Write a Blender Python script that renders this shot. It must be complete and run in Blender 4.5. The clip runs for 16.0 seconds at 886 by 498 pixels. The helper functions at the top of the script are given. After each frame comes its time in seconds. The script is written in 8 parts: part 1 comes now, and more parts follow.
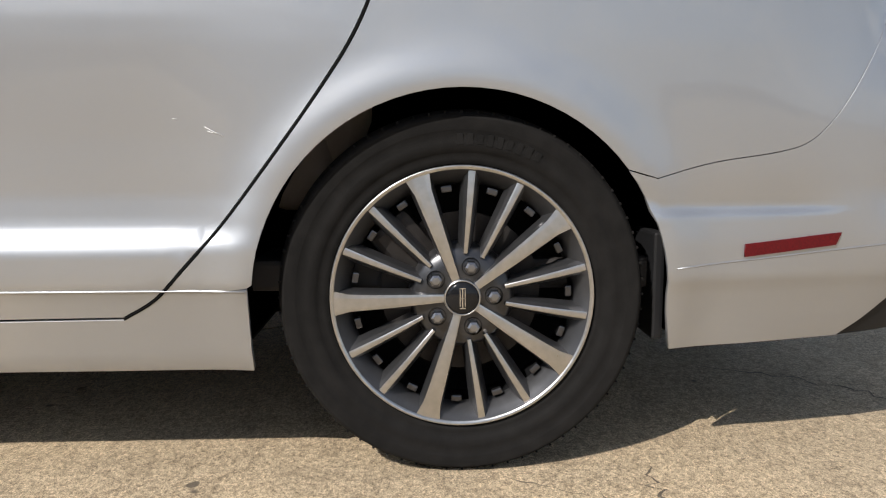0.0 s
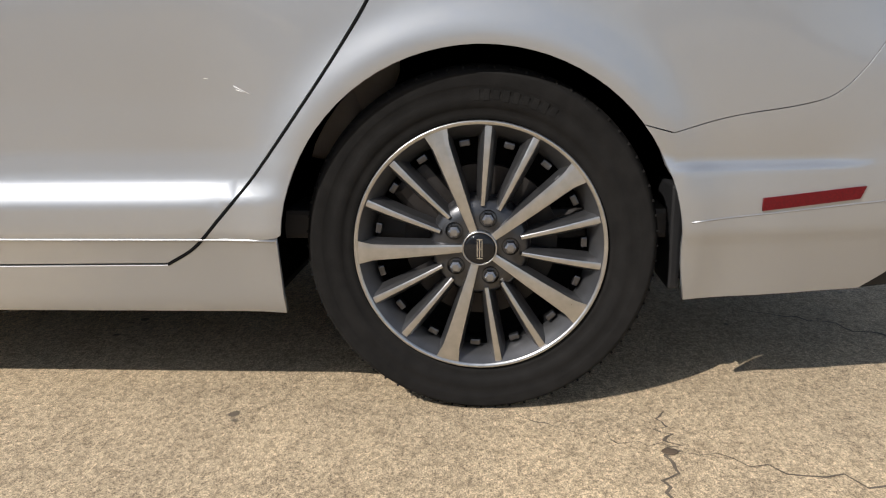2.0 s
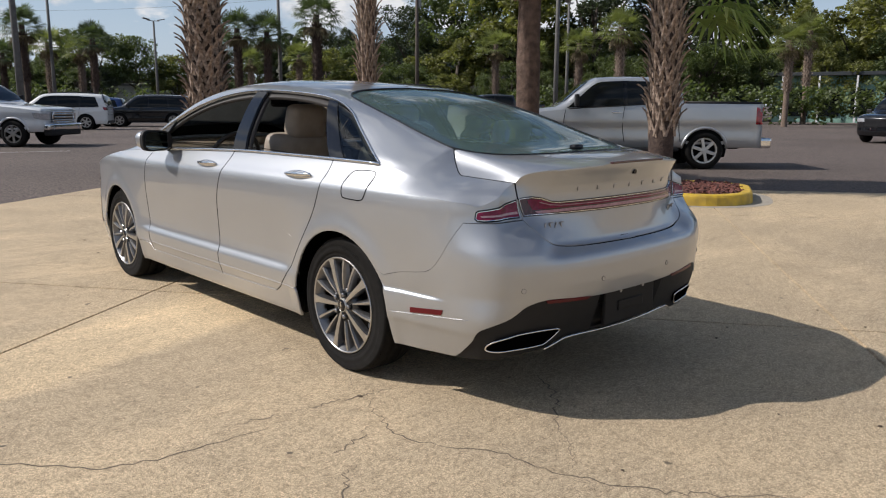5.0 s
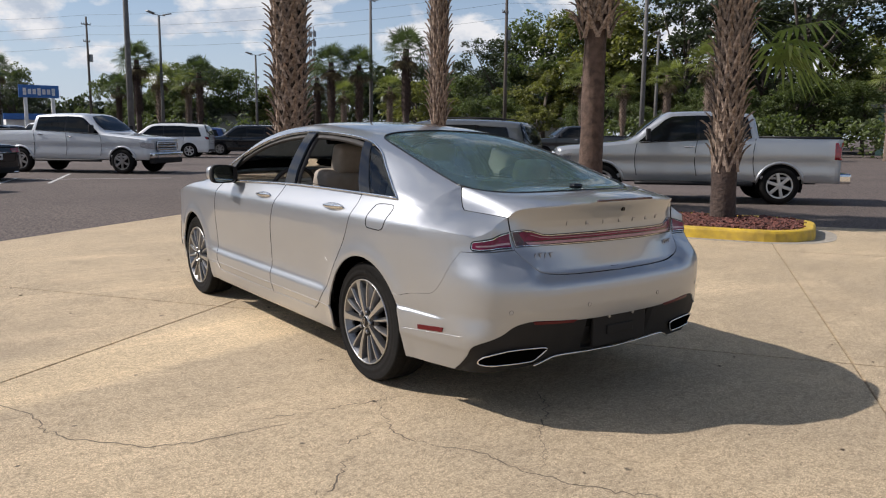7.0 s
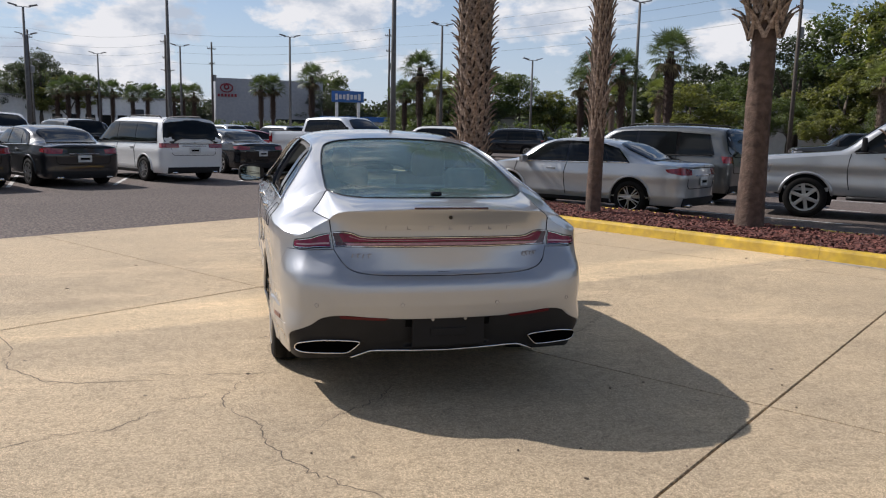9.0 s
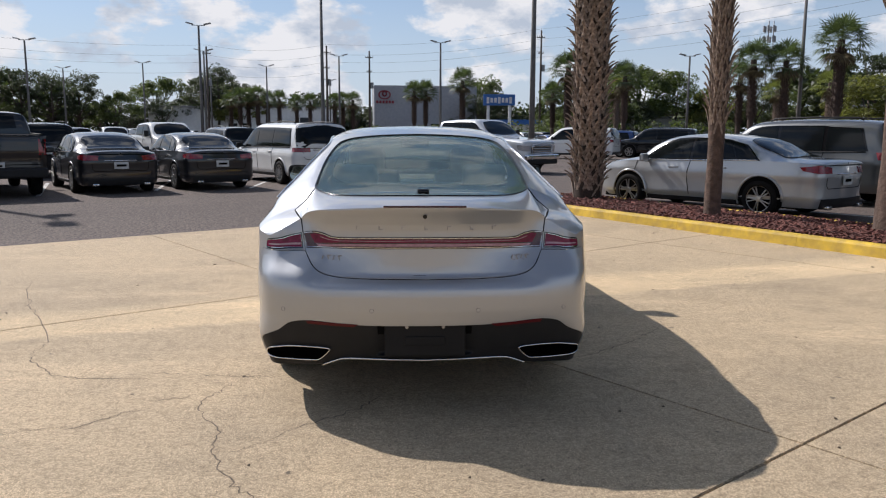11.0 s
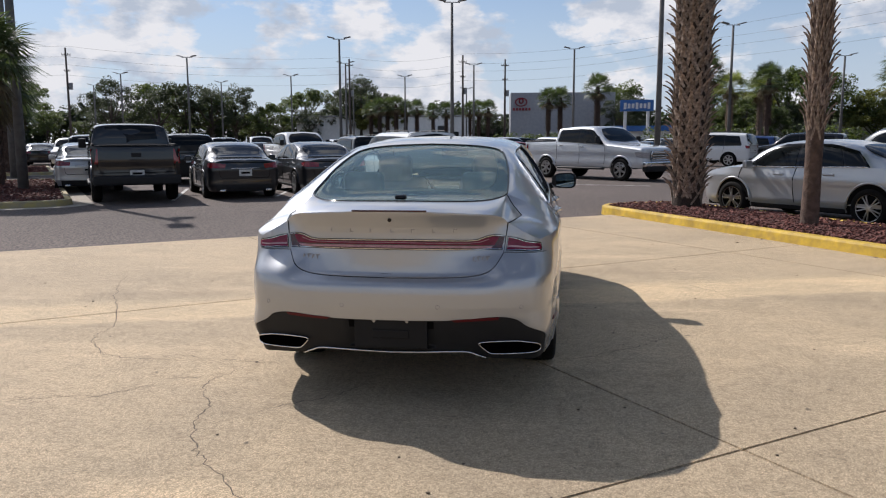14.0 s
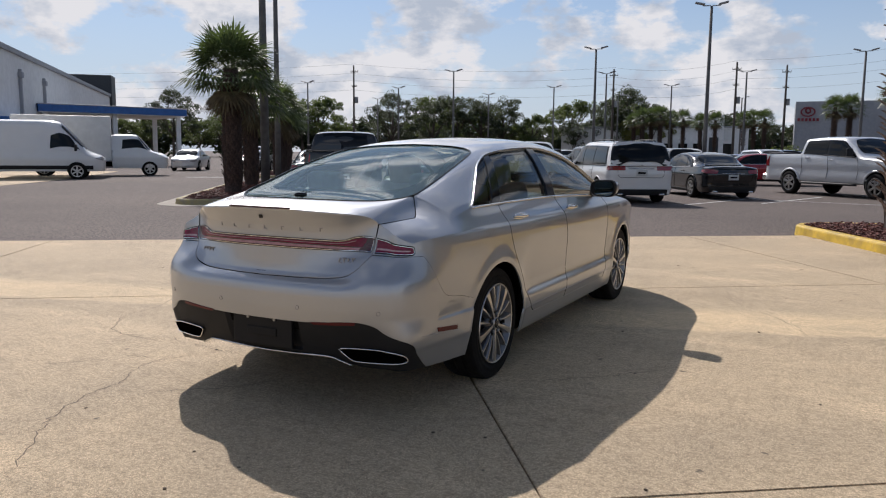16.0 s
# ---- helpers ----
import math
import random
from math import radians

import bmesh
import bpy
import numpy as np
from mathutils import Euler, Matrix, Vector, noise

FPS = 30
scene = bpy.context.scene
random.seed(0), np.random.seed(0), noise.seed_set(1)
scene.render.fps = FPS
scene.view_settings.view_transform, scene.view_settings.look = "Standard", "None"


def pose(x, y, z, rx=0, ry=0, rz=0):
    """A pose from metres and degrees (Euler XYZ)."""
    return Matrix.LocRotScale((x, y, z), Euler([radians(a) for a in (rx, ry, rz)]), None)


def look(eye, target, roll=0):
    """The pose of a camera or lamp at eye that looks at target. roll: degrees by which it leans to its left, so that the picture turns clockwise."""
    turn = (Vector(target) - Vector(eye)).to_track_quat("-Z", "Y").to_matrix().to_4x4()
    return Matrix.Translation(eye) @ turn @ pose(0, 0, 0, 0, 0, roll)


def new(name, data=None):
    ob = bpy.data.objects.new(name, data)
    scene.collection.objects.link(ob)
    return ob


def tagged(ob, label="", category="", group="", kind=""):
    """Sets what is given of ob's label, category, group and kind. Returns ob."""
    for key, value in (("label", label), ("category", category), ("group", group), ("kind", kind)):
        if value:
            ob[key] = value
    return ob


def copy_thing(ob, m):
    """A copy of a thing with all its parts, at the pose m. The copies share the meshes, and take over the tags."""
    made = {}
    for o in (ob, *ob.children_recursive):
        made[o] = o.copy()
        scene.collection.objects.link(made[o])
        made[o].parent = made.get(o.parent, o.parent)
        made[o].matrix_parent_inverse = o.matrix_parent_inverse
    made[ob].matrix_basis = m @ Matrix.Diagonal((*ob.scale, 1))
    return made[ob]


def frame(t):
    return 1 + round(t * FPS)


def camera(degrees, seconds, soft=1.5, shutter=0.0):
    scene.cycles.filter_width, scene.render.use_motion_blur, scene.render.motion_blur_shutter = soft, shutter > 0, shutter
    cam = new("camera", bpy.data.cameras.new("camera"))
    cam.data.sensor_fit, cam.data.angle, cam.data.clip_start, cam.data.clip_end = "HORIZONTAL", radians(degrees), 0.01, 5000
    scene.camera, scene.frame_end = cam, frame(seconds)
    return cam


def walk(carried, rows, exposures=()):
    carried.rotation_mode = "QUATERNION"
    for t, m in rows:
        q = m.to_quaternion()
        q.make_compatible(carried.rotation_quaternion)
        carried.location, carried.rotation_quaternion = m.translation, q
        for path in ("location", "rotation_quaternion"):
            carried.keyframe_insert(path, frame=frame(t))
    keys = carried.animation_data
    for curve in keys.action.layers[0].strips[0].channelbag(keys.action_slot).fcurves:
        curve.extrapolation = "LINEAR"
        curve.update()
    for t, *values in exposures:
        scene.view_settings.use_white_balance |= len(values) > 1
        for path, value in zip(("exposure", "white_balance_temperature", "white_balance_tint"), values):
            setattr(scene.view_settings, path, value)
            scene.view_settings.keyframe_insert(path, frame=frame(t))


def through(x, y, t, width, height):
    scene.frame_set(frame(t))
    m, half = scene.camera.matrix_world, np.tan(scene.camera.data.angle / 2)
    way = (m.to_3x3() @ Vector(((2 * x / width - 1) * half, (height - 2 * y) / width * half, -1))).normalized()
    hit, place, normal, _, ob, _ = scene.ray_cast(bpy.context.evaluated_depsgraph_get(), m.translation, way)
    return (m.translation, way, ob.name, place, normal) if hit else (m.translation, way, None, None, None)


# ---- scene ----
cam = camera(60.2, 16.0, soft=1.15)
PATH = [
    (0, (-2.243, 0.076, 0.607), (-0.263, 0.015, 0.335), -0.3),
    (0.5, (-2.278, 0.069, 0.56), (-0.296, 0.002, 0.294), -0.7),
    (1, (-2.315, 0.05, 0.56), (-0.339, 0.003, 0.258), -0.9),
    (1.5, (-2.319, 0.032, 0.555), (-0.348, 0.032, 0.216), -1.1),
    (2, (-2.288, -0.031, 0.673), (-0.35, 0.108, 0.198), -1.0),
    (2.5, (-2.453, -0.339, 1.014), (-0.608, 0.089, 0.372), -0.5),
    (2.7, (-2.569, -0.527, 1.074), (-0.774, 0.045, 0.402), -0.3),
    (3, (-2.705, -0.874, 1.157), (-1.003, -0.102, 0.445), -0.4),
    (3.5, (-2.872, -1.482, 1.23), (-1.307, -0.426, 0.571), -0.9),
    (4, (-2.973, -2.074, 1.286), (-1.5, -0.836, 0.741), -0.7),
    (4.2, (-2.979, -2.306, 1.295), (-1.54, -1.01, 0.796), -0.5),
    (6.3, (-3.019, -3.43, 1.289), (-1.771, -1.896, 0.993), 0.3),
    (6.5, (-3.019, -3.453, 1.296), (-1.789, -1.905, 1.0), 0.3),
    (7, (-2.991, -3.594, 1.362), (-1.825, -1.997, 1.067), 0.5),
    (7.5, (-2.736, -4.028, 1.429), (-1.678, -2.357, 1.13), 0.7),
    (8, (-2.262, -4.402, 1.431), (-1.364, -2.64, 1.13), 1.0),
    (8.5, (-1.647, -4.7, 1.431), (-0.947, -2.851, 1.133), 1.2),
    (9, (-1.053, -4.842, 1.431), (-0.55, -2.929, 1.133), 1.3),
    (9.5, (-0.547, -4.859, 1.417), (-0.21, -2.91, 1.125), 1.0),
    (10, (-0.268, -4.76, 1.406), (-0.054, -2.793, 1.116), 0.8),
    (12.5, (-0.073, -4.629, 1.374), (-0.037, -2.652, 1.076), -0.4),
    (13, (-0.051, -4.634, 1.382), (-0.066, -2.656, 1.091), -0.5),
    (13.5, (0.238, -4.839, 1.424), (0.129, -2.862, 1.142), -0.4),
    (14, (0.777, -4.93, 1.405), (0.518, -2.967, 1.128), -0.2),
    (14.5, (1.387, -4.804, 1.4), (0.938, -2.873, 1.13), 0.1),
    (15, (1.975, -4.55, 1.394), (1.327, -2.676, 1.126), 0.3),
    (15.5, (2.402, -4.288, 1.389), (1.595, -2.477, 1.127), 0.6),
    (16, (2.646, -4.102, 1.337), (1.727, -2.343, 1.087), 0.5),
]
walk(cam, [(t, look(eye, target, roll)) for t, eye, target, roll in PATH], exposures=((0, 0.18, 6360, 10), (1.0, 0.17, 6380, 10), (1.8, 0.13, 6380, 10), (2.5, 0.0, 6390, 10), (3.0, -0.12, 6400, 10), (4.2, -0.07, 6340, 10.5), (6.3, 0.07, 6360, 12), (10, 0.07, 6290, 13.2), (14.5, 0.02, 6280, 13.7), (16, -0.05, 6330, 14)))

# ---------------------------------------------------------------- world and sun
SUN_DIR = Vector((-0.862, 0.742, 0.998)).normalized()
SUN_EL = math.asin(SUN_DIR.z)
SUN_AZ = math.atan2(SUN_DIR.x, SUN_DIR.y)
world = bpy.data.worlds.new("sky")
scene.world = world
world.use_nodes = True
wn, wl = world.node_tree.nodes, world.node_tree.links
wn.clear()


def wnode(kind, **kw):
    n = wn.new(kind)
    for k, v in kw.items():
        n.inputs[k.replace("_", " ")].default_value = v
    return n


w_out = wn.new("ShaderNodeOutputWorld")
w_bg = wn.new("ShaderNodeBackground")
w_bg.inputs["Strength"].default_value = 0.091
sky = wn.new("ShaderNodeTexSky")
sky.sky_type = "NISHITA"
sky.sun_disc = False
sky.sun_elevation = SUN_EL
sky.sun_rotation = SUN_AZ
sky.air_density, sky.dust_density, sky.ozone_density = 1.0, 0.25, 3.0
w_co = wn.new("ShaderNodeTexCoord")
w_map = wn.new("ShaderNodeMapping")
w_map.inputs["Scale"].default_value = (3.4, 3.4, 6.6)
w_map.inputs["Location"].default_value = (0.35, 0.1, 0.4)
w_noise = wnode("ShaderNodeTexNoise", Scale=2.1, Detail=12.0, Roughness=0.56)
w_ramp = wn.new("ShaderNodeValToRGB")
w_ramp.color_ramp.elements[0].position, w_ramp.color_ramp.elements[0].color = 0.500, (0, 0, 0, 1)
w_ramp.color_ramp.elements[1].position, w_ramp.color_ramp.elements[1].color = 0.565, (1, 1, 1, 1)
w_noise2 = wnode("ShaderNodeTexNoise", Scale=3.6, Detail=9.0, Roughness=0.58)
w_shade = wn.new("ShaderNodeValToRGB")
w_shade.color_ramp.elements[0].position, w_shade.color_ramp.elements[0].color = 0.40, (5.1, 5.75, 6.6, 1)
w_shade.color_ramp.elements[1].position, w_shade.color_ramp.elements[1].color = 0.56, (8.7, 8.7, 8.7, 1)
w_mix = wn.new("ShaderNodeMix")
w_mix.data_type = "RGBA"
wl.new(w_co.outputs["Generated"], w_map.inputs["Vector"])
wl.new(w_map.outputs["Vector"], w_noise.inputs["Vector"])
wl.new(w_map.outputs["Vector"], w_noise2.inputs["Vector"])
# thicker cloud on the sun's side of the sky
w_sd = wn.new("ShaderNodeVectorMath")
w_sd.operation = "DOT_PRODUCT"
w_sd.inputs[1].default_value = SUN_DIR
wl.new(w_co.outputs["Generated"], w_sd.inputs[0])
w_cov = wn.new("ShaderNodeMapRange")
w_cov.interpolation_type = "SMOOTHSTEP"
w_cov.inputs["From Min"].default_value, w_cov.inputs["From Max"].default_value = 0.2, 0.95
w_cov.inputs["To Min"].default_value, w_cov.inputs["To Max"].default_value = 0.0, 0.06
wl.new(w_sd.outputs["Value"], w_cov.inputs["Value"])
w_sum = wn.new("ShaderNodeMath")
w_sum.operation = "ADD"
w_high = wn.new("ShaderNodeMapRange")
w_high.interpolation_type = "SMOOTHSTEP"
w_high.inputs["From Min"].default_value, w_high.inputs["From Max"].default_value = 0.26, 0.62
w_high.inputs["To Min"].default_value, w_high.inputs["To Max"].default_value = 0.0, 0.06
w_thin = wn.new("ShaderNodeMath")
w_thin.operation = "SUBTRACT"
wl.new(w_noise.outputs["Fac"], w_thin.inputs[0])
wl.new(w_high.outputs["Result"], w_thin.inputs[1])
wl.new(w_thin.outputs["Value"], w_sum.inputs[0])
wl.new(w_cov.outputs["Result"], w_sum.inputs[1])
wl.new(w_sum.outputs["Value"], w_ramp.inputs["Fac"])
wl.new(w_noise2.outputs["Fac"], w_shade.inputs["Fac"])
wl.new(w_ramp.outputs["Color"], w_mix.inputs[0])
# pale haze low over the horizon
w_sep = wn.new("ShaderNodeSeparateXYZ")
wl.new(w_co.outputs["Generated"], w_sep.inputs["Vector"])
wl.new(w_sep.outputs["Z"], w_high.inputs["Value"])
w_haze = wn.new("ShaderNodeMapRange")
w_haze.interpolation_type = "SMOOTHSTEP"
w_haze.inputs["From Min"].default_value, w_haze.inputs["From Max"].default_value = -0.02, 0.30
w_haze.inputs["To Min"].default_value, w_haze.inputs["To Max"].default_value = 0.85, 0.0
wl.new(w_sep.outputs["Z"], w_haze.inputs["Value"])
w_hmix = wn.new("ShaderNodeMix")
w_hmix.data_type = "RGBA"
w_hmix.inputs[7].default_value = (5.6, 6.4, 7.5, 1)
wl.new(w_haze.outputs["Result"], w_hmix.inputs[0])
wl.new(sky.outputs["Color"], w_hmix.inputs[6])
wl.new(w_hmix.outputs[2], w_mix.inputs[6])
wl.new(w_shade.outputs["Color"], w_mix.inputs[7])
# clouds glow towards the sun
w_dot = wn.new("ShaderNodeVectorMath")
w_dot.operation = "DOT_PRODUCT"
w_dot.inputs[1].default_value = SUN_DIR
wl.new(w_co.outputs["Generated"], w_dot.inputs[0])
w_glow = wn.new("ShaderNodeMapRange")
w_glow.interpolation_type = "SMOOTHSTEP"
w_glow.inputs["From Min"].default_value, w_glow.inputs["From Max"].default_value = 0.86, 0.97
w_glow.inputs["To Min"].default_value, w_glow.inputs["To Max"].default_value = 1.0, 2.6
wl.new(w_dot.outputs["Value"], w_glow.inputs["Value"])
w_lit = wn.new("ShaderNodeMix")
w_lit.data_type, w_lit.blend_type = "RGBA", "MULTIPLY"
w_lit.inputs[0].default_value = 1
wl.new(w_shade.outputs["Color"], w_lit.inputs[6])
wl.new(w_glow.outputs["Result"], w_lit.inputs[7])
wl.new(w_lit.outputs[2], w_mix.inputs[7])
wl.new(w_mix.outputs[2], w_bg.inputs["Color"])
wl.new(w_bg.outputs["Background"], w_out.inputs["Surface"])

sun_data = bpy.data.lights.new("sun", "SUN")
sun_data.energy, sun_data.angle, sun_data.color = 4.75, radians(0.53), (1.0, 0.94, 0.87)
sun = new("sun", sun_data)
sun.matrix_world = look(SUN_DIR * 50, (0, 0, 0))

# ---------------------------------------------------------------- materials


def mat(name, color, rough=0.5, metal=0.0, color2=None, scale=8.0, bump=0.0, bscale=60.0, coat=0.0, spec=0.5, big=0.0, bigscale=0.7, vary=0.0, emit=None, rvar=0.0, dist=0.01):
    """A procedural surface: two-scale colour variation, roughness variation, fine relief."""
    m = bpy.data.materials.new(name)
    m.use_nodes = True
    n, l = m.node_tree.nodes, m.node_tree.links
    b = n["Principled BSDF"]
    b.inputs["Roughness"].default_value, b.inputs["Metallic"].default_value = rough, metal
    b.inputs["Coat Weight"].default_value = coat
    b.inputs["Coat Roughness"].default_value = 0.03
    b.inputs["Specular IOR Level"].default_value = spec
    co = n.new("ShaderNodeTexCoord")
    c1 = (*color, 1)
    c2 = (*(color2 or tuple(c * 0.75 for c in color)), 1)
    tex = n.new("ShaderNodeTexNoise")
    tex.inputs["Scale"].default_value, tex.inputs["Detail"].default_value = scale, 6
    l.new(co.outputs["Object"], tex.inputs["Vector"])
    rp = n.new("ShaderNodeValToRGB")
    rp.color_ramp.elements[0].position, rp.color_ramp.elements[1].position = 0.35, 0.65
    rp.color_ramp.elements[0].color, rp.color_ramp.elements[1].color = c2, c1
    l.new(tex.outputs["Fac"], rp.inputs["Fac"])
    out = rp.outputs["Color"]
    if big:
        t2 = n.new("ShaderNodeTexNoise")
        t2.inputs["Scale"].default_value, t2.inputs["Detail"].default_value = bigscale, 4
        l.new(co.outputs["Object"], t2.inputs["Vector"])
        r2 = n.new("ShaderNodeMapRange")
        r2.inputs["From Min"].default_value, r2.inputs["From Max"].default_value = 0.3, 0.7
        r2.inputs["To Min"].default_value, r2.inputs["To Max"].default_value = 1 - big, 1 + big
        l.new(t2.outputs["Fac"], r2.inputs["Value"])
        mx = n.new("ShaderNodeMix")
        mx.data_type, mx.blend_type = "RGBA", "MULTIPLY"
        mx.inputs[0].default_value = 1
        l.new(out, mx.inputs[6])
        l.new(r2.outputs["Result"], mx.inputs[7])
        out = mx.outputs[2]
    if vary:
        oi = n.new("ShaderNodeObjectInfo")
        r3 = n.new("ShaderNodeMapRange")
        r3.inputs["To Min"].default_value, r3.inputs["To Max"].default_value = 1 - vary, 1 + vary
        l.new(oi.outputs["Random"], r3.inputs["Value"])
        mx = n.new("ShaderNodeMix")
        mx.data_type, mx.blend_type = "RGBA", "MULTIPLY"
        mx.inputs[0].default_value = 1
        l.new(out, mx.inputs[6])
        l.new(r3.outputs["Result"], mx.inputs[7])
        out = mx.outputs[2]
    l.new(out, b.inputs["Base Color"])
    if bump:
        t3 = n.new("ShaderNodeTexNoise")
        t3.inputs["Scale"].default_value, t3.inputs["Detail"].default_value = bscale, 5
        l.new(co.outputs["Object"], t3.inputs["Vector"])
        bp = n.new("ShaderNodeBump")
        bp.inputs["Strength"].default_value, bp.inputs["Distance"].default_value = bump, dist
        l.new(t3.outputs["Fac"], bp.inputs["Height"])
        l.new(bp.outputs["Normal"], b.inputs["Normal"])
    if rvar:
        r4 = n.new("ShaderNodeMapRange")
        r4.inputs["To Min"].default_value, r4.inputs["To Max"].default_value = max(0.02, rough - rvar), rough + rvar
        l.new(tex.outputs["Fac"], r4.inputs["Value"])
        l.new(r4.outputs["Result"], b.inputs["Roughness"])
    if emit:
        b.inputs["Emission Color"].default_value, b.inputs["Emission Strength"].default_value = (*color, 1), emit
    return m


def island_vary(m, lo=0.6, hi=1.35):
    """Each loose piece of a joined mesh gets its own shade."""
    n, l = m.node_tree.nodes, m.node_tree.links
    b = n["Principled BSDF"]
    src = b.inputs["Base Color"].links[0].from_socket
    g = n.new("ShaderNodeNewGeometry")
    r = n.new("ShaderNodeMapRange")
    r.inputs["To Min"].default_value, r.inputs["To Max"].default_value = lo, hi
    l.new(g.outputs["Random Per Island"], r.inputs["Value"])
    mx = n.new("ShaderNodeMix")
    mx.data_type, mx.blend_type = "RGBA", "MULTIPLY"
    mx.inputs[0].default_value = 1
    l.new(src, mx.inputs[6])
    l.new(r.outputs["Result"], mx.inputs[7])
    l.new(mx.outputs[2], b.inputs["Base Color"])
    return m


def paint(name, color, metal=0.55, rough=0.34, flake=0.06, spec=0.2):
    """Metallic car paint under clear coat, with faint flake and dust."""
    m = mat(name, color, rough, metal, tuple(c * 0.97 for c in color), 900, coat=1.0, rvar=flake, big=0.02, bigscale=2.5, spec=spec)
    return m


def glass(name, tint, gloss=0.02, dust_sheen=0.0, ior=2.05, film=(0.62, 0.68, 0.65)):
    """Tinted window glass: see-through with Fresnel gloss."""
    m = bpy.data.materials.new(name)
    m.use_nodes = True
    n, l = m.node_tree.nodes, m.node_tree.links
    n.clear()
    o, mx, tr, gl, fr = [n.new("ShaderNode" + k) for k in ("OutputMaterial", "MixShader", "BsdfTransparent", "BsdfGlossy", "Fresnel")]
    tr.inputs["Color"].default_value = (*tint, 1)
    gl.inputs["Roughness"].default_value = gloss
    fr.inputs["IOR"].default_value = ior
    l.new(fr.outputs["Fac"], mx.inputs[0])
    l.new(tr.outputs["BSDF"], mx.inputs[1])
    l.new(gl.outputs["BSDF"], mx.inputs[2])
    l.new(mx.outputs["Shader"], o.inputs["Surface"])
    # diffuse film: light dust, and on the rear pane painted sky sheen too
    if dust_sheen:
        df, m2 = n.new("ShaderNodeBsdfDiffuse"), n.new("ShaderNodeMixShader")
        df.inputs["Color"].default_value = (*film, 1)
        m2.inputs[0].default_value = dust_sheen
        l.new(mx.outputs["Shader"], m2.inputs[1])
        l.new(df.outputs["BSDF"], m2.inputs[2])
        l.new(m2.outputs["Shader"], o.inputs["Surface"])
    return m


SILVER = paint("silver_paint", (0.41, 0.42, 0.435), 0.75, 0.38)
# almost no reflectance: the shade inside recesses is put into this colour
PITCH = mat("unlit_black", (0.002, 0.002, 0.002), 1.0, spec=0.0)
BLACK_PLASTIC = mat("black_plastic", (0.011, 0.011, 0.012), 0.6, spec=0.35, bump=0.15, bscale=400, dist=0.002)
GLOSS_BLACK = mat("gloss_black", (0.009, 0.009, 0.010), 0.10, spec=0.35)
DARK = mat("dark_liner", (0.004, 0.004, 0.004), 0.9, spec=0.1)
CHROME = mat("chrome", (0.78, 0.78, 0.78), 0.10, 1.0, (0.72, 0.72, 0.72), 40)
SATIN = mat("satin_chrome", (0.66, 0.65, 0.63), 0.24, 1.0, (0.6, 0.6, 0.58), 40)
RUBBER = mat("tyre_rubber", (0.0115, 0.0107, 0.0100), 0.8, 0, (0.0075, 0.0070, 0.0065), 30, spec=0.14, bump=0.2, bscale=250, big=0.12, bigscale=9, dist=0.002)
RIM_FACE = mat("machined_alloy", (0.54, 0.53, 0.52), 0.30, 1.0, (0.47, 0.47, 0.46), 60, rvar=0.05)
RIM_HUB = mat("dark_hub_paint", (0.05, 0.05, 0.053), 0.3, 0.6, (0.04, 0.04, 0.042), 30, coat=0.4)
RIM_GREY = mat("grey_painted_alloy", (0.085, 0.085, 0.09), 0.30, 0.85, (0.07, 0.07, 0.075), 30, coat=0.5)
SPOKE_GREY = mat("silver_grey_alloy", (0.20, 0.20, 0.205), 0.34, 0.9, (0.17, 0.17, 0.175), 30, coat=0.3)
RIM_DARK = mat("dark_barrel", (0.012, 0.012, 0.013), 0.5, 0.4)
BRAKE = mat("brake_iron", (0.05, 0.045, 0.042), 0.5, 0.8, (0.03, 0.026, 0.024), 20)
NUT = mat("dark_chrome_nut", (0.34, 0.34, 0.35), 0.30, 1.0)
LAMP_RED = mat("red_lens", (0.17, 0.004, 0.040), 0.22, 0, (0.10, 0.003, 0.022), 60, coat=0.25, spec=0.3)
LAMP_DARK = mat("dark_red_lens", (0.045, 0.004, 0.012), 0.15, 0, (0.035, 0.002, 0.005), 60, coat=0.4)
LAMP_PALE = mat("pale_lens", (0.40, 0.24, 0.29), 0.15, 0.1, (0.28, 0.14, 0.18), 90, coat=0.5)
REFL_RED = mat("red_reflector", (0.11, 0.0012, 0.005), 0.3, 0, (0.07, 0.001, 0.004), 300, coat=0.2, spec=0.25)
CAR_GLASS = glass("car_glass", (0.72, 0.80, 0.77), dust_sheen=0.012, ior=1.55)
# teal film paints the pale sky reflection over some real dust
REAR_PANE = glass("dusty_sheen_rear_glass", (0.68, 0.88, 0.87), dust_sheen=0.10, ior=1.34, film=(0.46, 0.70, 0.72))
DARK_GLASS = glass("privacy_glass", (0.30, 0.34, 0.34), ior=1.42)
BG_GLASS = mat("tinted_glass", (0.008, 0.010, 0.011), 0.07, 0, (0.006, 0.007, 0.008), 3, spec=0.22)
LEATHER = mat("tan_leather", (0.34, 0.285, 0.23), 0.55, 0, (0.28, 0.235, 0.19), 14, bump=0.2, bscale=160, dist=0.002)
TRIM_DARK = mat("dark_trim", (0.035, 0.030, 0.028), 0.6, 0, (0.025, 0.022, 0.020), 12)
MIRROR = mat("mirror_silver", (0.36, 0.45, 0.47), 0.02, 1.0)
HEADLINER = mat("beige_headliner", (0.48, 0.44, 0.39), 0.9)



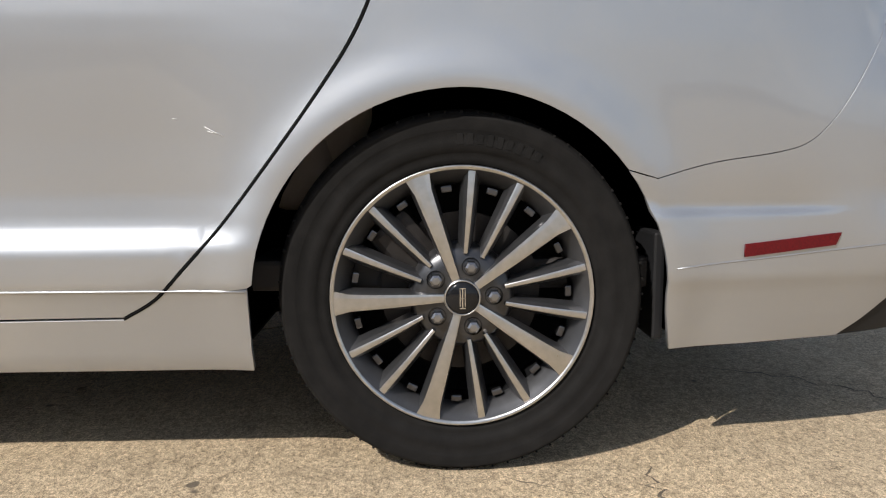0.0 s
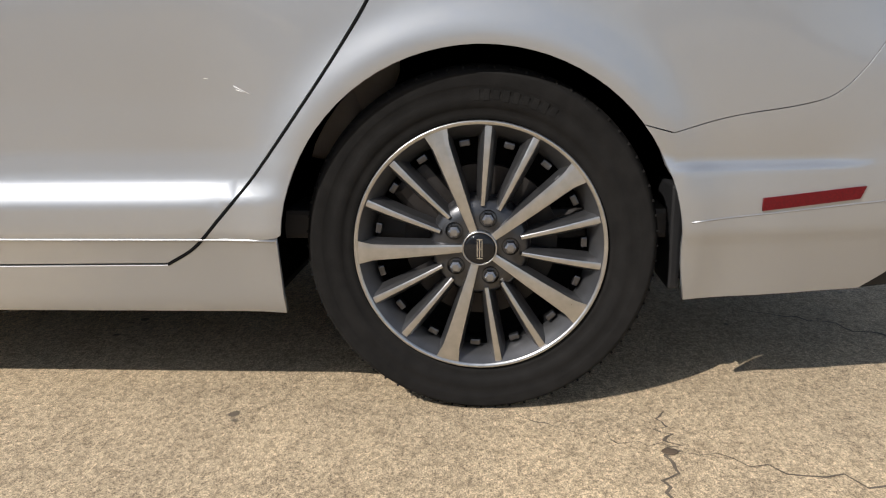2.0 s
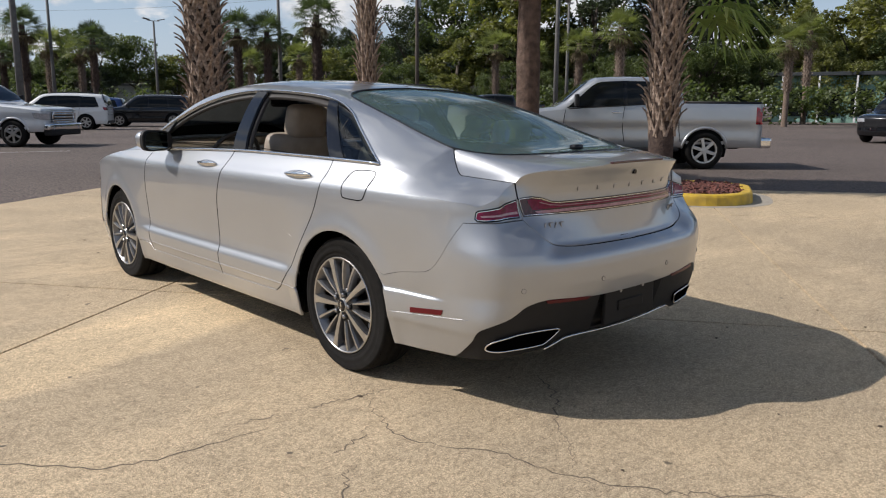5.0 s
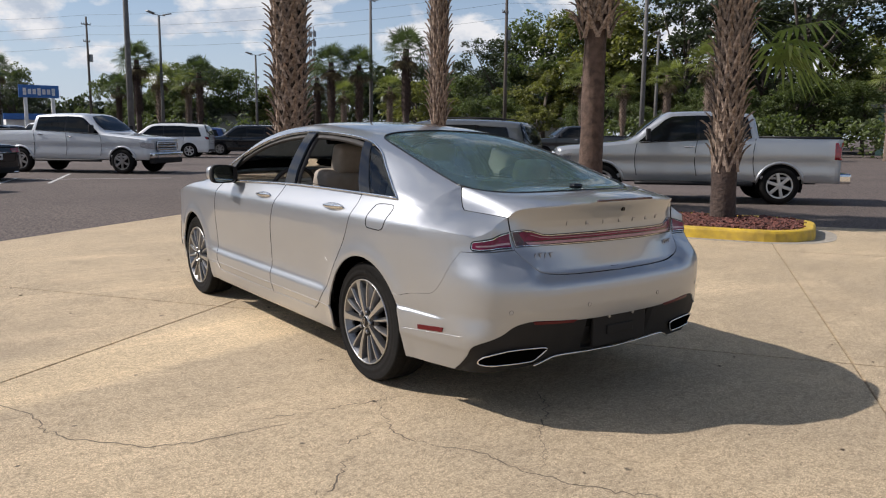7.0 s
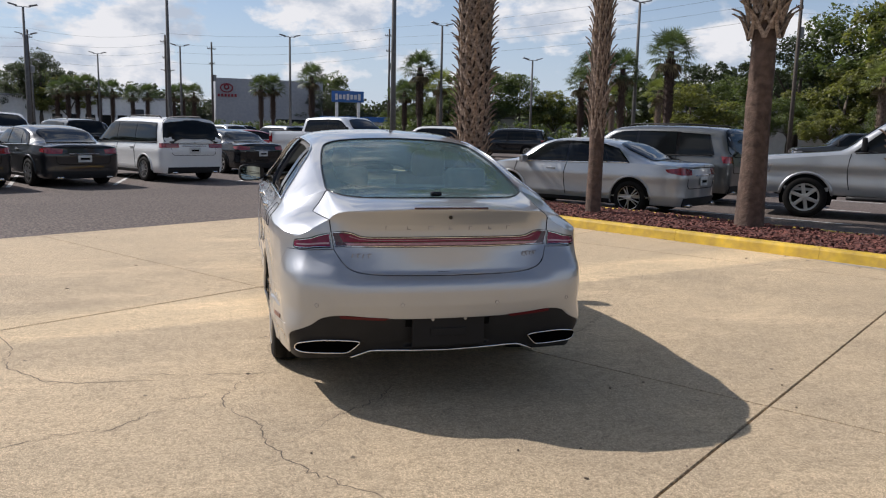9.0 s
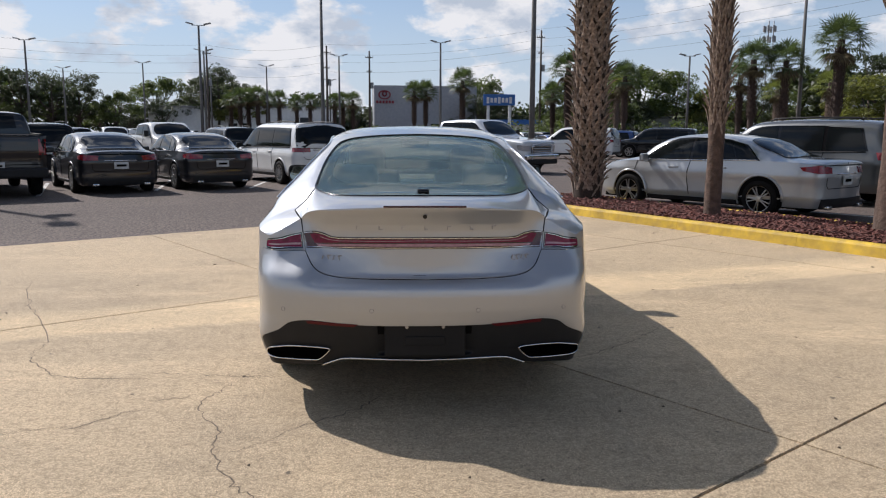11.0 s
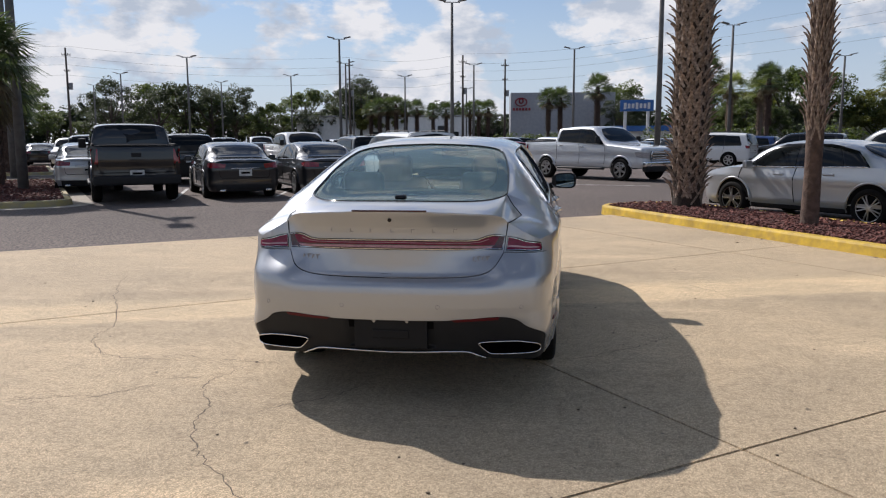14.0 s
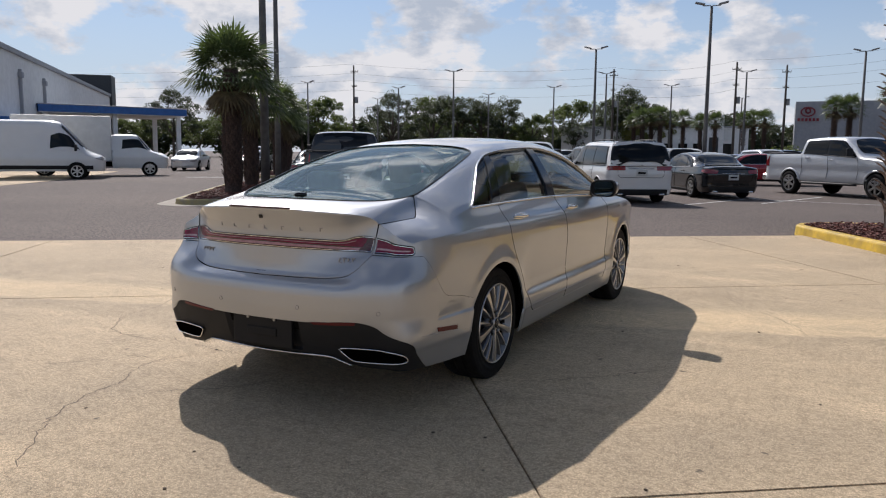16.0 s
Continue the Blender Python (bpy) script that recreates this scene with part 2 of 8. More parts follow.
def concrete():
    """Old broomed concrete: sandy speckle, grey blotches, a cleaner band beside one joint."""
    m = bpy.data.materials.new("concrete")
    m.use_nodes = True
    n, l = m.node_tree.nodes, m.node_tree.links
    b = n["Principled BSDF"]
    b.inputs["Roughness"].default_value = 0.86
    co = n.new("ShaderNodeTexCoord")

    def noise_of(scale, detail, lo, hi, rough=0.5, vec=None):
        t = n.new("ShaderNodeTexNoise")
        t.inputs["Scale"].default_value, t.inputs["Detail"].default_value, t.inputs["Roughness"].default_value = scale, detail, rough
        l.new(vec or co.outputs["Object"], t.inputs["Vector"])
        r = n.new("ShaderNodeMapRange")
        r.inputs["From Min"].default_value, r.inputs["From Max"].default_value = lo, hi
        l.new(t.outputs["Fac"], r.inputs["Value"])
        return r.outputs["Result"]

    def mix(f, a, c, kind="MIX"):
        x = n.new("ShaderNodeMix")
        x.data_type, x.blend_type = "RGBA", kind
        for sock, v in ((x.inputs[0], f), (x.inputs[6], a), (x.inputs[7], c)):
            if isinstance(v, (float, int)):
                sock.default_value = v
            elif isinstance(v, tuple):
                sock.default_value = (*v, 1)
            else:
                l.new(v, sock)
        return x.outputs[2]

    big, mid = noise_of(0.55, 5, 0.40, 0.60), noise_of(2.6, 7, 0.44, 0.62, 0.65)
    base = mix(big, (0.545, 0.42, 0.285), (0.385, 0.305, 0.215))
    base = mix(mid, base, (0.33, 0.26, 0.185))
    rot = n.new("ShaderNodeMapping")
    rot.inputs["Rotation"].default_value = (0, 0, -LOT_ANGLE)
    l.new(co.outputs["Object"], rot.inputs["Vector"])
    sep = n.new("ShaderNodeSeparateXYZ")
    l.new(rot.outputs["Vector"], sep.inputs["Vector"])
    wob = noise_of(3.0, 3, 0.2, 0.8)
    slant = n.new("ShaderNodeMath")
    slant.operation = "MULTIPLY_ADD"
    slant.inputs[1].default_value = 0.33
    l.new(sep.outputs["X"], slant.inputs[0])
    l.new(sep.outputs["Y"], slant.inputs[2])
    add = n.new("ShaderNodeMath")
    add.operation = "MULTIPLY_ADD"
    add.inputs[1].default_value = 0.10
    l.new(wob, add.inputs[0])
    l.new(slant.outputs[0], add.inputs[2])
    band_in, band_out = n.new("ShaderNodeMapRange"), n.new("ShaderNodeMapRange")
    for r, a, c in ((band_in, 1.38, 1.50), (band_out, 2.45, 2.10)):
        r.inputs["From Min"].default_value, r.inputs["From Max"].default_value = a, c
        l.new(add.outputs[0], r.inputs["Value"])
    bm_ = n.new("ShaderNodeMath")
    bm_.operation = "MULTIPLY"
    l.new(band_in.outputs["Result"], bm_.inputs[0])
    l.new(band_out.outputs["Result"], bm_.inputs[1])
    # broom streaks across the slabs
    st = n.new("ShaderNodeMapping")
    st.inputs["Rotation"].default_value, st.inputs["Scale"].default_value = (0, 0, -LOT_ANGLE), (70, 1.6, 1)
    l.new(co.outputs["Object"], st.inputs["Vector"])
    streak = noise_of(1.0, 3, 0.3, 0.7, 0.5, st.outputs["Vector"])
    base = mix(0.27, base, mix(streak, (0.25, 0.21, 0.16), (0.62, 0.52, 0.38)))
    st2 = n.new("ShaderNodeMapping")
    st2.inputs["Rotation"].default_value, st2.inputs["Scale"].default_value = (0, 0, -LOT_ANGLE - 0.12), (0.55, 2.2, 1)
    l.new(co.outputs["Object"], st2.inputs["Vector"])
    # pale scuffs and old dark stains
    sc = n.new("ShaderNodeMapping")
    sc.inputs["Rotation"].default_value, sc.inputs["Scale"].default_value = (0, 0, 0.5), (0.7, 4.2, 1)
    l.new(co.outputs["Object"], sc.inputs["Vector"])
    scuff = noise_of(1.6, 8, 0.52, 0.72, 0.68, sc.outputs["Vector"])
    base = mix(scuff, base, (0.66, 0.53, 0.37))
    stain = noise_of(0.9, 6, 0.57, 0.72, 0.6)
    base = mix(stain, base, (0.27, 0.205, 0.14))
    # sand and grit
    grit, grit2 = noise_of(120, 6, 0.44, 0.59, 0.80), noise_of(330, 2, 0.40, 0.62)
    base = mix(0.63, base, mix(grit, (0.100, 0.070, 0.042), (0.88, 0.70, 0.475)))
    base = mix(0.36, base, mix(grit2, (0.09, 0.07, 0.05), (0.86, 0.71, 0.52)))
    patchy = noise_of(14, 6, 0.46, 0.66, 0.7)
    base = mix(patchy, base, mix(1.0, base, (0.80, 0.79, 0.78), "MULTIPLY"))
    grime = noise_of(0.33, 7, 0.44, 0.66, 0.62)
    base = mix(grime, base, mix(1.0, base, (0.80, 0.81, 0.83), "MULTIPLY"))
    wash = noise_of(0.75, 8, 0.53, 0.70, 0.66, st2.outputs["Vector"])
    base = mix(wash, base, mix(1.0, base, (1.26, 1.25, 1.24), "MULTIPLY"))
    base = mix(bm_.outputs[0], base, mix(1.0, base, (1.36, 1.34, 1.28), "MULTIPLY"))
    grain = noise_of(46, 5, 0.46, 0.60, 0.75)
    base = mix(grain, base, mix(1.0, base, (0.66, 0.645, 0.63), "MULTIPLY"))
    spots = noise_of(9, 2, 0.735, 0.76)
    base = mix(spots, base, (0.10, 0.08, 0.06))
    base = mix(1.0, base, (1.29, 1.25, 1.14), "MULTIPLY")
    l.new(base, b.inputs["Base Color"])
    bp = n.new("ShaderNodeBump")
    bp.inputs["Strength"].default_value, bp.inputs["Distance"].default_value = 0.45, 0.004
    l.new(grit, bp.inputs["Height"])
    l.new(bp.outputs["Normal"], b.inputs["Normal"])
    return m


LOT_ANGLE = radians(35.5)
CONCRETE = concrete()
ASPHALT = mat("asphalt", (0.168, 0.130, 0.110), 0.92, 0, (0.034, 0.026, 0.022), 26, bump=0.9, bscale=60, big=0.20, bigscale=0.16, dist=0.014)
KERB_YELLOW = mat("yellow_painted_kerb", (0.62, 0.41, 0.03), 0.6, 0, (0.44, 0.29, 0.045), 7, bump=0.35, bscale=60, big=0.24, bigscale=2.6, dist=0.006)
KERB_GREY = mat("bare_concrete", (0.36, 0.32, 0.26), 0.9, 0, (0.27, 0.24, 0.20), 12, bump=0.3, bscale=80)
MULCH = island_vary(mat("red_mulch", (0.17, 0.060, 0.045), 0.9, 0, (0.09, 0.035, 0.028), 9))
CRACK = mat("crack_dirt", (0.105, 0.082, 0.058), 0.95, 0, (0.16, 0.125, 0.09), 25)
STRIPE = mat("worn_white_paint", (0.62, 0.61, 0.58), 0.8, 0, (0.34, 0.33, 0.31), 5)

# ---------------------------------------------------------------- mesh helpers


def finish(name, bm, material, parent=None, label="", smooth=False):
    me = bpy.data.meshes.new(name)
    bm.to_mesh(me)
    bm.free()
    for m in (material if isinstance(material, (list, tuple)) else [material]):
        me.materials.append(m)
    if smooth:
        me.polygons.foreach_set("use_smooth", [True] * len(me.polygons))
    ob = new(name, me)
    if parent is not None:
        ob.parent = parent
    if label:
        ob["label"] = label
    return ob


def part(name, bm, material, parent, label="", smooth=False):
    return finish(name, bm, material, parent, label, smooth)


def pydata(name, verts, faces, material, parent=None, label="", smooth=False, normals=None):
    me = bpy.data.meshes.new(name)
    me.from_pydata([tuple(v) for v in verts], [], faces)
    me.materials.append(material)
    if smooth or normals is not None:
        me.polygons.foreach_set("use_smooth", [True] * len(me.polygons))
    if normals is not None:
        me.normals_split_custom_set_from_vertices([tuple(n) for n in normals])
    me.update()
    ob = new(name, me)
    if parent is not None:
        ob.parent = parent
    if label:
        ob["label"] = label
    return ob


def empty(name, m=None):
    ob = new(name)
    ob.empty_display_size = 0.1
    if m is not None:
        ob.matrix_world = m
    return ob


def add_box(bm, cx, cy, cz, sx, sy, sz, bevel=0.0, rot=None, segs=2):
    r = bmesh.ops.create_cube(bm, size=1.0)
    vs = r["verts"]
    bmesh.ops.scale(bm, vec=(sx, sy, sz), verts=vs)
    if bevel:
        es = list({e for v in vs for e in v.link_edges})
        rb = bmesh.ops.bevel(bm, geom=es, offset=bevel, segments=segs, affect="EDGES", profile=0.6)
        vs = list({v for f in rb["faces"] for v in f.verts} | {v for v in vs if v.is_valid})
    if rot is not None:
        bmesh.ops.transform(bm, matrix=rot, verts=vs)
    bmesh.ops.translate(bm, vec=(cx, cy, cz), verts=vs)
    return vs


def box(name, c, s, material, parent=None, bevel=0.0, label="", rot=None, smooth=False):
    bm = bmesh.new()
    add_box(bm, *c, *s, bevel, rot)
    return finish(name, bm, material, parent, label, smooth)


def add_lathe(bm, prof, segs, centre=(0, 0, 0), axis="X"):
    """Revolve (radius, offset) pairs about an axis."""
    rings = []
    for r, o in prof:
        ring = []
        for i in range(segs):
            a = 2 * math.pi * i / segs
            c, s = r * math.cos(a), r * math.sin(a)
            p = {"X": (o, c, s), "Y": (c, o, s), "Z": (c, s, o)}[axis]
            ring.append(bm.verts.new((p[0] + centre[0], p[1] + centre[1], p[2] + centre[2])))
        rings.append(ring)
    for a, b in zip(rings, rings[1:]):
        for i in range(segs):
            j = (i + 1) % segs
            bm.faces.new((a[i], a[j], b[j], b[i]))
    return rings


def tube(name, pts, r, material, parent=None, segs=8, closed=False, label="", taper=None, flat=1.0):
    """A round (or flattened) bar along a line of places."""
    pts = [Vector(p) for p in pts]
    vs, fs = [], []
    n = len(pts)
    up = Vector((0, 0, 1))
    for i, p in enumerate(pts):
        a, b = pts[(i - 1) % n if closed else max(i - 1, 0)], pts[(i + 1) % n if closed else min(i + 1, n - 1)]
        t = (b - a).normalized() if (b - a).length > 1e-9 else Vector((0, 1, 0))
        u = t.cross(up)
        u = u.normalized() if u.length > 1e-4 else Vector((1, 0, 0))
        w = u.cross(t)
        rr = r * (taper[i] if taper else 1)
        for k in range(segs):
            a2 = 2 * math.pi * k / segs
            vs.append(p + u * math.cos(a2) * rr * flat + w * math.sin(a2) * rr)
    for i in range(n if closed else n - 1):
        j = (i + 1) % n
        for k in range(segs):
            k2 = (k + 1) % segs
            fs.append((i * segs + k, i * segs + k2, j * segs + k2, j * segs + k))
    if not closed:
        fs.append(tuple(range(segs - 1, -1, -1)))
        fs.append(tuple((n - 1) * segs + k for k in range(segs)))
    return pydata(name, vs, fs, material, parent, label, smooth=True)


def spline(ctrl, per=12):
    """Catmull-Rom through control points, any dimension."""
    c = np.array(ctrl, float)
    c = np.vstack([2 * c[0] - c[1], c, 2 * c[-1] - c[-2]])
    out = []
    for i in range(1, len(c) - 2):
        p0, p1, p2, p3 = c[i - 1:i + 3]
        for t in np.linspace(0, 1, per, endpoint=False):
            out.append(0.5 * (2 * p1 + (p2 - p0) * t + (2 * p0 - 5 * p1 + 4 * p2 - p3) * t * t + (3 * p1 - p0 - 3 * p2 + p3) * t ** 3))
    out.append(c[-2])
    return np.array(out)


def soft_table(pairs, lo, hi, sigma, n=600):
    """A smooth curve through value pairs, as sampled arrays."""
    x = np.linspace(lo, hi, n)
    a = np.array(pairs, float)
    y = np.interp(x, a[:, 0], a[:, 1])
    s = max(sigma / ((hi - lo) / n), 0.3)
    k = np.arange(-int(4 * s) - 1, int(4 * s) + 2)
    w = np.exp(-0.5 * (k / s) ** 2)
    w /= w.sum()
    pad = len(k) // 2
    yp = np.concatenate([np.full(pad, y[0]), y, np.full(pad, y[-1])])
    return x, np.convolve(yp, w, "valid")


def inside(poly, pts):
    """Which points lie inside a polygon."""
    x, y = pts[:, 0], pts[:, 1]
    res = np.zeros(len(pts), bool)
    n = len(poly)
    for i in range(n):
        x1, y1 = poly[i]
        x2, y2 = poly[(i + 1) % n]
        if y1 == y2:
            continue
        c = ((y1 > y) != (y2 > y)) & (x < (x2 - x1) * (y - y1) / (y2 - y1) + x1)
        res ^= c
    return res


def edge_distance(poly, pts):
    d = np.full(len(pts), 1e9)
    n = len(poly)
    for i in range(n):
        a, b = np.array(poly[i]), np.array(poly[(i + 1) % n])
        ab = b - a
        t = np.clip(((pts - a) @ ab) / max(ab @ ab, 1e-12), 0, 1)
        d = np.minimum(d, np.linalg.norm(pts - a - t[:, None] * ab, axis=1))
    return d


def densify(poly, step):
    out = []
    n = len(poly)
    for i in range(n):
        a, b = np.array(poly[i], float), np.array(poly[(i + 1) % n], float)
        k = max(1, int(round(np.linalg.norm(b - a) / step)))
        out += [tuple(a + (b - a) * j / k) for j in range(k)]
    return out


def shrink(poly, d):
    """The polygon moved inwards by d."""
    p = np.array(poly, float)
    area = 0.5 * np.sum(p[:, 0] * np.roll(p[:, 1], -1) - np.roll(p[:, 0], -1) * p[:, 1])
    s = 1 if area > 0 else -1
    e1, e2 = p - np.roll(p, 1, 0), np.roll(p, -1, 0) - p
    n1 = np.stack([-e1[:, 1], e1[:, 0]], 1) / (np.linalg.norm(e1, axis=1)[:, None] + 1e-12)
    n2 = np.stack([-e2[:, 1], e2[:, 0]], 1) / (np.linalg.norm(e2, axis=1)[:, None] + 1e-12)
    m = n1 + n2
    m /= np.maximum(np.linalg.norm(m, axis=1)[:, None], 0.3)
    return [tuple(q) for q in p + s * d * m]


from mathutils.geometry import delaunay_2d_cdt


def patch(name, outline, fmap, material, parent=None, step=0.03, off=0.0, depth=0.012, gap=0.0, holes=(), label="", centre=(0, 1.3, 0.6), stepv=None):
    """A sheet with thickness that follows the surface fmap(u, v) inside an outline; edges turn in by depth."""
    stepv = stepv or step
    poly = densify(outline, step)
    if gap:
        poly = shrink(poly, gap)
    hs = [densify(h, step) for h in holes]
    P = np.array(poly)
    lo, hi = P.min(0), P.max(0)
    gu, gv = np.meshgrid(np.arange(lo[0] + step * 0.5, hi[0], step), np.arange(lo[1] + stepv * 0.5, hi[1], stepv))
    g = np.stack([gu.ravel(), gv.ravel()], 1)
    ok = inside(poly, g) & (edge_distance(poly, g) > 0.42 * min(step, stepv))
    for h in hs:
        ok &= ~inside(h, g) & (edge_distance(h, g) > 0.42 * min(step, stepv))
    g = g[ok]
    pts, edges = [Vector(q) for q in poly], [(i, (i + 1) % len(poly)) for i in range(len(poly))]
    loops = [list(range(len(poly)))]
    for h in hs:
        b = len(pts)
        pts += [Vector(q) for q in h]
        edges += [(b + i, b + (i + 1) % len(h)) for i in range(len(h))]
        loops.append([b + i for i in range(len(h))])
    pts += [Vector(q) for q in g]
    v2, _, f2, ov, _, _ = delaunay_2d_cdt(pts, edges, [], 1, 1e-6)
    v2 = np.array([tuple(v) for v in v2])
    where = {}
    for i, o in enumerate(ov):
        for k in o:
            where[k] = i
    def surf(q):
        e = 0.002
        p = fmap(q[:, 0], q[:, 1])
        du = fmap(q[:, 0] + e, q[:, 1]) - fmap(q[:, 0] - e, q[:, 1])
        dv = fmap(q[:, 0], q[:, 1] + e) - fmap(q[:, 0], q[:, 1] - e)
        nn = np.cross(du, dv)
        nn /= np.linalg.norm(nn, axis=1)[:, None] + 1e-12
        nn *= np.where(((p - np.array(centre)) * nn).sum(1) < 0, -1, 1)[:, None]
        return p + off * nn, nn
    p3, n3 = surf(v2)
    cen = np.array([v2[list(f)].mean(0) for f in f2])
    keep = inside(poly, cen)
    for h in hs:
        keep &= ~inside(h, cen)
    faces = []
    for f, k in zip(f2, keep):
        if not k:
            continue
        a, b, c = p3[f[0]], p3[f[1]], p3[f[2]]
        faces.append(tuple(f) if np.dot(np.cross(b - a, c - a), n3[list(f)].sum(0)) > 0 else tuple(reversed(f)))
    verts, norms = list(p3), list(n3)
    if depth:
        for lp in loops:
            idx = [where[k] for k in lp if k in where]
            m = len(idx)
            pc = p3[idx]
            mid = v2[idx].mean(0)
            tang = np.roll(pc, -1, 0) - np.roll(pc, 1, 0)
            lat = np.cross(tang, n3[idx])
            lat /= np.linalg.norm(lat, axis=1)[:, None] + 1e-12
            # outwards of the sheet
            s = 1 if np.sum(lat * (pc - pc.mean(0))) > 0 else -1
            if lp is not loops[0]:
                s = -s
            lat *= s
            b = len(verts)
            for i in range(m):
                verts += [pc[i], pc[i] - depth * n3[idx[i]]]
                norms += [lat[i] * 0.8 + n3[idx[i]] * 0.6, lat[i]]
            for i in range(m):
                j = (i + 1) % m
                q = (b + 2 * i, b + 2 * j, b + 2 * j + 1, b + 2 * i + 1)
                nq = np.cross(np.array(verts[q[1]]) - verts[q[0]], np.array(verts[q[3]]) - verts[q[0]])
                faces.append(q if np.dot(nq, lat[i]) > 0 else tuple(reversed(q)))
    return pydata(name, verts, faces, material, parent, label, normals=norms)

# ---------------------------------------------------------------- ground, slabs, island
LOT = radians(35.5)
UX, UY = math.cos(LOT), math.sin(LOT)


def lot(u, n, z=0.0):
    """Place from lengths along and across the slabs."""
    return (u * UX - n * UY, u * UY + n * UX, z)


bm = bmesh.new()
bmesh.ops.create_circle(bm, cap_ends=True, segments=96, radius=2500)
bmesh.ops.translate(bm, vec=(0, 40, -0.03), verts=bm.verts)
ground = tagged(finish("ground", bm, ASPHALT), "worn grey-brown asphalt car park", "asphalt", kind="structure")

pavement = tagged(empty("pavement"), "sunlit tan concrete pad of large slabs with dark joints", "pavement", kind="structure")
SU, SN, U0, N0 = 4.95, 4.52, 0.555, -2.15
US = [U0 + SU * i for i in range(-6, 2)] + [8.55]
NS = [N0 + SN * i for i in range(-7, 3)]
EDGE_N = 7.05


def slab(u0, u1, n0, n1):
    g = 0.0042
    bm = bmesh.new()
    pts = [lot(u0 + g, n0 + g), lot(u1 - g, n0 + g), lot(u1 - g, n1 - g), lot(u0 + g, n1 - g)]
    top = [bm.verts.new(p) for p in pts]
    f = bm.faces.new(top)
    r = bmesh.ops.extrude_face_region(bm, geom=[f])
    bmesh.ops.translate(bm, vec=(0, 0, -0.12), verts=[v for v in r["geom"] if isinstance(v, bmesh.types.BMVert)])
    bmesh.ops.recalc_face_normals(bm, faces=bm.faces)
    es = [e for e in bm.edges if all(abs(v.co.z) < 1e-6 for v in e.verts)]
    bmesh.ops.bevel(bm, geom=es, offset=0.0045, segments=2, affect="EDGES")
    part("concrete_slab", bm, CONCRETE, pavement)


for u0, u1 in zip(US, US[1:]):
    for n0, n1 in zip(NS, NS[1:]):
        if n0 > 5:
            continue
        n1b = EDGE_N if n1 > 6 else n1
        slab(u0, u1, n0, n1b)
# dirt lying in the joints
bm = bmesh.new()
vs = [bm.verts.new(lot(US[0], NS[0], -0.018)), bm.verts.new(lot(US[-1], NS[0], -0.018)), bm.verts.new(lot(US[-1], EDGE_N - 0.01, -0.018)), bm.verts.new(lot(US[0], EDGE_N - 0.01, -0.018))]
bm.faces.new(vs)
part("joint_bed", bm, CRACK, pavement)

# pale concrete apron along the service building
bm = bmesh.new()
bm.faces.new([bm.verts.new((x, y, -0.018)) for x, y in ((-19.5, 5.0), (-24.9, 13.3), (-28.1, 17.9), (-38.2, 29.5), (-46.0, 26.0), (-34.0, 12.0), (-24.0, -2.0))])
bmesh.ops.recalc_face_normals(bm, faces=bm.faces)
tagged(finish("service_apron", bm, CONCRETE), "pale concrete apron before the service building", "pavement", kind="structure")

# cracks that wander over the slabs
CRACKS = [
    [(-0.86, -0.35), (-0.96, -0.34), (-1.04, -0.34), (-1.16, -0.31), (-1.36, -0.29), (-1.63, -0.24)],
    [(-0.90, -0.04), (-0.98, -0.19), (-1.04, -0.34), (-1.12, -0.57), (-1.17, -0.85), (-1.00, -1.15), (-0.95, -1.45), (-0.81, -1.72), (-0.68, -1.87), (-0.3, -2.3)],
    [(-0.91, -1.44), (-0.75, -1.29), (-0.55, -1.05), (-0.36, -0.90), (-0.22, -0.64)],
    [(-2.2, -1.27), (-1.89, -1.11), (-1.7, -1.08), (-1.55, -0.94), (-1.43, -0.82)],
    [(-3.74, 2.83), (-3.26, 1.78), (-2.89, 1.16), (-2.52, 0.49), (-2.47, 0.14), (-2.26, -0.16), (-1.98, -0.34), (-1.5, -0.36)],
    [(0.91, -0.08), (1.28, 0.2), (1.55, 0.47), (1.79, 0.78), (1.96, 1.23), (2.51, 1.85), (2.81, 2.0), (3.25, 2.62), (3.91, 3.06)],
    [(1.42, 3.96), (1.8, 3.32), (2.33, 2.54), (2.5, 2.2), (2.97, 2.08), (3.8, 2.3)],
    [(-1.14, -0.6), (-1.32, -0.69), (-1.5, -0.76)],
]
rc = random.Random(4)
for line in CRACKS:
    pts = spline(line, 9)
    vs, fs = [], []
    w = 0.002
    for i, p in enumerate(pts):
        d = pts[min(i + 1, len(pts) - 1)] - pts[max(i - 1, 0)]
        d /= np.linalg.norm(d) + 1e-9
        nn = np.array([-d[1], d[0]])
        j = rc.gauss(0, 0.011)
        w = min(0.0038, max(0.0008, w + rc.uniform(-0.0009, 0.0009)))
        c = p + nn * j
        end = min(1.0, i / 4, (len(pts) - 1 - i) / 4)
        for s in (1, -1):
            vs.append((*(c + s * nn * w * end), 0.0012))
    fs = [(2 * i, 2 * i + 1, 2 * i + 3, 2 * i + 2) for i in range(len(pts) - 1)]
    pydata("crack", vs, fs, CRACK, pavement)
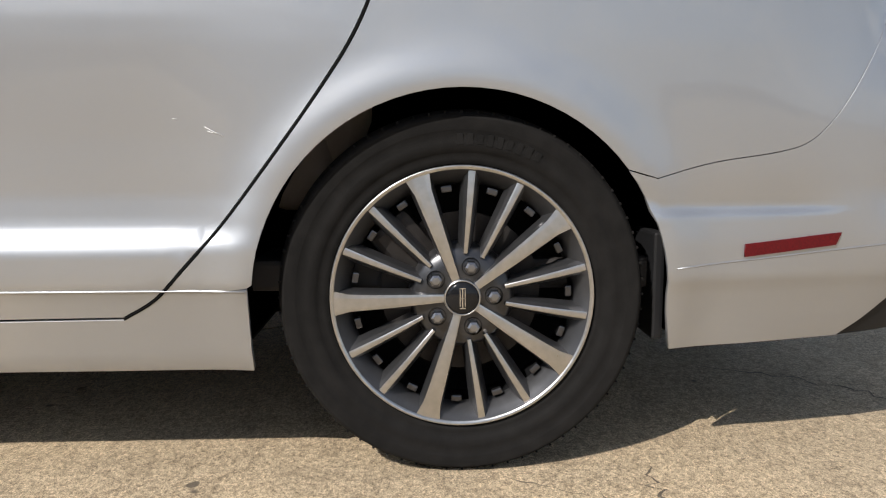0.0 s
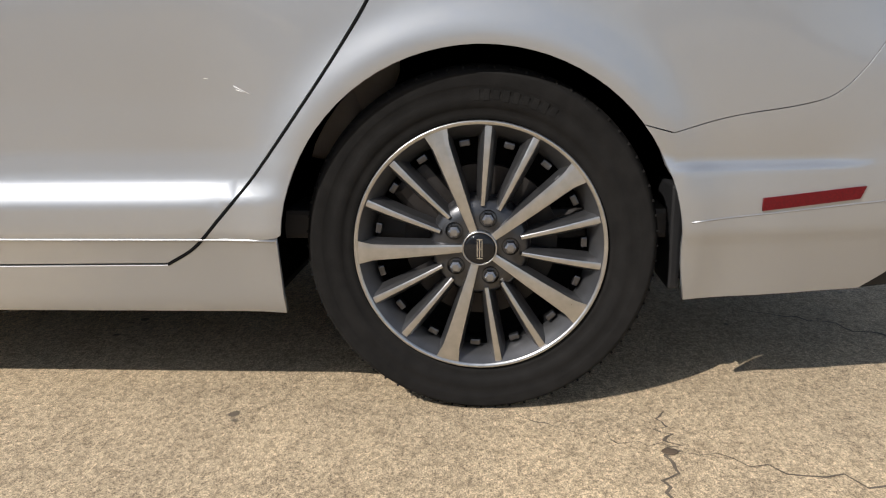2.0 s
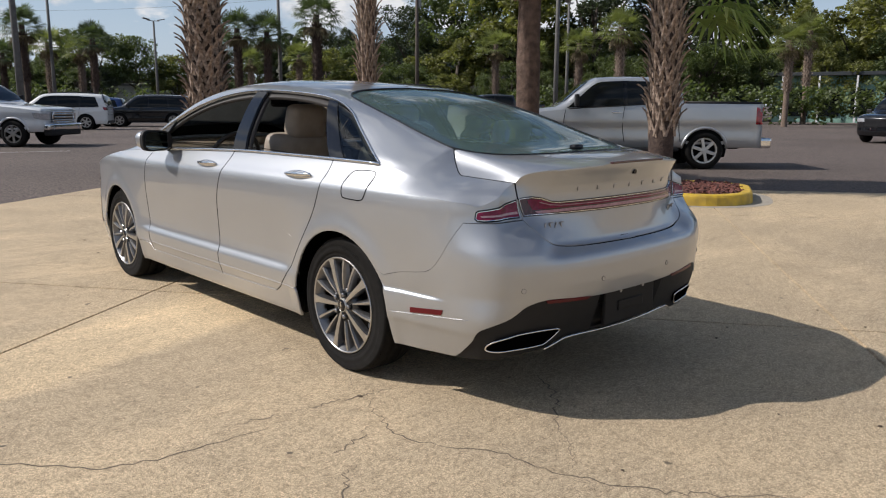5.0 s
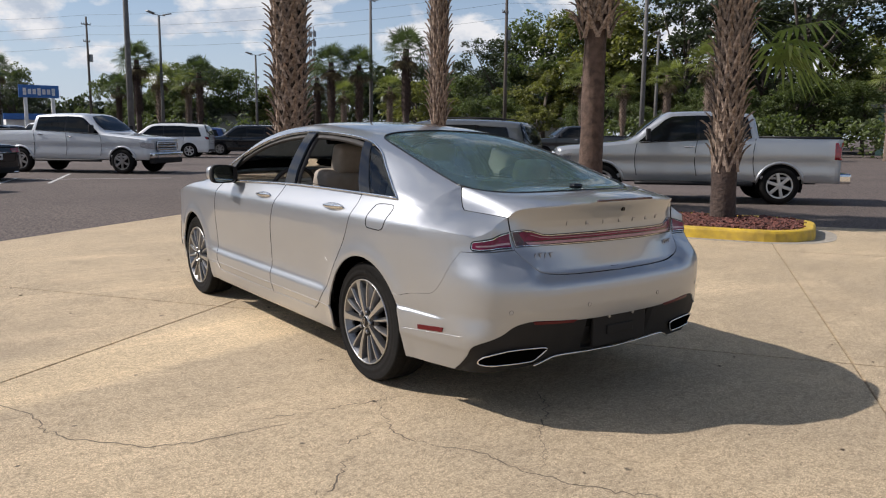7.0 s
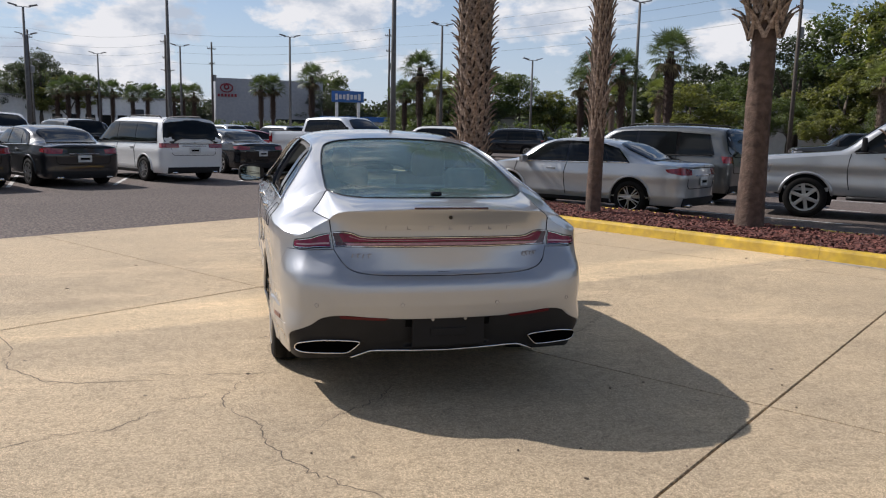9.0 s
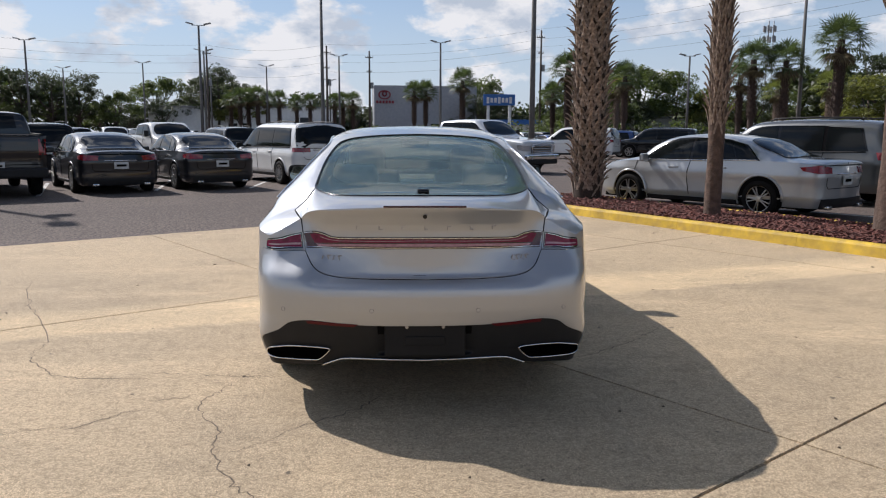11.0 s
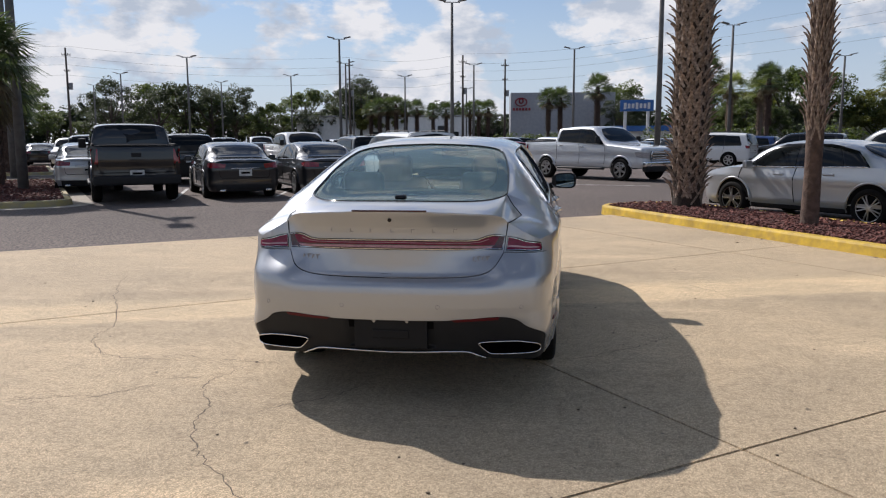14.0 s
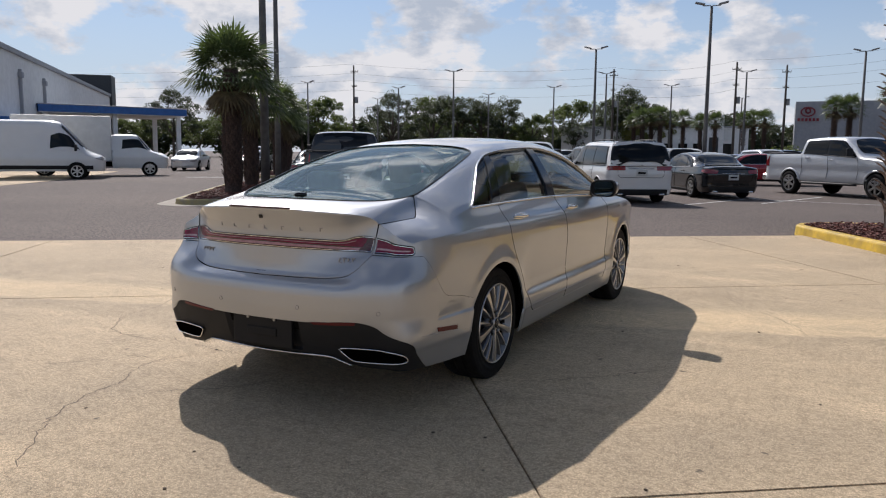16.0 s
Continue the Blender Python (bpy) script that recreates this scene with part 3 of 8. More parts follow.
# small chip where three cracks meet, twigs and grit
LITTER = mat("dry_litter", (0.10, 0.07, 0.045), 0.9)
bm = bmesh.new()
bmesh.ops.create_icosphere(bm, subdivisions=2, radius=0.011)
bmesh.ops.scale(bm, vec=(1.0, 1.4, 0.25), verts=bm.verts)
bmesh.ops.translate(bm, vec=(-1.045, -0.335, 0.002), verts=bm.verts)
tagged(finish("chip", bm, LITTER), "dark chip in cracked concrete", "debris", "debris")
for i in range(90):
    x, y = rc.uniform(-5, 6), rc.uniform(-3.2, 6)
    bm = bmesh.new()
    bmesh.ops.create_icosphere(bm, subdivisions=1, radius=1.0)
    s = rc.uniform(0.004, 0.011)
    bmesh.ops.scale(bm, vec=(s * rc.uniform(0.7, 2.4), s, s * 0.5), verts=bm.verts)
    bmesh.ops.rotate(bm, cent=(0, 0, 0), matrix=Matrix.Rotation(rc.uniform(0, 3), 3, "Z"), verts=bm.verts)
    bmesh.ops.translate(bm, vec=(x, y, s * 0.4), verts=bm.verts)
    if x * 0.888 + y * 0.459 < 6.3 and -x * UY + y * UX < 6.9:
        tagged(finish("grit", bm, LITTER), "small dark bit of dry litter on concrete", "debris", "debris")
    else:
        bm.free()

# ---------------------------------------------------------------- the silver saloon
PLAN = spline([(0, -1.092), (0.2, -1.088), (0.4, -1.072), (0.56, -1.047), (0.69, -1.008), (0.796, -0.942), (0.860, -0.808), (0.890, -0.625), (0.909, -0.40),
               (0.922, -0.1), (0.93, 0.4), (0.932, 1.0), (0.932, 1.8), (0.925, 2.4), (0.906, 2.85), (0.878, 3.2), (0.826, 3.48), (0.735, 3.68), (0.6, 3.79),
               (0.4, 3.835), (0.2, 3.85), (0, 3.853)], 24)
PLEN = np.concatenate([[0], np.cumsum(np.linalg.norm(np.diff(PLAN, axis=0), axis=1))])
PMAX = PLEN[-1]
PT = np.gradient(PLAN, PLEN, axis=0)
PN = np.stack([PT[:, 1], -PT[:, 0]], 1)  # outwards
PN /= np.linalg.norm(PN, axis=1)[:, None]
I_SIDE = int(np.argmax(PLAN[:, 0]))
S_BASE = soft_table([(0.10, 0.12), (0.19, 0.060), (0.22, 0.045), (0.30, 0.030), (0.345, 0.020), (0.36, 0.012), (0.43, 0.010), (0.52, 0.013), (0.60, 0.011),
                     (0.70, 0.007), (0.78, 0.004), (0.87, 0.004), (0.915, 0.009), (0.935, 0.020), (0.955, 0.038), (0.98, 0.056), (1.0, 0.068), (1.03, 0.084), (1.10, 0.11)], 0.1, 1.1, 0.008)
S_FLARE = soft_table([(0.1, 0), (0.428, 0), (0.440, 0.005), (0.453, 0.0125), (0.468, 0.0175), (0.52, 0.0185), (0.62, 0.0140), (0.72, 0.007), (0.82, 0), (1.1, 0)], 0.1, 1.1, 0.005)
R_BASE = soft_table([(0.10, 0.20), (0.2, 0.14), (0.27, 0.09), (0.35, 0.055), (0.42, 0.032), (0.48, 0.014), (0.55, 0.004), (0.62, 0.0), (0.655, 0.004), (0.675, 0.014),
                     (0.690, 0.037), (0.704, 0.060), (0.72, 0.073), (0.76, 0.076), (0.85, 0.077), (0.90, 0.078), (0.93, 0.077), (0.96, 0.070), (1.0, 0.052), (1.03, 0.036),
                     (1.05, 0.028), (1.10, 0.022)], 0.1, 1.1, 0.006)
R_CORNER = soft_table([(0.10, 0.20), (0.2, 0.14), (0.27, 0.09), (0.35, 0.055), (0.42, 0.032), (0.48, 0.014), (0.55, 0.004), (0.62, 0.0), (0.66, 0.003), (0.70, 0.014), (0.75, 0.038), (0.80, 0.060), (0.86, 0.078),
                       (0.93, 0.084), (0.98, 0.086), (1.03, 0.060), (1.10, 0.05)], 0.1, 1.1, 0.016)
# the tail above the bumper rounds off more in plan than the bumper does
TAIL_IN = soft_table([(0, 0), (0.2, 0.006), (0.35, 0.024), (0.5, 0.050), (0.62, 0.076), (0.70, 0.074), (1.06, 0.0), (6, 0)], 0, 6, 0.015)
SEAM_W = soft_table([(0, 1), (0.55, 1), (0.75, 0.85), (1.0, 0.3), (1.25, 0.0), (6, 0)], 0, 6, 0.04)


def y2p(y):
    """Length round the plan of a place on the flank."""
    return float(np.interp(y, PLAN[:, 1], PLEN))


def x2p(x):
    """Length round the plan of a place on the tail."""
    return float(np.sign(x) * np.interp(abs(x), PLAN[:I_SIDE, 0], PLEN[:I_SIDE]))


def smooth01(t):
    t = np.clip(t, 0, 1)
    return t * t * (3 - 2 * t)


def low(p, z):
    """The lower body: p runs round the plan from the tail's middle (plus: x minus side), z is the height."""
    p, z = np.asarray(p, float), np.asarray(z, float)
    s, a = np.sign(p), np.abs(p)
    x, y = np.interp(a, PLEN, PLAN[:, 0]), np.interp(a, PLEN, PLAN[:, 1])
    nx, ny = np.interp(a, PLEN, PN[:, 0]), np.interp(a, PLEN, PN[:, 1])
    wr = np.interp(a, *SEAM_W)
    flare = smooth01((y - 0.30) / 0.25) * smooth01((2.5 - y) / 0.25)
    d = np.interp(z, *S_BASE) + flare * np.interp(z, *S_FLARE)
    rr = np.hypot(y, z - 0.333)
    rf = np.hypot(y - 2.85, z - 0.333)
    d = d - 0.012 * np.exp(-((rr - 0.385) / 0.05) ** 2) - 0.012 * np.exp(-((rf - 0.385) / 0.05) ** 2)
    # crisp fold of the tail's corner below the lamp
    fold = smooth01((z - 0.474) / 0.020) * np.exp(-np.maximum(z - 0.494, 0) / 0.045) * smooth01((a - 1.05) / 0.12) * smooth01((1.55 - a) / 0.12)
    d = d + 0.011 * fold
    wc = smooth01((a - 0.48) / 0.16)
    d = (1 - wr) * d + wr * ((1 - wc) * np.interp(z, *R_BASE) + wc * np.interp(z, *R_CORNER))
    d = d - 0.026 * np.exp(-((a - 0.88) / 0.13) ** 2) * smooth01((0.53 - z) / 0.14)
    d = d + np.interp(a, *TAIL_IN) * smooth01((z - 0.69) / 0.16)
    d = d + 0.15 * np.maximum(z - 0.922, 0.0) * smooth01((a - 0.60) / 0.22) * smooth01((-0.12 - y) / 0.45)
    fr = smooth01((y - 3.3) / 0.5)
    d = d + fr * 0.25 * smooth01((z - 0.55) / 0.5)
    return np.stack([-s * (x - nx * d), y - ny * d, z], -1)


A_MAX = PLEN[I_SIDE]
A_GRID = np.linspace(0, A_MAX, 400)


def px(x, z):
    """Length round the plan of a place on the tail at half width x and height z."""
    return float(np.sign(x) * np.interp(abs(x), np.abs(low(A_GRID + 1e-6, np.full(400, z))[:, 0]), A_GRID))


# upper body: sections from belt to belt
ZC = spline([(-1.062, 1.052), (-0.96, 1.068), (-0.80, 1.082), (-0.58, 1.098), (-0.30, 1.172), (0.0, 1.268), (0.3, 1.345), (0.6, 1.402), (0.9, 1.436), (1.3, 1.455),
             (1.7, 1.432), (2.0, 1.372), (2.3, 1.265), (2.6, 1.135), (2.78, 1.055), (3.0, 0.995), (3.4, 0.915), (3.7, 0.81), (3.85, 0.70)], 10)
ZB = spline([(-1.088, 0.955), (-0.85, 0.955), (-0.62, 0.968), (-0.47, 0.990), (-0.33, 1.013), (-0.18, 1.030), (0.5, 1.036), (1.1, 1.032), (2.0, 1.003), (2.4, 0.985), (2.8, 0.955), (3.2, 0.88), (3.5, 0.80),
             (3.7, 0.74), (3.85, 0.66)], 10)
K = np.linspace(0, 1, 60)
G_CURVE = spline([(1.0, 0), (0.962, 0.20), (0.905, 0.40), (0.838, 0.60), (0.775, 0.75), (0.71, 0.85), (0.58, 0.935), (0.36, 0.98), (0, 1)], 10)
G_F = np.interp(K, np.linspace(0, 1, len(G_CURVE)), G_CURVE[:, 0])
G_H = np.interp(K, np.linspace(0, 1, len(G_CURVE)), G_CURVE[:, 1])
D_F, D_H = 1 - K, 1 - (1 - K) ** 2.4


def belt(y):
    """Half width and height of the belt at y."""
    zb = np.interp(y, ZB[:, 0], ZB[:, 1])
    p = np.interp(y, PLAN[:, 1], PLEN)
    q = low(p, zb)
    return np.abs(q[..., 0]), zb


def up(k, y):
    """The upper body: k from -1 (x minus belt) over 0 (middle) to 1, at length y."""
    k, y = np.asarray(k, float), np.asarray(y, float)
    xb, zb = belt(y)
    zc = np.maximum(np.interp(y, ZC[:, 0], ZC[:, 1]), zb + 0.002)
    w = smooth01((y + 0.98) / 0.48) * smooth01((3.0 - y) / 0.7)
    kk = 1 - np.abs(k)
    f = w * np.interp(kk, K, G_F) + (1 - w) * np.interp(kk, K, D_F)
    h = w * np.interp(kk, K, G_H) + (1 - w) * np.interp(kk, K, D_H)
    return np.stack([np.sign(k) * xb * f, y, zb + (zc - zb) * h], -1)


KS = np.linspace(0, 1, 200)


def k_of_z(y, z):
    q = up(KS, np.full(200, y))
    return float(np.interp(-z, -q[:, 2], KS))


def k_of_x(y, x):
    q = up(KS, np.full(200, y))
    return float(np.sign(x) * np.interp(abs(x), q[:, 0], KS))


car = tagged(empty("car", Matrix.Translation((-0.016, 0, 0)) @ Matrix.Diagonal((0.983, 1, 1, 1))), "silver four-door saloon car with black lower rear bumper parked on concrete", "car")


def both(fn):
    for s in (1, -1):
        fn(s)


def arc(cy, cz, r, a0, a1, n):
    return [(cy + r * math.cos(radians(a)), cz + r * math.sin(radians(a))) for a in np.linspace(a0, a1, n)]


def curve2(pts, per=6):
    return [tuple(q) for q in spline(pts, per)]


DOOR_REAR = curve2([(0.115, 1.03), (0.122, 0.96), (0.145, 0.875), (0.183, 0.79), (0.238, 0.705), (0.311, 0.605), (0.413, 0.475), (0.485, 0.395), (0.54, 0.338), (0.60, 0.302)])
B_SEAM = curve2([(1.10, 1.03), (1.16, 0.88), (1.215, 0.74), (1.238, 0.58), (1.236, 0.42), (1.225, 0.297)])
F_SEAM = curve2([(2.20, 1.0), (2.245, 0.90), (2.285, 0.74), (2.295, 0.60), (2.28, 0.44), (2.245, 0.297)])
ARCH = 0.369


def side_poly(pts, s):
    return [(s * y2p(y), z) for y, z in pts]


def zbelt(y):
    return float(np.interp(y, ZB[:, 0], ZB[:, 1]))


def top_line(y0, y1, n=10):
    return [(y, zbelt(y)) for y in np.linspace(y0, y1, n)]


BUMPER_TOP = curve2([(-0.345, 0.545), (-0.45, 0.572), (-0.57, 0.590), (-0.63, 0.610), (-0.680, 0.66), (-0.735, 0.745), (-0.785, 0.820)])
TRUNK_SIDE = [(0.598, 0.826), (0.604, 0.86), (0.610, 0.91), (0.617, 0.95)]
CAP_Y, GLASS_Y = -0.27, -0.47
# shoulder crease of the rear fender, from the quarter window down to the tail lamp's outer corner
SHOULDER = spline([(0, y2p(CAP_Y), 0.926), (0.10, y2p(-0.32), 0.925), (0.20, y2p(-0.375), 0.924), (0.32, y2p(-0.44), 0.922), (0.46, y2p(-0.54), 0.918), (0.60, y2p(-0.66), 0.911), (0.80, y2p(-0.80), 0.897), (1.0, px(0.792, 0.884), 0.884)], 8)
RIDGE = [(0.792 + (0.620 - 0.792) * t, 0.884 + (0.978 - 0.884) * t) for t in np.linspace(0, 1, 9)]
CAP_LINE = [(px(x, z), z) for x, z in RIDGE[:0:-1]] + [(p, z) for t, p, z in SHOULDER[::-1]]



def flank(s):
    side = "silver painted"
    rear_door = DOOR_REAR + B_SEAM[::-1] + top_line(1.10, 0.115)[1:-1]
    door_r = patch("rear_door", side_poly(rear_door, s), low, SILVER, car, 0.035, gap=0.0042, stepv=0.02)
    front_door = B_SEAM + F_SEAM[::-1] + top_line(2.20, 1.10)[1:-1]
    door_f = patch("front_door", side_poly(front_door, s), low, SILVER, car, 0.035, gap=0.0042, stepv=0.02)
    sill = [(0.377, 0.20), (0.377, 0.357)] + [(0.50, 0.357)] + DOOR_REAR[-8:] + [(1.225, 0.297), (2.245, 0.297)] + [(2.30, 0.34), (2.475, 0.34), (2.475, 0.20)]
    patch("sill", side_poly(sill, s), low, SILVER, car, 0.04, gap=0.0012, stepv=0.015)
    quarter = [(y2p(y), z) for y, z in [(0.377, 0.359)] + arc(0, 0.333, ARCH, 5, 142, 30) + BUMPER_TOP] + [(px(0.70, 0.823), 0.823)] + \
        [(px(x, z), z) for x, z in TRUNK_SIDE] + [tuple(q) for q in CAP_LINE] + [(y2p(CAP_Y), z) for z in np.linspace(0.926, zbelt(CAP_Y), 6)[1:]] + [(y2p(y), z) for y, z in top_line(CAP_Y, 0.115, 8)[1:] + DOOR_REAR[1:-6]]
    quarter = [q for i, q in enumerate(quarter) if i == 0 or np.hypot(q[0] - quarter[i - 1][0], q[1] - quarter[i - 1][1]) > 0.002]
    patch("quarter_panel", [(s * a, b) for a, b in quarter], low, SILVER, car, 0.03, gap=0.0010, stepv=0.012)
    fender = F_SEAM + [(2.30, 0.342), (2.478, 0.342)] + arc(2.85, 0.333, ARCH, 180, 20, 30) + [(3.35, 0.42), (3.4, 0.70)] + top_line(3.4, 2.20, 12)
    patch("front_fender", side_poly(fender, s), low, SILVER, car, 0.035, gap=0.0018, stepv=0.02)
    # dark panel gaps
    for line in (DOOR_REAR, B_SEAM, F_SEAM):
        tube("door_gap", [tuple(low(np.array(s * y2p(y)), np.array(z)) + np.array([s * 0.0012, 0, 0])) for y, z in line], 0.0028, DARK, car, 6)
    # window belt and frame trims
    for y0, y1 in ((-0.235, 2.33),):
        pts = []
        for y in np.linspace(y0, y1, 40):
            xb, zb = belt(np.array(y))
            pts.append((-s * (float(xb) + 0.004), y, float(zb) + 0.004))
        tube("belt_trim", pts, 0.0075, CHROME, car, 6, label="bright chrome window sill trim")
    dlo = curve2([(-0.225, 1.036), (-0.165, 1.066), (-0.07, 1.112), (0.06, 1.178), (0.22, 1.260), (0.40, 1.316), (0.62, 1.350), (0.95, 1.372), (1.25, 1.374), (1.55, 1.345),
                  (1.85, 1.283), (2.1, 1.20), (2.28, 1.11), (2.39, 1.03)], 5)
    tube("window_trim", [tuple(up(np.array(-s * (k_of_z(y, z))), np.array(y)) + np.array([-s * 0.004, 0, 0.003])) for y, z in dlo], 0.0055, CHROME, car, 6, label="thin chrome window surround")

    def kz(pts):
        return [(-s * k_of_z(y, z), y) for y, z in pts]

    def band(name, bot, top, material, off):
        n = 8
        a = [tuple(np.array(bot[0]) + (np.array(top[0]) - np.array(bot[0])) * t) for t in np.linspace(0, 1, n)]
        b = [tuple(np.array(top[1]) + (np.array(bot[1]) - np.array(top[1])) * t) for t in np.linspace(0, 1, n)]
        return patch(name, kz(a + b), up, material, car, 0.04, off=off, depth=0.02)

    band("door_pillar", ((0.985, 1.037), (1.125, 1.037)), ((1.075, 1.370), (1.185, 1.372)), GLOSS_BLACK, 0.001)
    band("quarter_pillar", ((0.035, 1.037), (0.150, 1.037)), ((0.385, 1.308), (0.465, 1.323)), GLOSS_BLACK, 0.001)
    quarter_glass = [(-0.185, 1.044), (0.035, 1.04), (0.385, 1.306), (0.22, 1.250), (0.06, 1.168), (-0.07, 1.100), (-0.15, 1.062)]
    q = patch("quarter_window", kz(quarter_glass), up, DARK_GLASS, car, 0.04, off=-0.004, depth=0.004)
    if s < 0:
        patch("rear_door_window", kz([(0.115, 1.04), (0.985, 1.04), (1.075, 1.366), (0.95, 1.368), (0.62, 1.346), (0.455, 1.32)]), up, CAR_GLASS, car, 0.06, off=-0.012, depth=0.004)
        patch("front_door_window", kz([(1.125, 1.04), (2.34, 1.035), (2.28, 1.10), (2.1, 1.195), (1.85, 1.279), (1.55, 1.341), (1.25, 1.369), (1.185, 1.370)]), up, CAR_GLASS, car, 0.06, off=-0.012, depth=0.004)
    else:
        # front corner pane of the open front window
        patch("door_corner_pane", kz([(2.13, 1.04), (2.34, 1.035), (2.28, 1.10), (2.13, 1.185)]), up, BLACK_PLASTIC, car, 0.06, off=-0.002, depth=0.01)
    # inner frame seen through the openings
    inner = kz([(-0.21, 1.03), (2.36, 1.03), (2.28, 1.105), (2.1, 1.20), (1.85, 1.283), (1.55, 1.345), (1.25, 1.374), (0.95, 1.372), (0.62, 1.350), (0.40, 1.316), (0.22, 1.260), (0.06, 1.178), (-0.07, 1.112)])
    hole1 = kz([(0.13, 1.045), (0.975, 1.045), (1.06, 1.352), (0.95, 1.354), (0.62, 1.332), (0.47, 1.31)])
    hole2 = kz([(1.14, 1.045), (2.29, 1.04), (2.22, 1.11), (2.05, 1.20), (1.85, 1.262), (1.55, 1.326), (1.25, 1.355), (1.20, 1.356)])
    hole3 = kz([(-0.17, 1.045), (0.05, 1.045), (0.36, 1.285), (0.22, 1.243), (0.06, 1.160), (-0.06, 1.095)])
    patch("inner_frame", inner, up, TRIM_DARK, car, 0.05, off=-0.02, depth=0.02, holes=(hole1, hole2, hole3))
    # door handles
    for door, y in ((door_r, 0.345), (door_f, 1.345)):
        bm = bmesh.new()
        bmesh.ops.create_uvsphere(bm, u_segments=20, v_segments=10, radius=1.0)
        bmesh.ops.scale(bm, vec=(0.014, 0.118, 0.026), verts=bm.verts)
        c = low(np.array(s * y2p(y)), np.array(0.945))
        bmesh.ops.translate(bm, vec=(float(c[0]) + s * 0.003, y, 0.945), verts=bm.verts)
        cup = part("handle_cup", bm, SATIN, door, "recessed handle cup", smooth=True)
        pts = []
        for t in np.linspace(-1, 1, 13):
            c = low(np.array(s * y2p(y + 0.115 * t)), np.array(0.952))
            pts.append((float(c[0]) - s * (0.030 - 0.016 * t * t), y + 0.115 * t, 0.952 - 0.004 * t))
        tube("door_handle", pts, 0.013, CHROME, door, 8, label="chrome pull handle", taper=[0.45 + 0.55 * math.cos(t * 1.25) for t in np.linspace(-1, 1, 13)], flat=0.6)
    # crisp folds along the sill and the lower bumper
    fold_pts = [tuple(low(np.array(s * y2p(y)), np.array(0.352 + 0.004 * math.sin(y)))) for y in np.linspace(0.38, 2.47, 50)]
    tube("sill_fold", fold_pts, 0.0022, SILVER, car, 6)
    fold_pts = [tuple(low(np.array(s * y2p(y)), np.array(0.384 + (-0.383 - y) * 0.085))) for y in np.linspace(-0.383, -0.83, 16)]
    tube("bumper_fold", fold_pts, 0.0016, SILVER, car, 6)
    # side marker
    refl = [(-0.512, 0.402), (-0.512, 0.425), (-0.700, 0.443), (-0.690, 0.420)]
    patch("side_reflector", side_poly(refl, s), low, REFL_RED, car, 0.03, off=0.004, depth=0.008, label="red side reflector")
    # mirror
    bm = bmesh.new()
    bmesh.ops.create_uvsphere(bm, u_segments=24, v_segments=14, radius=1.0)
    for v in bm.verts:
        x, y, z = v.co
        e = lambda c, n: math.copysign(abs(c) ** n, c)
        v.co = Vector((e(x, 0.7) * 0.108, e(y, 0.75) * 0.085 if y > 0 else e(y, 0.35) * 0.05, e(z, 0.7) * 0.062))
        v.co.z += 0.012 * v.co.x * -s / 0.108
        v.co += Vector((-s * 0.985, 1.93, 1.062))
    housing = part("door_mirror", bm, SILVER, car, "body-coloured door mirror", smooth=True)
    for nm, a, b, y0, y1, material, words in (("mirror_rim", 0.107, 0.066, 1.900, 1.868, BLACK_PLASTIC, ""), ("mirror_glass", 0.096, 0.055, 1.880, 1.862, MIRROR, "mirror glass")):
        bm = bmesh.new()
        rings = []
        for y in (y0, y1):
            rings.append([bm.verts.new((-s * (0.985 + math.copysign(abs(math.cos(q)) ** 0.62, math.cos(q)) * a), y, 1.062 + math.copysign(abs(math.sin(q)) ** 0.62, math.sin(q)) * b * (1 + 0.16 * math.cos(q)) + 0.006)) for q in np.linspace(0, 2 * math.pi, 36, endpoint=False)])
        for k in range(36):
            bm.faces.new((rings[0][k], rings[0][(k + 1) % 36], rings[1][(k + 1) % 36], rings[1][k]))
        bm.faces.new(rings[1])
        bm.faces.new(rings[0][::-1])
        bmesh.ops.recalc_face_normals(bm, faces=bm.faces)
        bmesh.ops.rotate(bm, cent=Vector((-s * 0.985, 1.885, 1.068)), matrix=Matrix.Rotation(s * radians(13 if nm == "mirror_glass" else 8), 3, "Z"), verts=bm.verts)
        part(nm, bm, material, housing, words)
    tube("mirror_arm", [(-s * 0.86, 1.97, 1.015), (-s * 0.90, 1.96, 1.03), (-s * 0.94, 1.94, 1.045)], 0.026, BLACK_PLASTIC, housing, 8)


both(flank)
SCRATCH = mat("bare_scratch", (0.75, 0.75, 0.73), 0.5)
for line in (((0.494, 0.652), (0.486, 0.651)), ((0.440, 0.638), (0.425, 0.630), (0.408, 0.622)), ((0.436, 0.631), (0.420, 0.626))):
    tube("scratch", [tuple(low(np.array(y2p(y)), np.array(z)) + np.array([-0.0004, 0, 0])) for y, z in line], 0.0007, SCRATCH, car, 5)

# fuel flap seam on the flank that carries it
fuel = curve2([(-0.085, 0.866), (-0.050, 0.876), (-0.043, 0.93), (-0.060, 0.975), (-0.095, 0.994), (-0.205, 0.998), (-0.238, 0.982), (-0.225, 0.92), (-0.207, 0.876), (-0.175, 0.864)], 5)
fuel3 = [tuple(low(np.array(y2p(y)), np.array(z)) + np.array([-0.0004, 0, 0])) for y, z in fuel]
tube("fuel_flap_seam", fuel3, 0.0024, DARK, car, 6, closed=True)

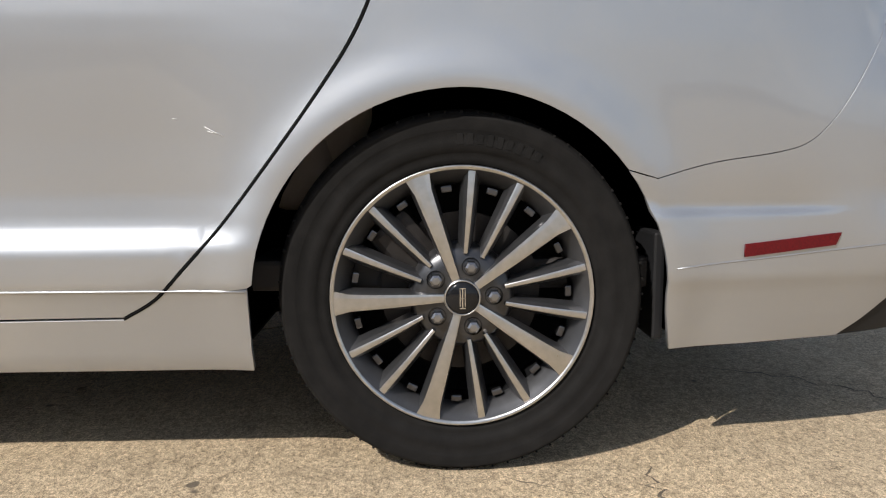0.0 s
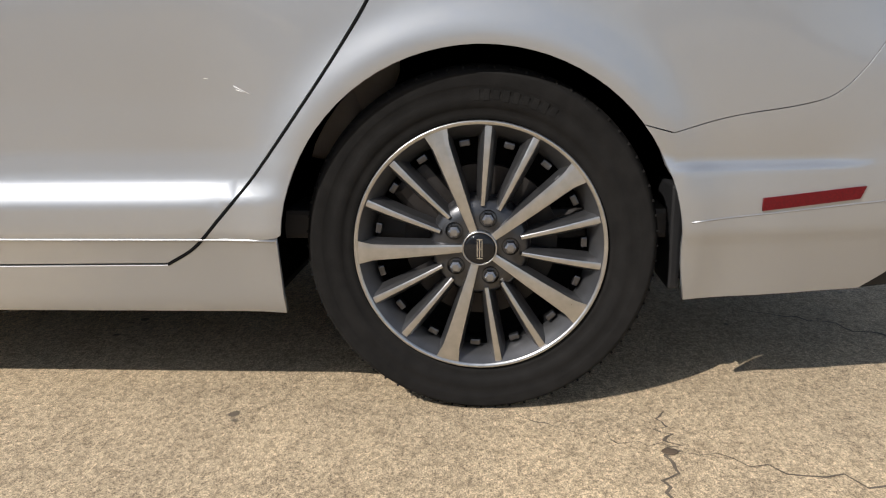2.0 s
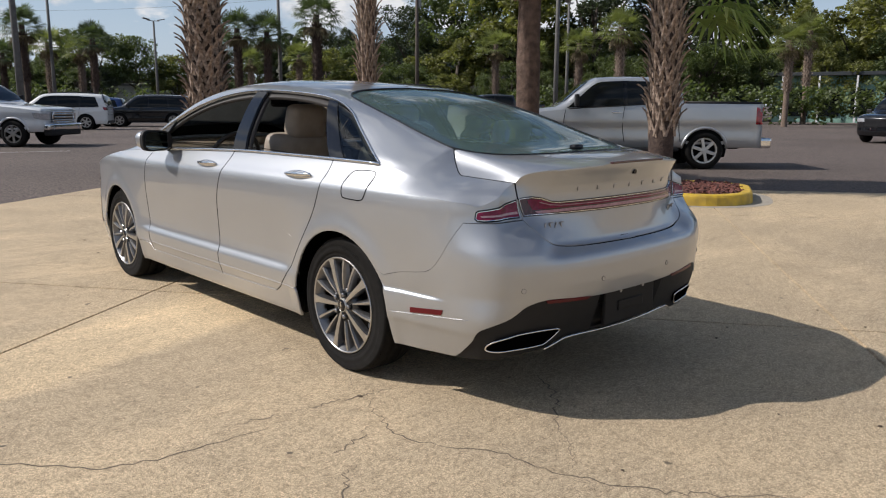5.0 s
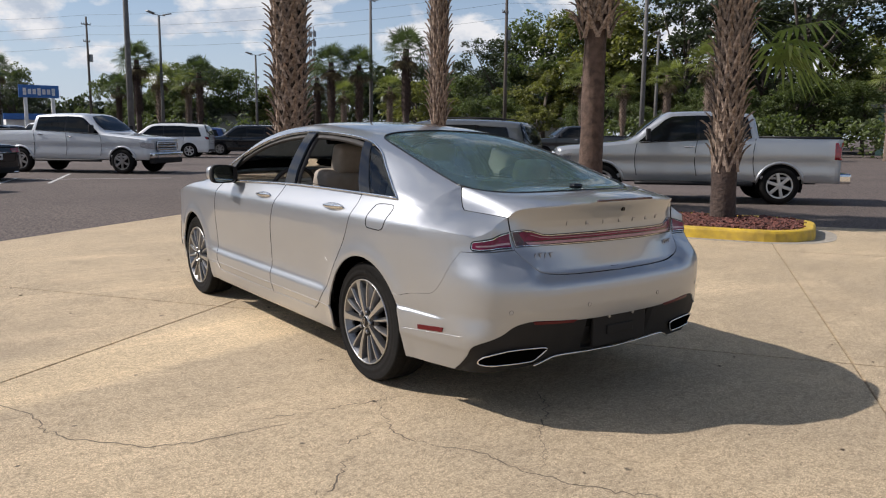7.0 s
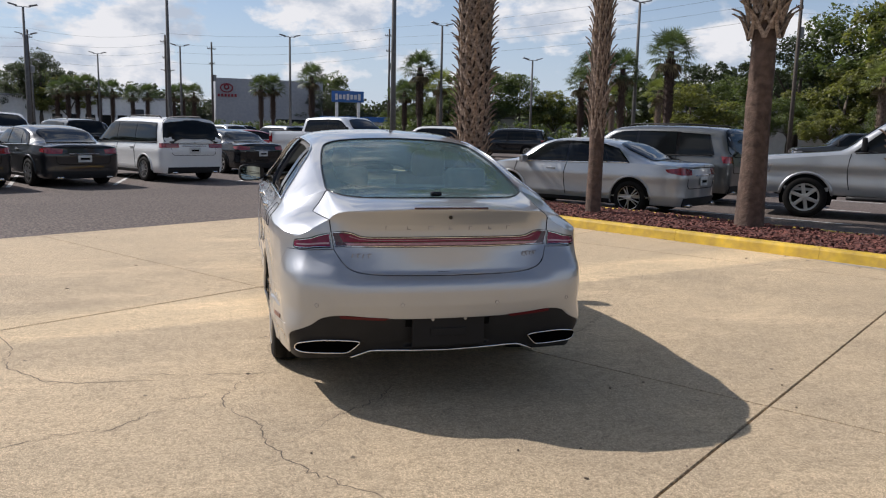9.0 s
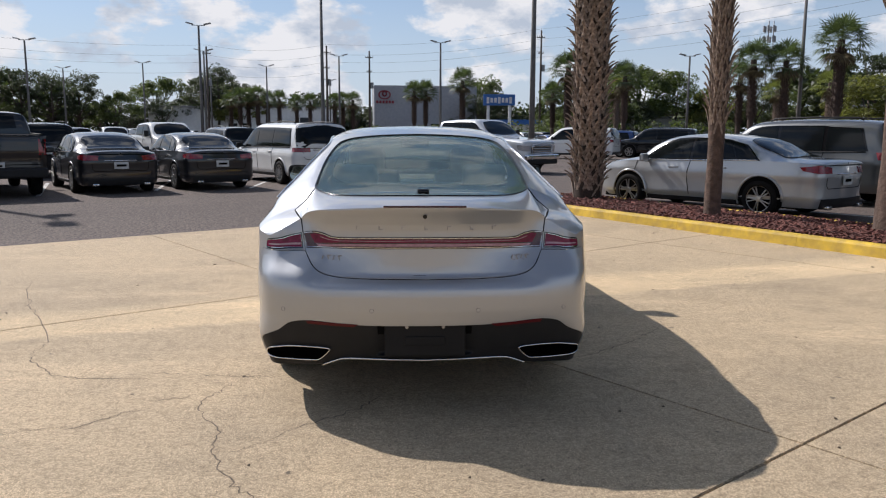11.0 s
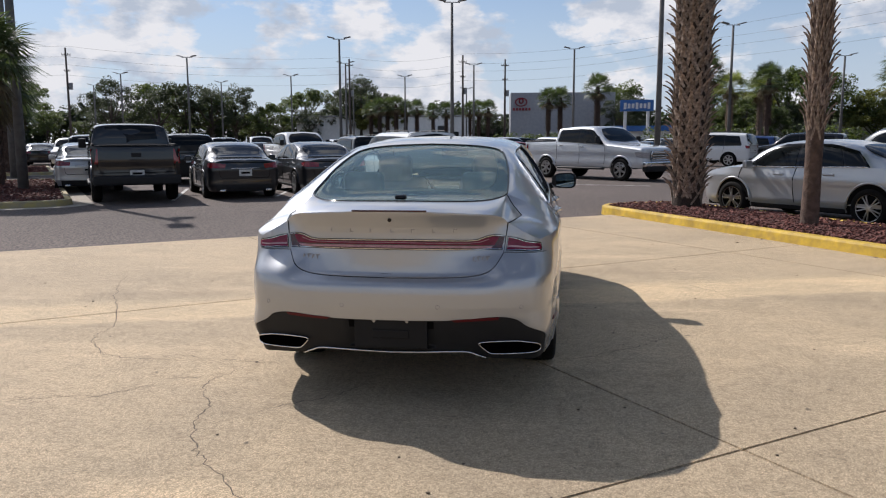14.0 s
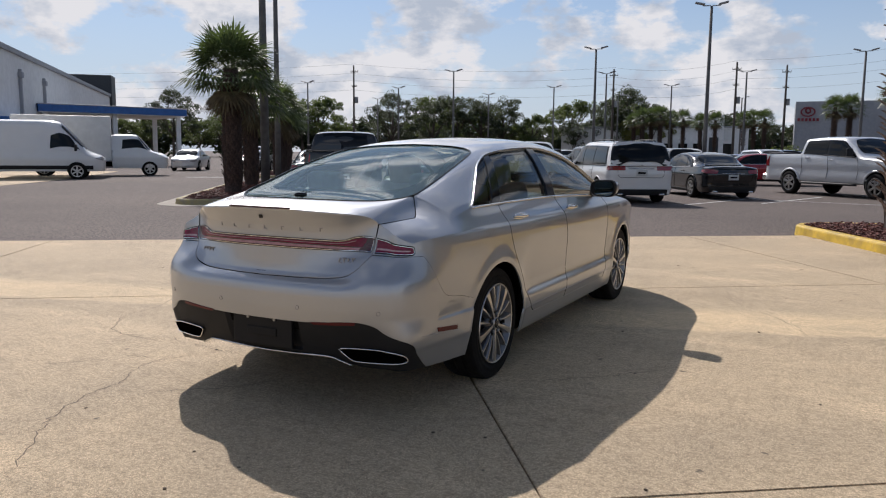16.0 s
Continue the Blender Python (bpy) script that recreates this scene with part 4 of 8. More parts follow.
# rear bumper skin, valance and tail
VAL = [(0, 0.478), (0.2, 0.479), (0.35, 0.483), (0.50, 0.497), (0.60, 0.500), (0.68, 0.482), (0.74, 0.44)]
val_p = [(x2p(x), z) for x, z in VAL] + [(y2p(-0.885), 0.385), (y2p(-0.84), 0.325), (y2p(-0.785), 0.272), (y2p(-0.735), 0.236)]
val_c = curve2(val_p, 4)
bump_side = [(y2p(-0.735), 0.236), (y2p(-0.55), 0.232), (y2p(-0.385), 0.228)]
bump_arch = [(y2p(y), z) for y, z in [(-0.372, 0.30)] + arc(0, 0.333, ARCH, 180, 142.2, 10)]
bump_top = [(y2p(y), z) for y, z in BUMPER_TOP] + [(px(0.70, 0.820), 0.820), (px(0.598, 0.823), 0.823)]
trunk_low = curve2([(px(0.598, 0.823), 0.823), (px(0.575, 0.785), 0.785), (px(0.545, 0.748), 0.748), (px(0.50, 0.720), 0.720), (px(0.43, 0.707), 0.707), (x2p(0.3), 0.701), (0, 0.698)], 5)
half = val_c + bump_side[1:] + bump_arch + bump_top + trunk_low[1:]
mirror_half = [(-a, b) for a, b in half[::-1]]
bumper_outline = half[:-1] + mirror_half[:-1]
bumper = patch("rear_bumper", bumper_outline, low, SILVER, car, 0.03, gap=0.0010, stepv=0.010)
# black lower valance
bot = curve2([(y2p(-0.74), 0.234), (y2p(-0.82), 0.238), (x2p(0.72), 0.245), (x2p(0.56), 0.253), (x2p(0.47), 0.282), (x2p(0.40), 0.300), (x2p(0.2), 0.296), (0, 0.291)], 4)


def low_in(p, z):
    """The valance sits a little behind the bumper skin."""
    a = np.abs(p)
    w = smooth01((x2p(0.235) + 0.012 - a) / 0.012) * smooth01((z - 0.317) / 0.01) * smooth01((0.497 - z) / 0.01)
    q = low(p, z)
    q[..., 1] += 0.030 * w
    return q


v_half = val_c + bot
valance = patch("rear_valance", v_half[:-1] + [(-a, b) for a, b in v_half[::-1]][:-1], low_in, BLACK_PLASTIC, car, 0.03, off=-0.006, gap=0.0, stepv=0.016, depth=0.03, label="black textured lower bumper")
chrome_pts = [tuple(low(np.array(p), np.array(z)) + np.array([0, -0.004, 0])) for p, z in curve2([(-a, b) for a, b in bot[13:]] + bot[13:][::-1][1:], 2)]
tube("diffuser_trim", chrome_pts, 0.0058, SATIN, valance, 8, label="bright lower bumper trim")
bm = bmesh.new()
add_box(bm, 0, -1.045, 0.405, 0.40, 0.02, 0.165, 0.006)
add_box(bm, 0, -1.057, 0.40, 0.20, 0.008, 0.045, 0.004)
part("plate_recess", bm, mat("plate_black", (0.008, 0.008, 0.009), 0.55, spec=0.25), valance)
for x in (-0.09, 0.09):
    bm = bmesh.new()
    add_lathe(bm, [(0.0, -0.006), (0.008, -0.006), (0.009, 0.0)], 10, (x, -1.058, 0.47), "Y")
    part("plate_screw", bm, NUT, valance)


def exhaust(s):
    ring = curve2([(px(x, z), z) for x, z in ((0.470, 0.350), (0.50, 0.358), (0.60, 0.362), (0.68, 0.360), (0.722, 0.354))] + [(y2p(y), z) for y, z in ((-0.950, 0.345), (-0.915, 0.330), (-0.893, 0.308), (-0.905, 0.293))]
                  + [(px(x, z), z) for x, z in ((0.735, 0.287), (0.66, 0.285), (0.57, 0.286), (0.530, 0.291), (0.495, 0.320), (0.470, 0.350))], 4)
    pts = [(s * q, z) for q, z in ring]
    p3 = [tuple(low(np.array(p), np.array(z)) + np.array([0, -0.006, 0])) for p, z in pts[:-1]]
    tip = tube("exhaust_tip", p3, 0.0036, CHROME, valance, 8, closed=True, label="trapezoid chrome exhaust finisher")
    patch("exhaust_hole", shrink(pts[:-1], 0.003), low, PITCH, tip, 0.02, off=0.003, depth=0.02)


both(exhaust)


def tail_refl(s):
    pts = [(s * x2p(x), z) for x, z in ((0.33, 0.486), (0.585, 0.500), (0.58, 0.487), (0.35, 0.474))]
    patch("rear_reflector", pts, low, REFL_RED, car, 0.03, off=0.004, depth=0.01)
    # parking sensors
    for x, z in ((0.26, 0.556), (0.70, 0.552)):
        c = low(np.array(s * x2p(x)), np.array(z))
        bm = bmesh.new()
        add_lathe(bm, [(0.0001, -0.002), (0.0095, -0.002), (0.0095, 0.004)], 14, tuple(c + np.array([0, 0.0005, 0])), "Y")
        turn = Matrix.Rotation(-s * math.atan2(float(np.interp(x2p(x), PLEN, PN[:, 0])), -float(np.interp(x2p(x), PLEN, PN[:, 1]))), 3, "Z")
        bmesh.ops.rotate(bm, cent=Vector(c), matrix=turn, verts=bm.verts)
        pk = part("parking_sensor", bm, SILVER, bumper)
        bm = bmesh.new()
        add_lathe(bm, [(0.0095, -0.0025), (0.0108, -0.0025), (0.0108, 0.004)], 14, tuple(c + np.array([0, 0.0005, 0])), "Y")
        bmesh.ops.rotate(bm, cent=Vector(c), matrix=turn, verts=bm.verts)
        part("sensor_ring", bm, RIM_GREY, pk)


both(tail_refl)

# trunk lid: tail face, then deck
LIP = [(0.617, 0.978), (0.603, 0.996), (0.575, 1.014), (0.53, 1.026), (0.46, 1.034), (0.34, 1.042), (0.18, 1.049), (0.0, 1.052)]
LIP_P = spline([(px(x, z), z) for x, z in LIP], 4)
t_half = [(0, 0.700)] + [(a, b + 0.003) for a, b in trunk_low[::-1][1:]] + [(px(x, z) - 0.003, z) for x, z in TRUNK_SIDE] + [tuple(q) for q in LIP_P]
trunk_poly = t_half + [(-a, b) for a, b in t_half[::-1]][1:-1]
trunk = patch("trunk_lid", trunk_poly, low, SILVER, car, 0.025, gap=0.0015, stepv=0.010)


def lamp_cluster(s):
    corner = [(s * px(x, z), z) for x, z in ((0.610, 0.832), (0.70, 0.829), (0.775, 0.824), (0.796, 0.826), (0.802, 0.836), (0.798, 0.864), (0.790, 0.873), (0.70, 0.891), (0.617, 0.910))]
    frame_ob = patch("corner_lamp", corner, low, GLOSS_BLACK, car, 0.02, off=0.0030, depth=0.02, label="red wraparound tail lamp")
    patch("lamp_bezel", shrink(corner, 0.0060), low, CHROME, frame_ob, 0.02, off=0.0045, depth=0.005)
    patch("lamp_lens", shrink(corner, 0.0085), low, LAMP_RED, frame_ob, 0.02, off=0.0058, depth=0.004)
    mid = [(s * px(x, z), z) for x, z in ((0.618, 0.849), (0.70, 0.847), (0.782, 0.844), (0.784, 0.851), (0.70, 0.856), (0.620, 0.860))]
    patch("lamp_strip", mid, low, LAMP_PALE, frame_ob, 0.02, off=0.0070, depth=0.003)


both(lamp_cluster)
lamp_half = [(px(x, z), z) for x, z in ((0, 0.844), (0.3, 0.842), (0.52, 0.837), (0.590, 0.835), (0.602, 0.885), (0.606, 0.912), (0.58, 0.917), (0.545, 0.920), (0.505, 0.914), (0.46, 0.898), (0.42, 0.895), (0.2, 0.900), (0, 0.901))]


def full(h):
    return h + [(-a, b) for a, b in h[::-1]][1:-1]


bar = patch("tail_light_bar", full(lamp_half), low, GLOSS_BLACK, trunk, 0.02, off=0.0035, depth=0.02, label="full-width red tail light bar")
lh = shrink(full(lamp_half), 0.0042)
patch("light_bar_bezel", lh, low, CHROME, bar, 0.02, off=0.0050, depth=0.004)
patch("light_bar_lens", shrink(full(lamp_half), 0.0068), low, LAMP_DARK, bar, 0.02, off=0.0064, depth=0.003)
up_half = [(px(x, z), z) for x, z in ((0, 0.876), (0.42, 0.870), (0.545, 0.862), (0.568, 0.904), (0.540, 0.908), (0.505, 0.902), (0.46, 0.888), (0.42, 0.884), (0, 0.891))]
patch("light_bar_red", full(up_half), low, LAMP_RED, bar, 0.02, off=0.0078, depth=0.003)
pale_half = [(px(x, z), z) for x, z in ((0, 0.857), (0.3, 0.855), (0.525, 0.847), (0.538, 0.858), (0.3, 0.867), (0, 0.871))]
thin_half = [(px(x, z), z) for x, z in ((0, 0.8835), (0.42, 0.8765), (0.47, 0.880), (0.515, 0.893), (0.515, 0.896), (0.47, 0.884), (0.42, 0.8795), (0, 0.8865))]
patch("light_bar_strip", full(pale_half), low, LAMP_PALE, bar, 0.02, off=0.0088, depth=0.003)
patch("light_bar_line", full(thin_half), low, LAMP_PALE, bar, 0.02, off=0.0088, depth=0.003)

# deck of the trunk lid between the lip, the side seams and the rear glass
GLASS_LOW = [(0.0, -0.79), (0.16, -0.783), (0.30, -0.755), (0.42, -0.695), (0.51, -0.61), (0.565, -0.53), (0.588, GLASS_Y)]
K_G = k_of_x(CAP_Y, 0.590)
LOW_CORNER = np.array([0.680, -0.615, 0.996])


def poly3(pts, ts):
    """A smooth curve through space points at the parameters ts."""
    pts, ts = np.array(pts, float), np.array(ts, float)
    tt = np.linspace(ts[0], ts[-1], 300)
    lin = np.stack([np.interp(tt, ts, pts[:, i]) for i in range(3)], 1)
    ker = np.ones(15) / 15
    pad = np.concatenate([np.repeat(lin[:1], 7, 0), lin, np.repeat(lin[-1:], 7, 0)])
    sm = np.stack([np.convolve(pad[:, i], ker, "valid") for i in range(3)], 1)
    w = np.minimum(1, np.minimum(tt - ts[0], ts[-1] - tt) / (0.08 * (ts[-1] - ts[0])))[:, None]
    sm = lin * (1 - w) + sm * w
    return lambda t: np.stack([np.interp(t, tt, sm[:, i]) for i in range(3)], -1)


lip3 = [low(np.array(-max(p, 1e-6)), np.array(z)) for p, z in LIP_P][::-1]
LIP_C = poly3(lip3, np.linspace(0, 1, len(lip3)))
glass3 = [up(np.array(k_of_x(y, x)), np.array(y)) for x, y in curve2(GLASS_LOW, 4)]
FRONT_C = poly3(glass3 + [np.array([0.628, -0.525, 1.045]), LOW_CORNER + np.array([-0.012, 0.03, 0.012]), LOW_CORNER], list(np.linspace(0, 0.78, len(glass3))) + [0.88, 0.96, 1.0])
CORNER_A = LIP_C(1.0)


def deck_surface(v, u):
    v, u = np.asarray(v, float), np.clip(np.asarray(u, float), 0, 1)
    a, sg = np.clip(np.abs(v), 0, 1), np.where(v < 0, -1.0, 1.0)
    q = (1 - u)[..., None] * LIP_C(a) + u[..., None] * FRONT_C(a)
    q[..., 2] += (0.010 * (1 - a * a) * 4 * u * (1 - u))
    q[..., 0] *= sg
    return q


patch("trunk_deck", [(-1, 0), (1, 0), (1, 1), (-1, 1)], deck_surface, SILVER, trunk, 0.05, depth=0.010, stepv=0.08)
side3 = [up(np.array(k_of_x(y, x)), np.array(y)) for x, y in ((0.590, CAP_Y), (0.5915, -0.31), (0.592, -0.35), (0.592, -0.40), (0.590, -0.44))]
top_line3 = np.array(side3 + [FRONT_C(np.array(a)) + np.array([0.0025, 0, -0.0005]) for a in np.linspace(0.78, 1.0, 16)] + [LOW_CORNER + (CORNER_A - LOW_CORNER) * q + np.array([0.0025 + 0.004 * math.sin(math.pi * q), 0, 0]) for q in (0.25, 0.5, 0.75, 1.0)])
top_t = [0, 0.06, 0.12, 0.20, 0.26] + list(np.linspace(0.31, 0.55, 16)) + [0.66, 0.78, 0.89, 1.0]


def TOP_C(t):
    return np.stack([np.interp(t, top_t, top_line3[:, i]) for i in range(3)], -1)


def cap_section(t, s):
    """Leaning band from the shoulder crease up to the trunk seam and the glass edge."""
    p, z = np.interp(t, SHOULDER[:, 0], SHOULDER[:, 1]), np.interp(t, SHOULDER[:, 0], SHOULDER[:, 2])
    p0, p3 = low(-p, z), TOP_C(t)
    d = p3 - p0
    n = np.stack([d[..., 2], 0 * d[..., 0], -d[..., 0]], -1)
    s = s[..., None]
    p1, p2 = p0 + d * 0.33 + n * 0.10, p0 + d * 0.68 + n * 0.06
    return (1 - s) ** 3 * p0 + 3 * s * (1 - s) ** 2 * p1 + 3 * s * s * (1 - s) * p2 + s ** 3 * p3


def cap_surface(t, s):
    """Fender top between the flank and the seam of the trunk lid."""
    t, s = np.clip(np.asarray(t, float), 0, 1), np.clip(np.asarray(s, float), 0, 1)
    z0 = np.zeros_like(t)
    q = cap_section(t, s)
    side = low(z0 - y2p(CAP_Y), 0.926 + (zbelt(CAP_Y) - 0.926) * np.minimum(s / 0.28, 1))
    roof = up(0.9985 + (K_G - 0.9985) * np.clip((s - 0.28) / 0.72, 0, 1), z0 + CAP_Y)
    head = np.where(s[..., None] < 0.28, side, roof) - cap_section(z0, s)
    rx, rz = 0.792 + (0.620 - 0.792) * s, 0.884 + (0.978 - 0.884) * s
    tail = low(np.array([-px(a, b) for a, b in zip(np.ravel(rx), np.ravel(rz))]).reshape(rx.shape), rz) - cap_section(z0 + 1, s)
    return q + head * (1 - smooth01(t / 0.42))[..., None] + tail * (t ** 6)[..., None]


for s in (1, -1):
    patch("fender_top", [(0, 0), (1, 0), (1, 1), (0, 1)], (lambda t, q: cap_surface(t, q)) if s > 0 else (lambda t, q: cap_surface(t, q) * np.array([-1, 1, 1])), SILVER, car, 0.03, depth=0.010, stepv=0.035)
seam = [TOP_C(t) for t in np.linspace(0.31, 1, 40)]
for s in (1, -1):
    tube("trunk_seam", [(s * (q[0] + 0.001), q[1], q[2] - 0.0006) for q in seam], 0.0022, DARK, trunk, 6)
    tube("trunk_side_seam", [tuple(low(np.array(-s * px(x, z)), np.array(z)) + np.array([0, -0.0008, 0])) for x, z in curve2([(0.617, 0.978), (0.614, 0.95), (0.609, 0.91)], 4)], 0.0028, DARK, trunk, 6)
# brake light slot, key lock, camera bead
bm = bmesh.new()
add_box(bm, 0, -1.058, 1.0525, 0.40, 0.018, 0.010, 0.003)
part("high_brake_light", bm, mat("dark_red_strip", (0.05, 0.006, 0.008), 0.2, coat=0.5), trunk, "dark red high brake light strip")
bm = bmesh.new()
add_lathe(bm, [(0.0001, -0.006), (0.010, -0.006), (0.011, 0.01)], 16, (0, float(low(np.array(1e-6), np.array(1.004))[1]) - 0.002, 1.004), "Y")
part("boot_camera", bm, GLOSS_BLACK, trunk)

# roof shell with openings for the windows
roof_line_k = 0.9985
GLASS_SIDE = [(0.588, GLASS_Y), (0.592, -0.40), (0.582, -0.1), (0.562, 0.13), (0.535, 0.32), (0.503, 0.415), (0.42, 0.478), (0.22, 0.518), (0.0, 0.53)]
REAR_GLASS = [(k_of_x(y, x), y) for x, y in curve2(GLASS_LOW, 4)[:-1] + curve2(GLASS_SIDE, 4)]
WINDSHIELD = [(k_of_x(y, x), y) for x, y in curve2([(0.0, 1.78), (0.35, 1.80), (0.53, 1.86), (0.575, 1.95), (0.62, 2.2), (0.68, 2.5), (0.70, 2.66), (0.62, 2.72), (0.3, 2.76), (0.0, 2.775)], 4)]


def sym(h):
    return h + [(-k, y) for k, y in h[::-1]][1:-1]


dlo_c = curve2([(-0.225, 1.038), (-0.165, 1.066), (-0.07, 1.112), (0.06, 1.178), (0.22, 1.260), (0.40, 1.316), (0.62, 1.350), (0.95, 1.372), (1.25, 1.374), (1.55, 1.345),
                (1.85, 1.283), (2.1, 1.20), (2.28, 1.11), (2.39, 1.04)], 3)
HOLE_L = [(-k_of_z(y, z), y) for y, z in dlo_c] + [(-0.992, y) for y in np.linspace(2.3, -0.2, 30)]
HOLE_R = [(-k, y) for k, y in HOLE_L]
g_side = [(K_G, CAP_Y)] + [(k_of_x(y, x), y) for x, y in curve2(GLASS_SIDE, 4) if y > CAP_Y + 0.02]
shell_out = [(k, CAP_Y) for k in np.linspace(K_G, roof_line_k, 6)[:-1]] + [(roof_line_k, y) for y in np.linspace(CAP_Y, 2.80, 60)] + [(-roof_line_k, y) for y in np.linspace(2.80, CAP_Y, 60)]
shell_out += [(-k, CAP_Y) for k in np.linspace(roof_line_k, K_G, 6)[1:]] + [(-k, y) for k, y in g_side[1:]] + g_side[1:-1][::-1]
patch("roof", shell_out, up, SILVER, car, 0.035, holes=(sym(WINDSHIELD), HOLE_L, HOLE_R), depth=0.012, stepv=0.04)
rear_glass = patch("rear_window", sym(REAR_GLASS), up, REAR_PANE, car, 0.05, off=-0.003, depth=0.003, label="curved rear window glass")
patch("windshield", sym(WINDSHIELD), up, CAR_GLASS, car, 0.06, off=-0.003, depth=0.003)
rg3 = [tuple(q) for q in up(np.array([k for k, y in sym(REAR_GLASS)]), np.array([y for k, y in sym(REAR_GLASS)]))]
tube("rear_window_seal", rg3, 0.006, GLOSS_BLACK, car, 6, closed=True)
RG = sym(REAR_GLASS)
clear = [(k_of_x(y, x), y) for x, y in curve2([(0.0, -0.465), (0.28, -0.455), (0.42, -0.42), (0.485, -0.35), (0.508, -0.25), (0.505, 0.0), (0.478, 0.17), (0.448, 0.28), (0.40, 0.355), (0.30, 0.405), (0.0, 0.445)], 4)]
patch("glass_border", RG, up, mat("black_frit", (0.006, 0.006, 0.007), 0.08, coat=1.0), rear_glass, 0.05, off=-0.005, depth=0.0, holes=(sym(clear),), label="black printed border of the rear window")
bm = bmesh.new()
add_box(bm, 0, -0.715, 1.100, 0.065, 0.045, 0.026, 0.012)
part("camera_bead", bm, GLOSS_BLACK, rear_glass, smooth=True)
# hood and nose
hood_h = [(0.999, 2.80), (0.999, 3.4), (0.999, 3.70), (0.98, 3.80), (0.5, 3.82), (0.0, 3.825)]
patch("hood", [(-k, y) for k, y in hood_h] + hood_h[::-1][1:], up, SILVER, car, 0.05, gap=0.001)
nose_top = [(y2p(3.4), 0.70), (y2p(3.4), zbelt(3.4)), (y2p(3.6), zbelt(3.6)), (y2p(3.75), zbelt(3.75)), (PMAX - 0.25, 0.66), (PMAX - 0.002, 0.655)]
nose_bot = [(PMAX - 0.002, 0.22), (y2p(3.6), 0.22), (y2p(3.3), 0.24)] + [(y2p(y), z) for y, z in arc(2.85, 0.333, ARCH, -8, 20, 6)] + [(y2p(3.35), 0.42)]
for s in (1, -1):
    patch("front_bumper", [(s * a, b) for a, b in nose_top + nose_bot], low, SILVER, car, 0.05, gap=0.001)
    patch("headlamp", [(s * y2p(a), b) for a, b in ((3.42, 0.70), (3.6, 0.66), (3.7, 0.66), (3.68, 0.71), (3.5, 0.755))], low, CAR_GLASS, car, 0.03, off=0.004)
    patch("headlamp_back", [(s * y2p(a), b) for a, b in ((3.40, 0.705), (3.6, 0.655), (3.7, 0.655), (3.68, 0.715), (3.5, 0.762))], low, GLOSS_BLACK, car, 0.03, off=0.0015)
    patch("air_slot", [(s * y2p(a), b) for a, b in ((3.40, 0.36), (3.455, 0.36), (3.50, 0.56), (3.45, 0.57))], low, GLOSS_BLACK, car, 0.03, off=0.002, label="black slot in the front bumper corner")

# maker's lettering as plain spaced strokes, model badges as small bars
for i, x in enumerate(np.linspace(-0.335, 0.335, 7)):
    bm = bmesh.new()
    q = low(np.array(-px(x, 0.945)), np.array(0.945))
    add_box(bm, x, float(q[1]) - 0.001, 0.945, 0.0055, 0.005, 0.019, 0.001)
    add_box(bm, x + 0.010, float(q[1]) - 0.001, 0.9375 if i % 2 else 0.9525, 0.016, 0.005, 0.004, 0.001)
    part("badge_stroke", bm, NUT, trunk)
for x, w in ((-0.465, 0.110), (0.475, 0.095)):
    for j in range(4):
        xx = x - w / 2 + w * (j + 0.5) / 4
        bm = bmesh.new()
        q = low(np.array(-px(xx, 0.795)), np.array(0.795))
        add_box(bm, xx, float(q[1]) - 0.002, 0.795, 0.006, 0.006, 0.026, 0.001, rot=Matrix.Rotation(radians(-18 if j % 2 else 18), 4, "Y"))
        add_box(bm, xx + 0.008, float(q[1]) - 0.002, 0.807 if j % 2 else 0.783, 0.014, 0.006, 0.005, 0.001)
        part("model_badge_stroke", bm, NUT, trunk)

# underbody, wheel wells
bm = bmesh.new()
add_box(bm, 0, 1.42, 0.245, 1.66, 1.98, 0.11, 0.02)
add_box(bm, 0, -0.66, 0.35, 1.24, 0.50, 0.14, 0.05)
add_box(bm, 0, 1.4, 0.36, 1.05, 4.5, 0.24, 0.05)
part("underbody", bm, DARK, car)
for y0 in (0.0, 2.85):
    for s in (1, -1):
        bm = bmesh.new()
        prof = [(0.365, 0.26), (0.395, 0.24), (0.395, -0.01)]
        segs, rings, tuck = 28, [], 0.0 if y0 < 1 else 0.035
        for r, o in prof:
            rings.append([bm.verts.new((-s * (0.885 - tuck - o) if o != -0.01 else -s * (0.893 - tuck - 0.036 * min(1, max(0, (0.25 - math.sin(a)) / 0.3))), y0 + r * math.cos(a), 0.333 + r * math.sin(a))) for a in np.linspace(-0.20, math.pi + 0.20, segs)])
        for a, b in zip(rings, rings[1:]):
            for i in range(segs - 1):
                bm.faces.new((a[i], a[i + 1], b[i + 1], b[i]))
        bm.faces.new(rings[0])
        # liner in the unlit black, so the well's shade is painted in
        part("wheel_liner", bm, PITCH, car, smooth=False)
# mud flap behind the rear wheels
for s in (1, -1):
    bm = bmesh.new()
    add_box(bm, -s * 0.775, -0.372, 0.340, 0.130, 0.022, 0.205, 0.006)
    part("wheel_guard", bm, BLACK_PLASTIC, car)
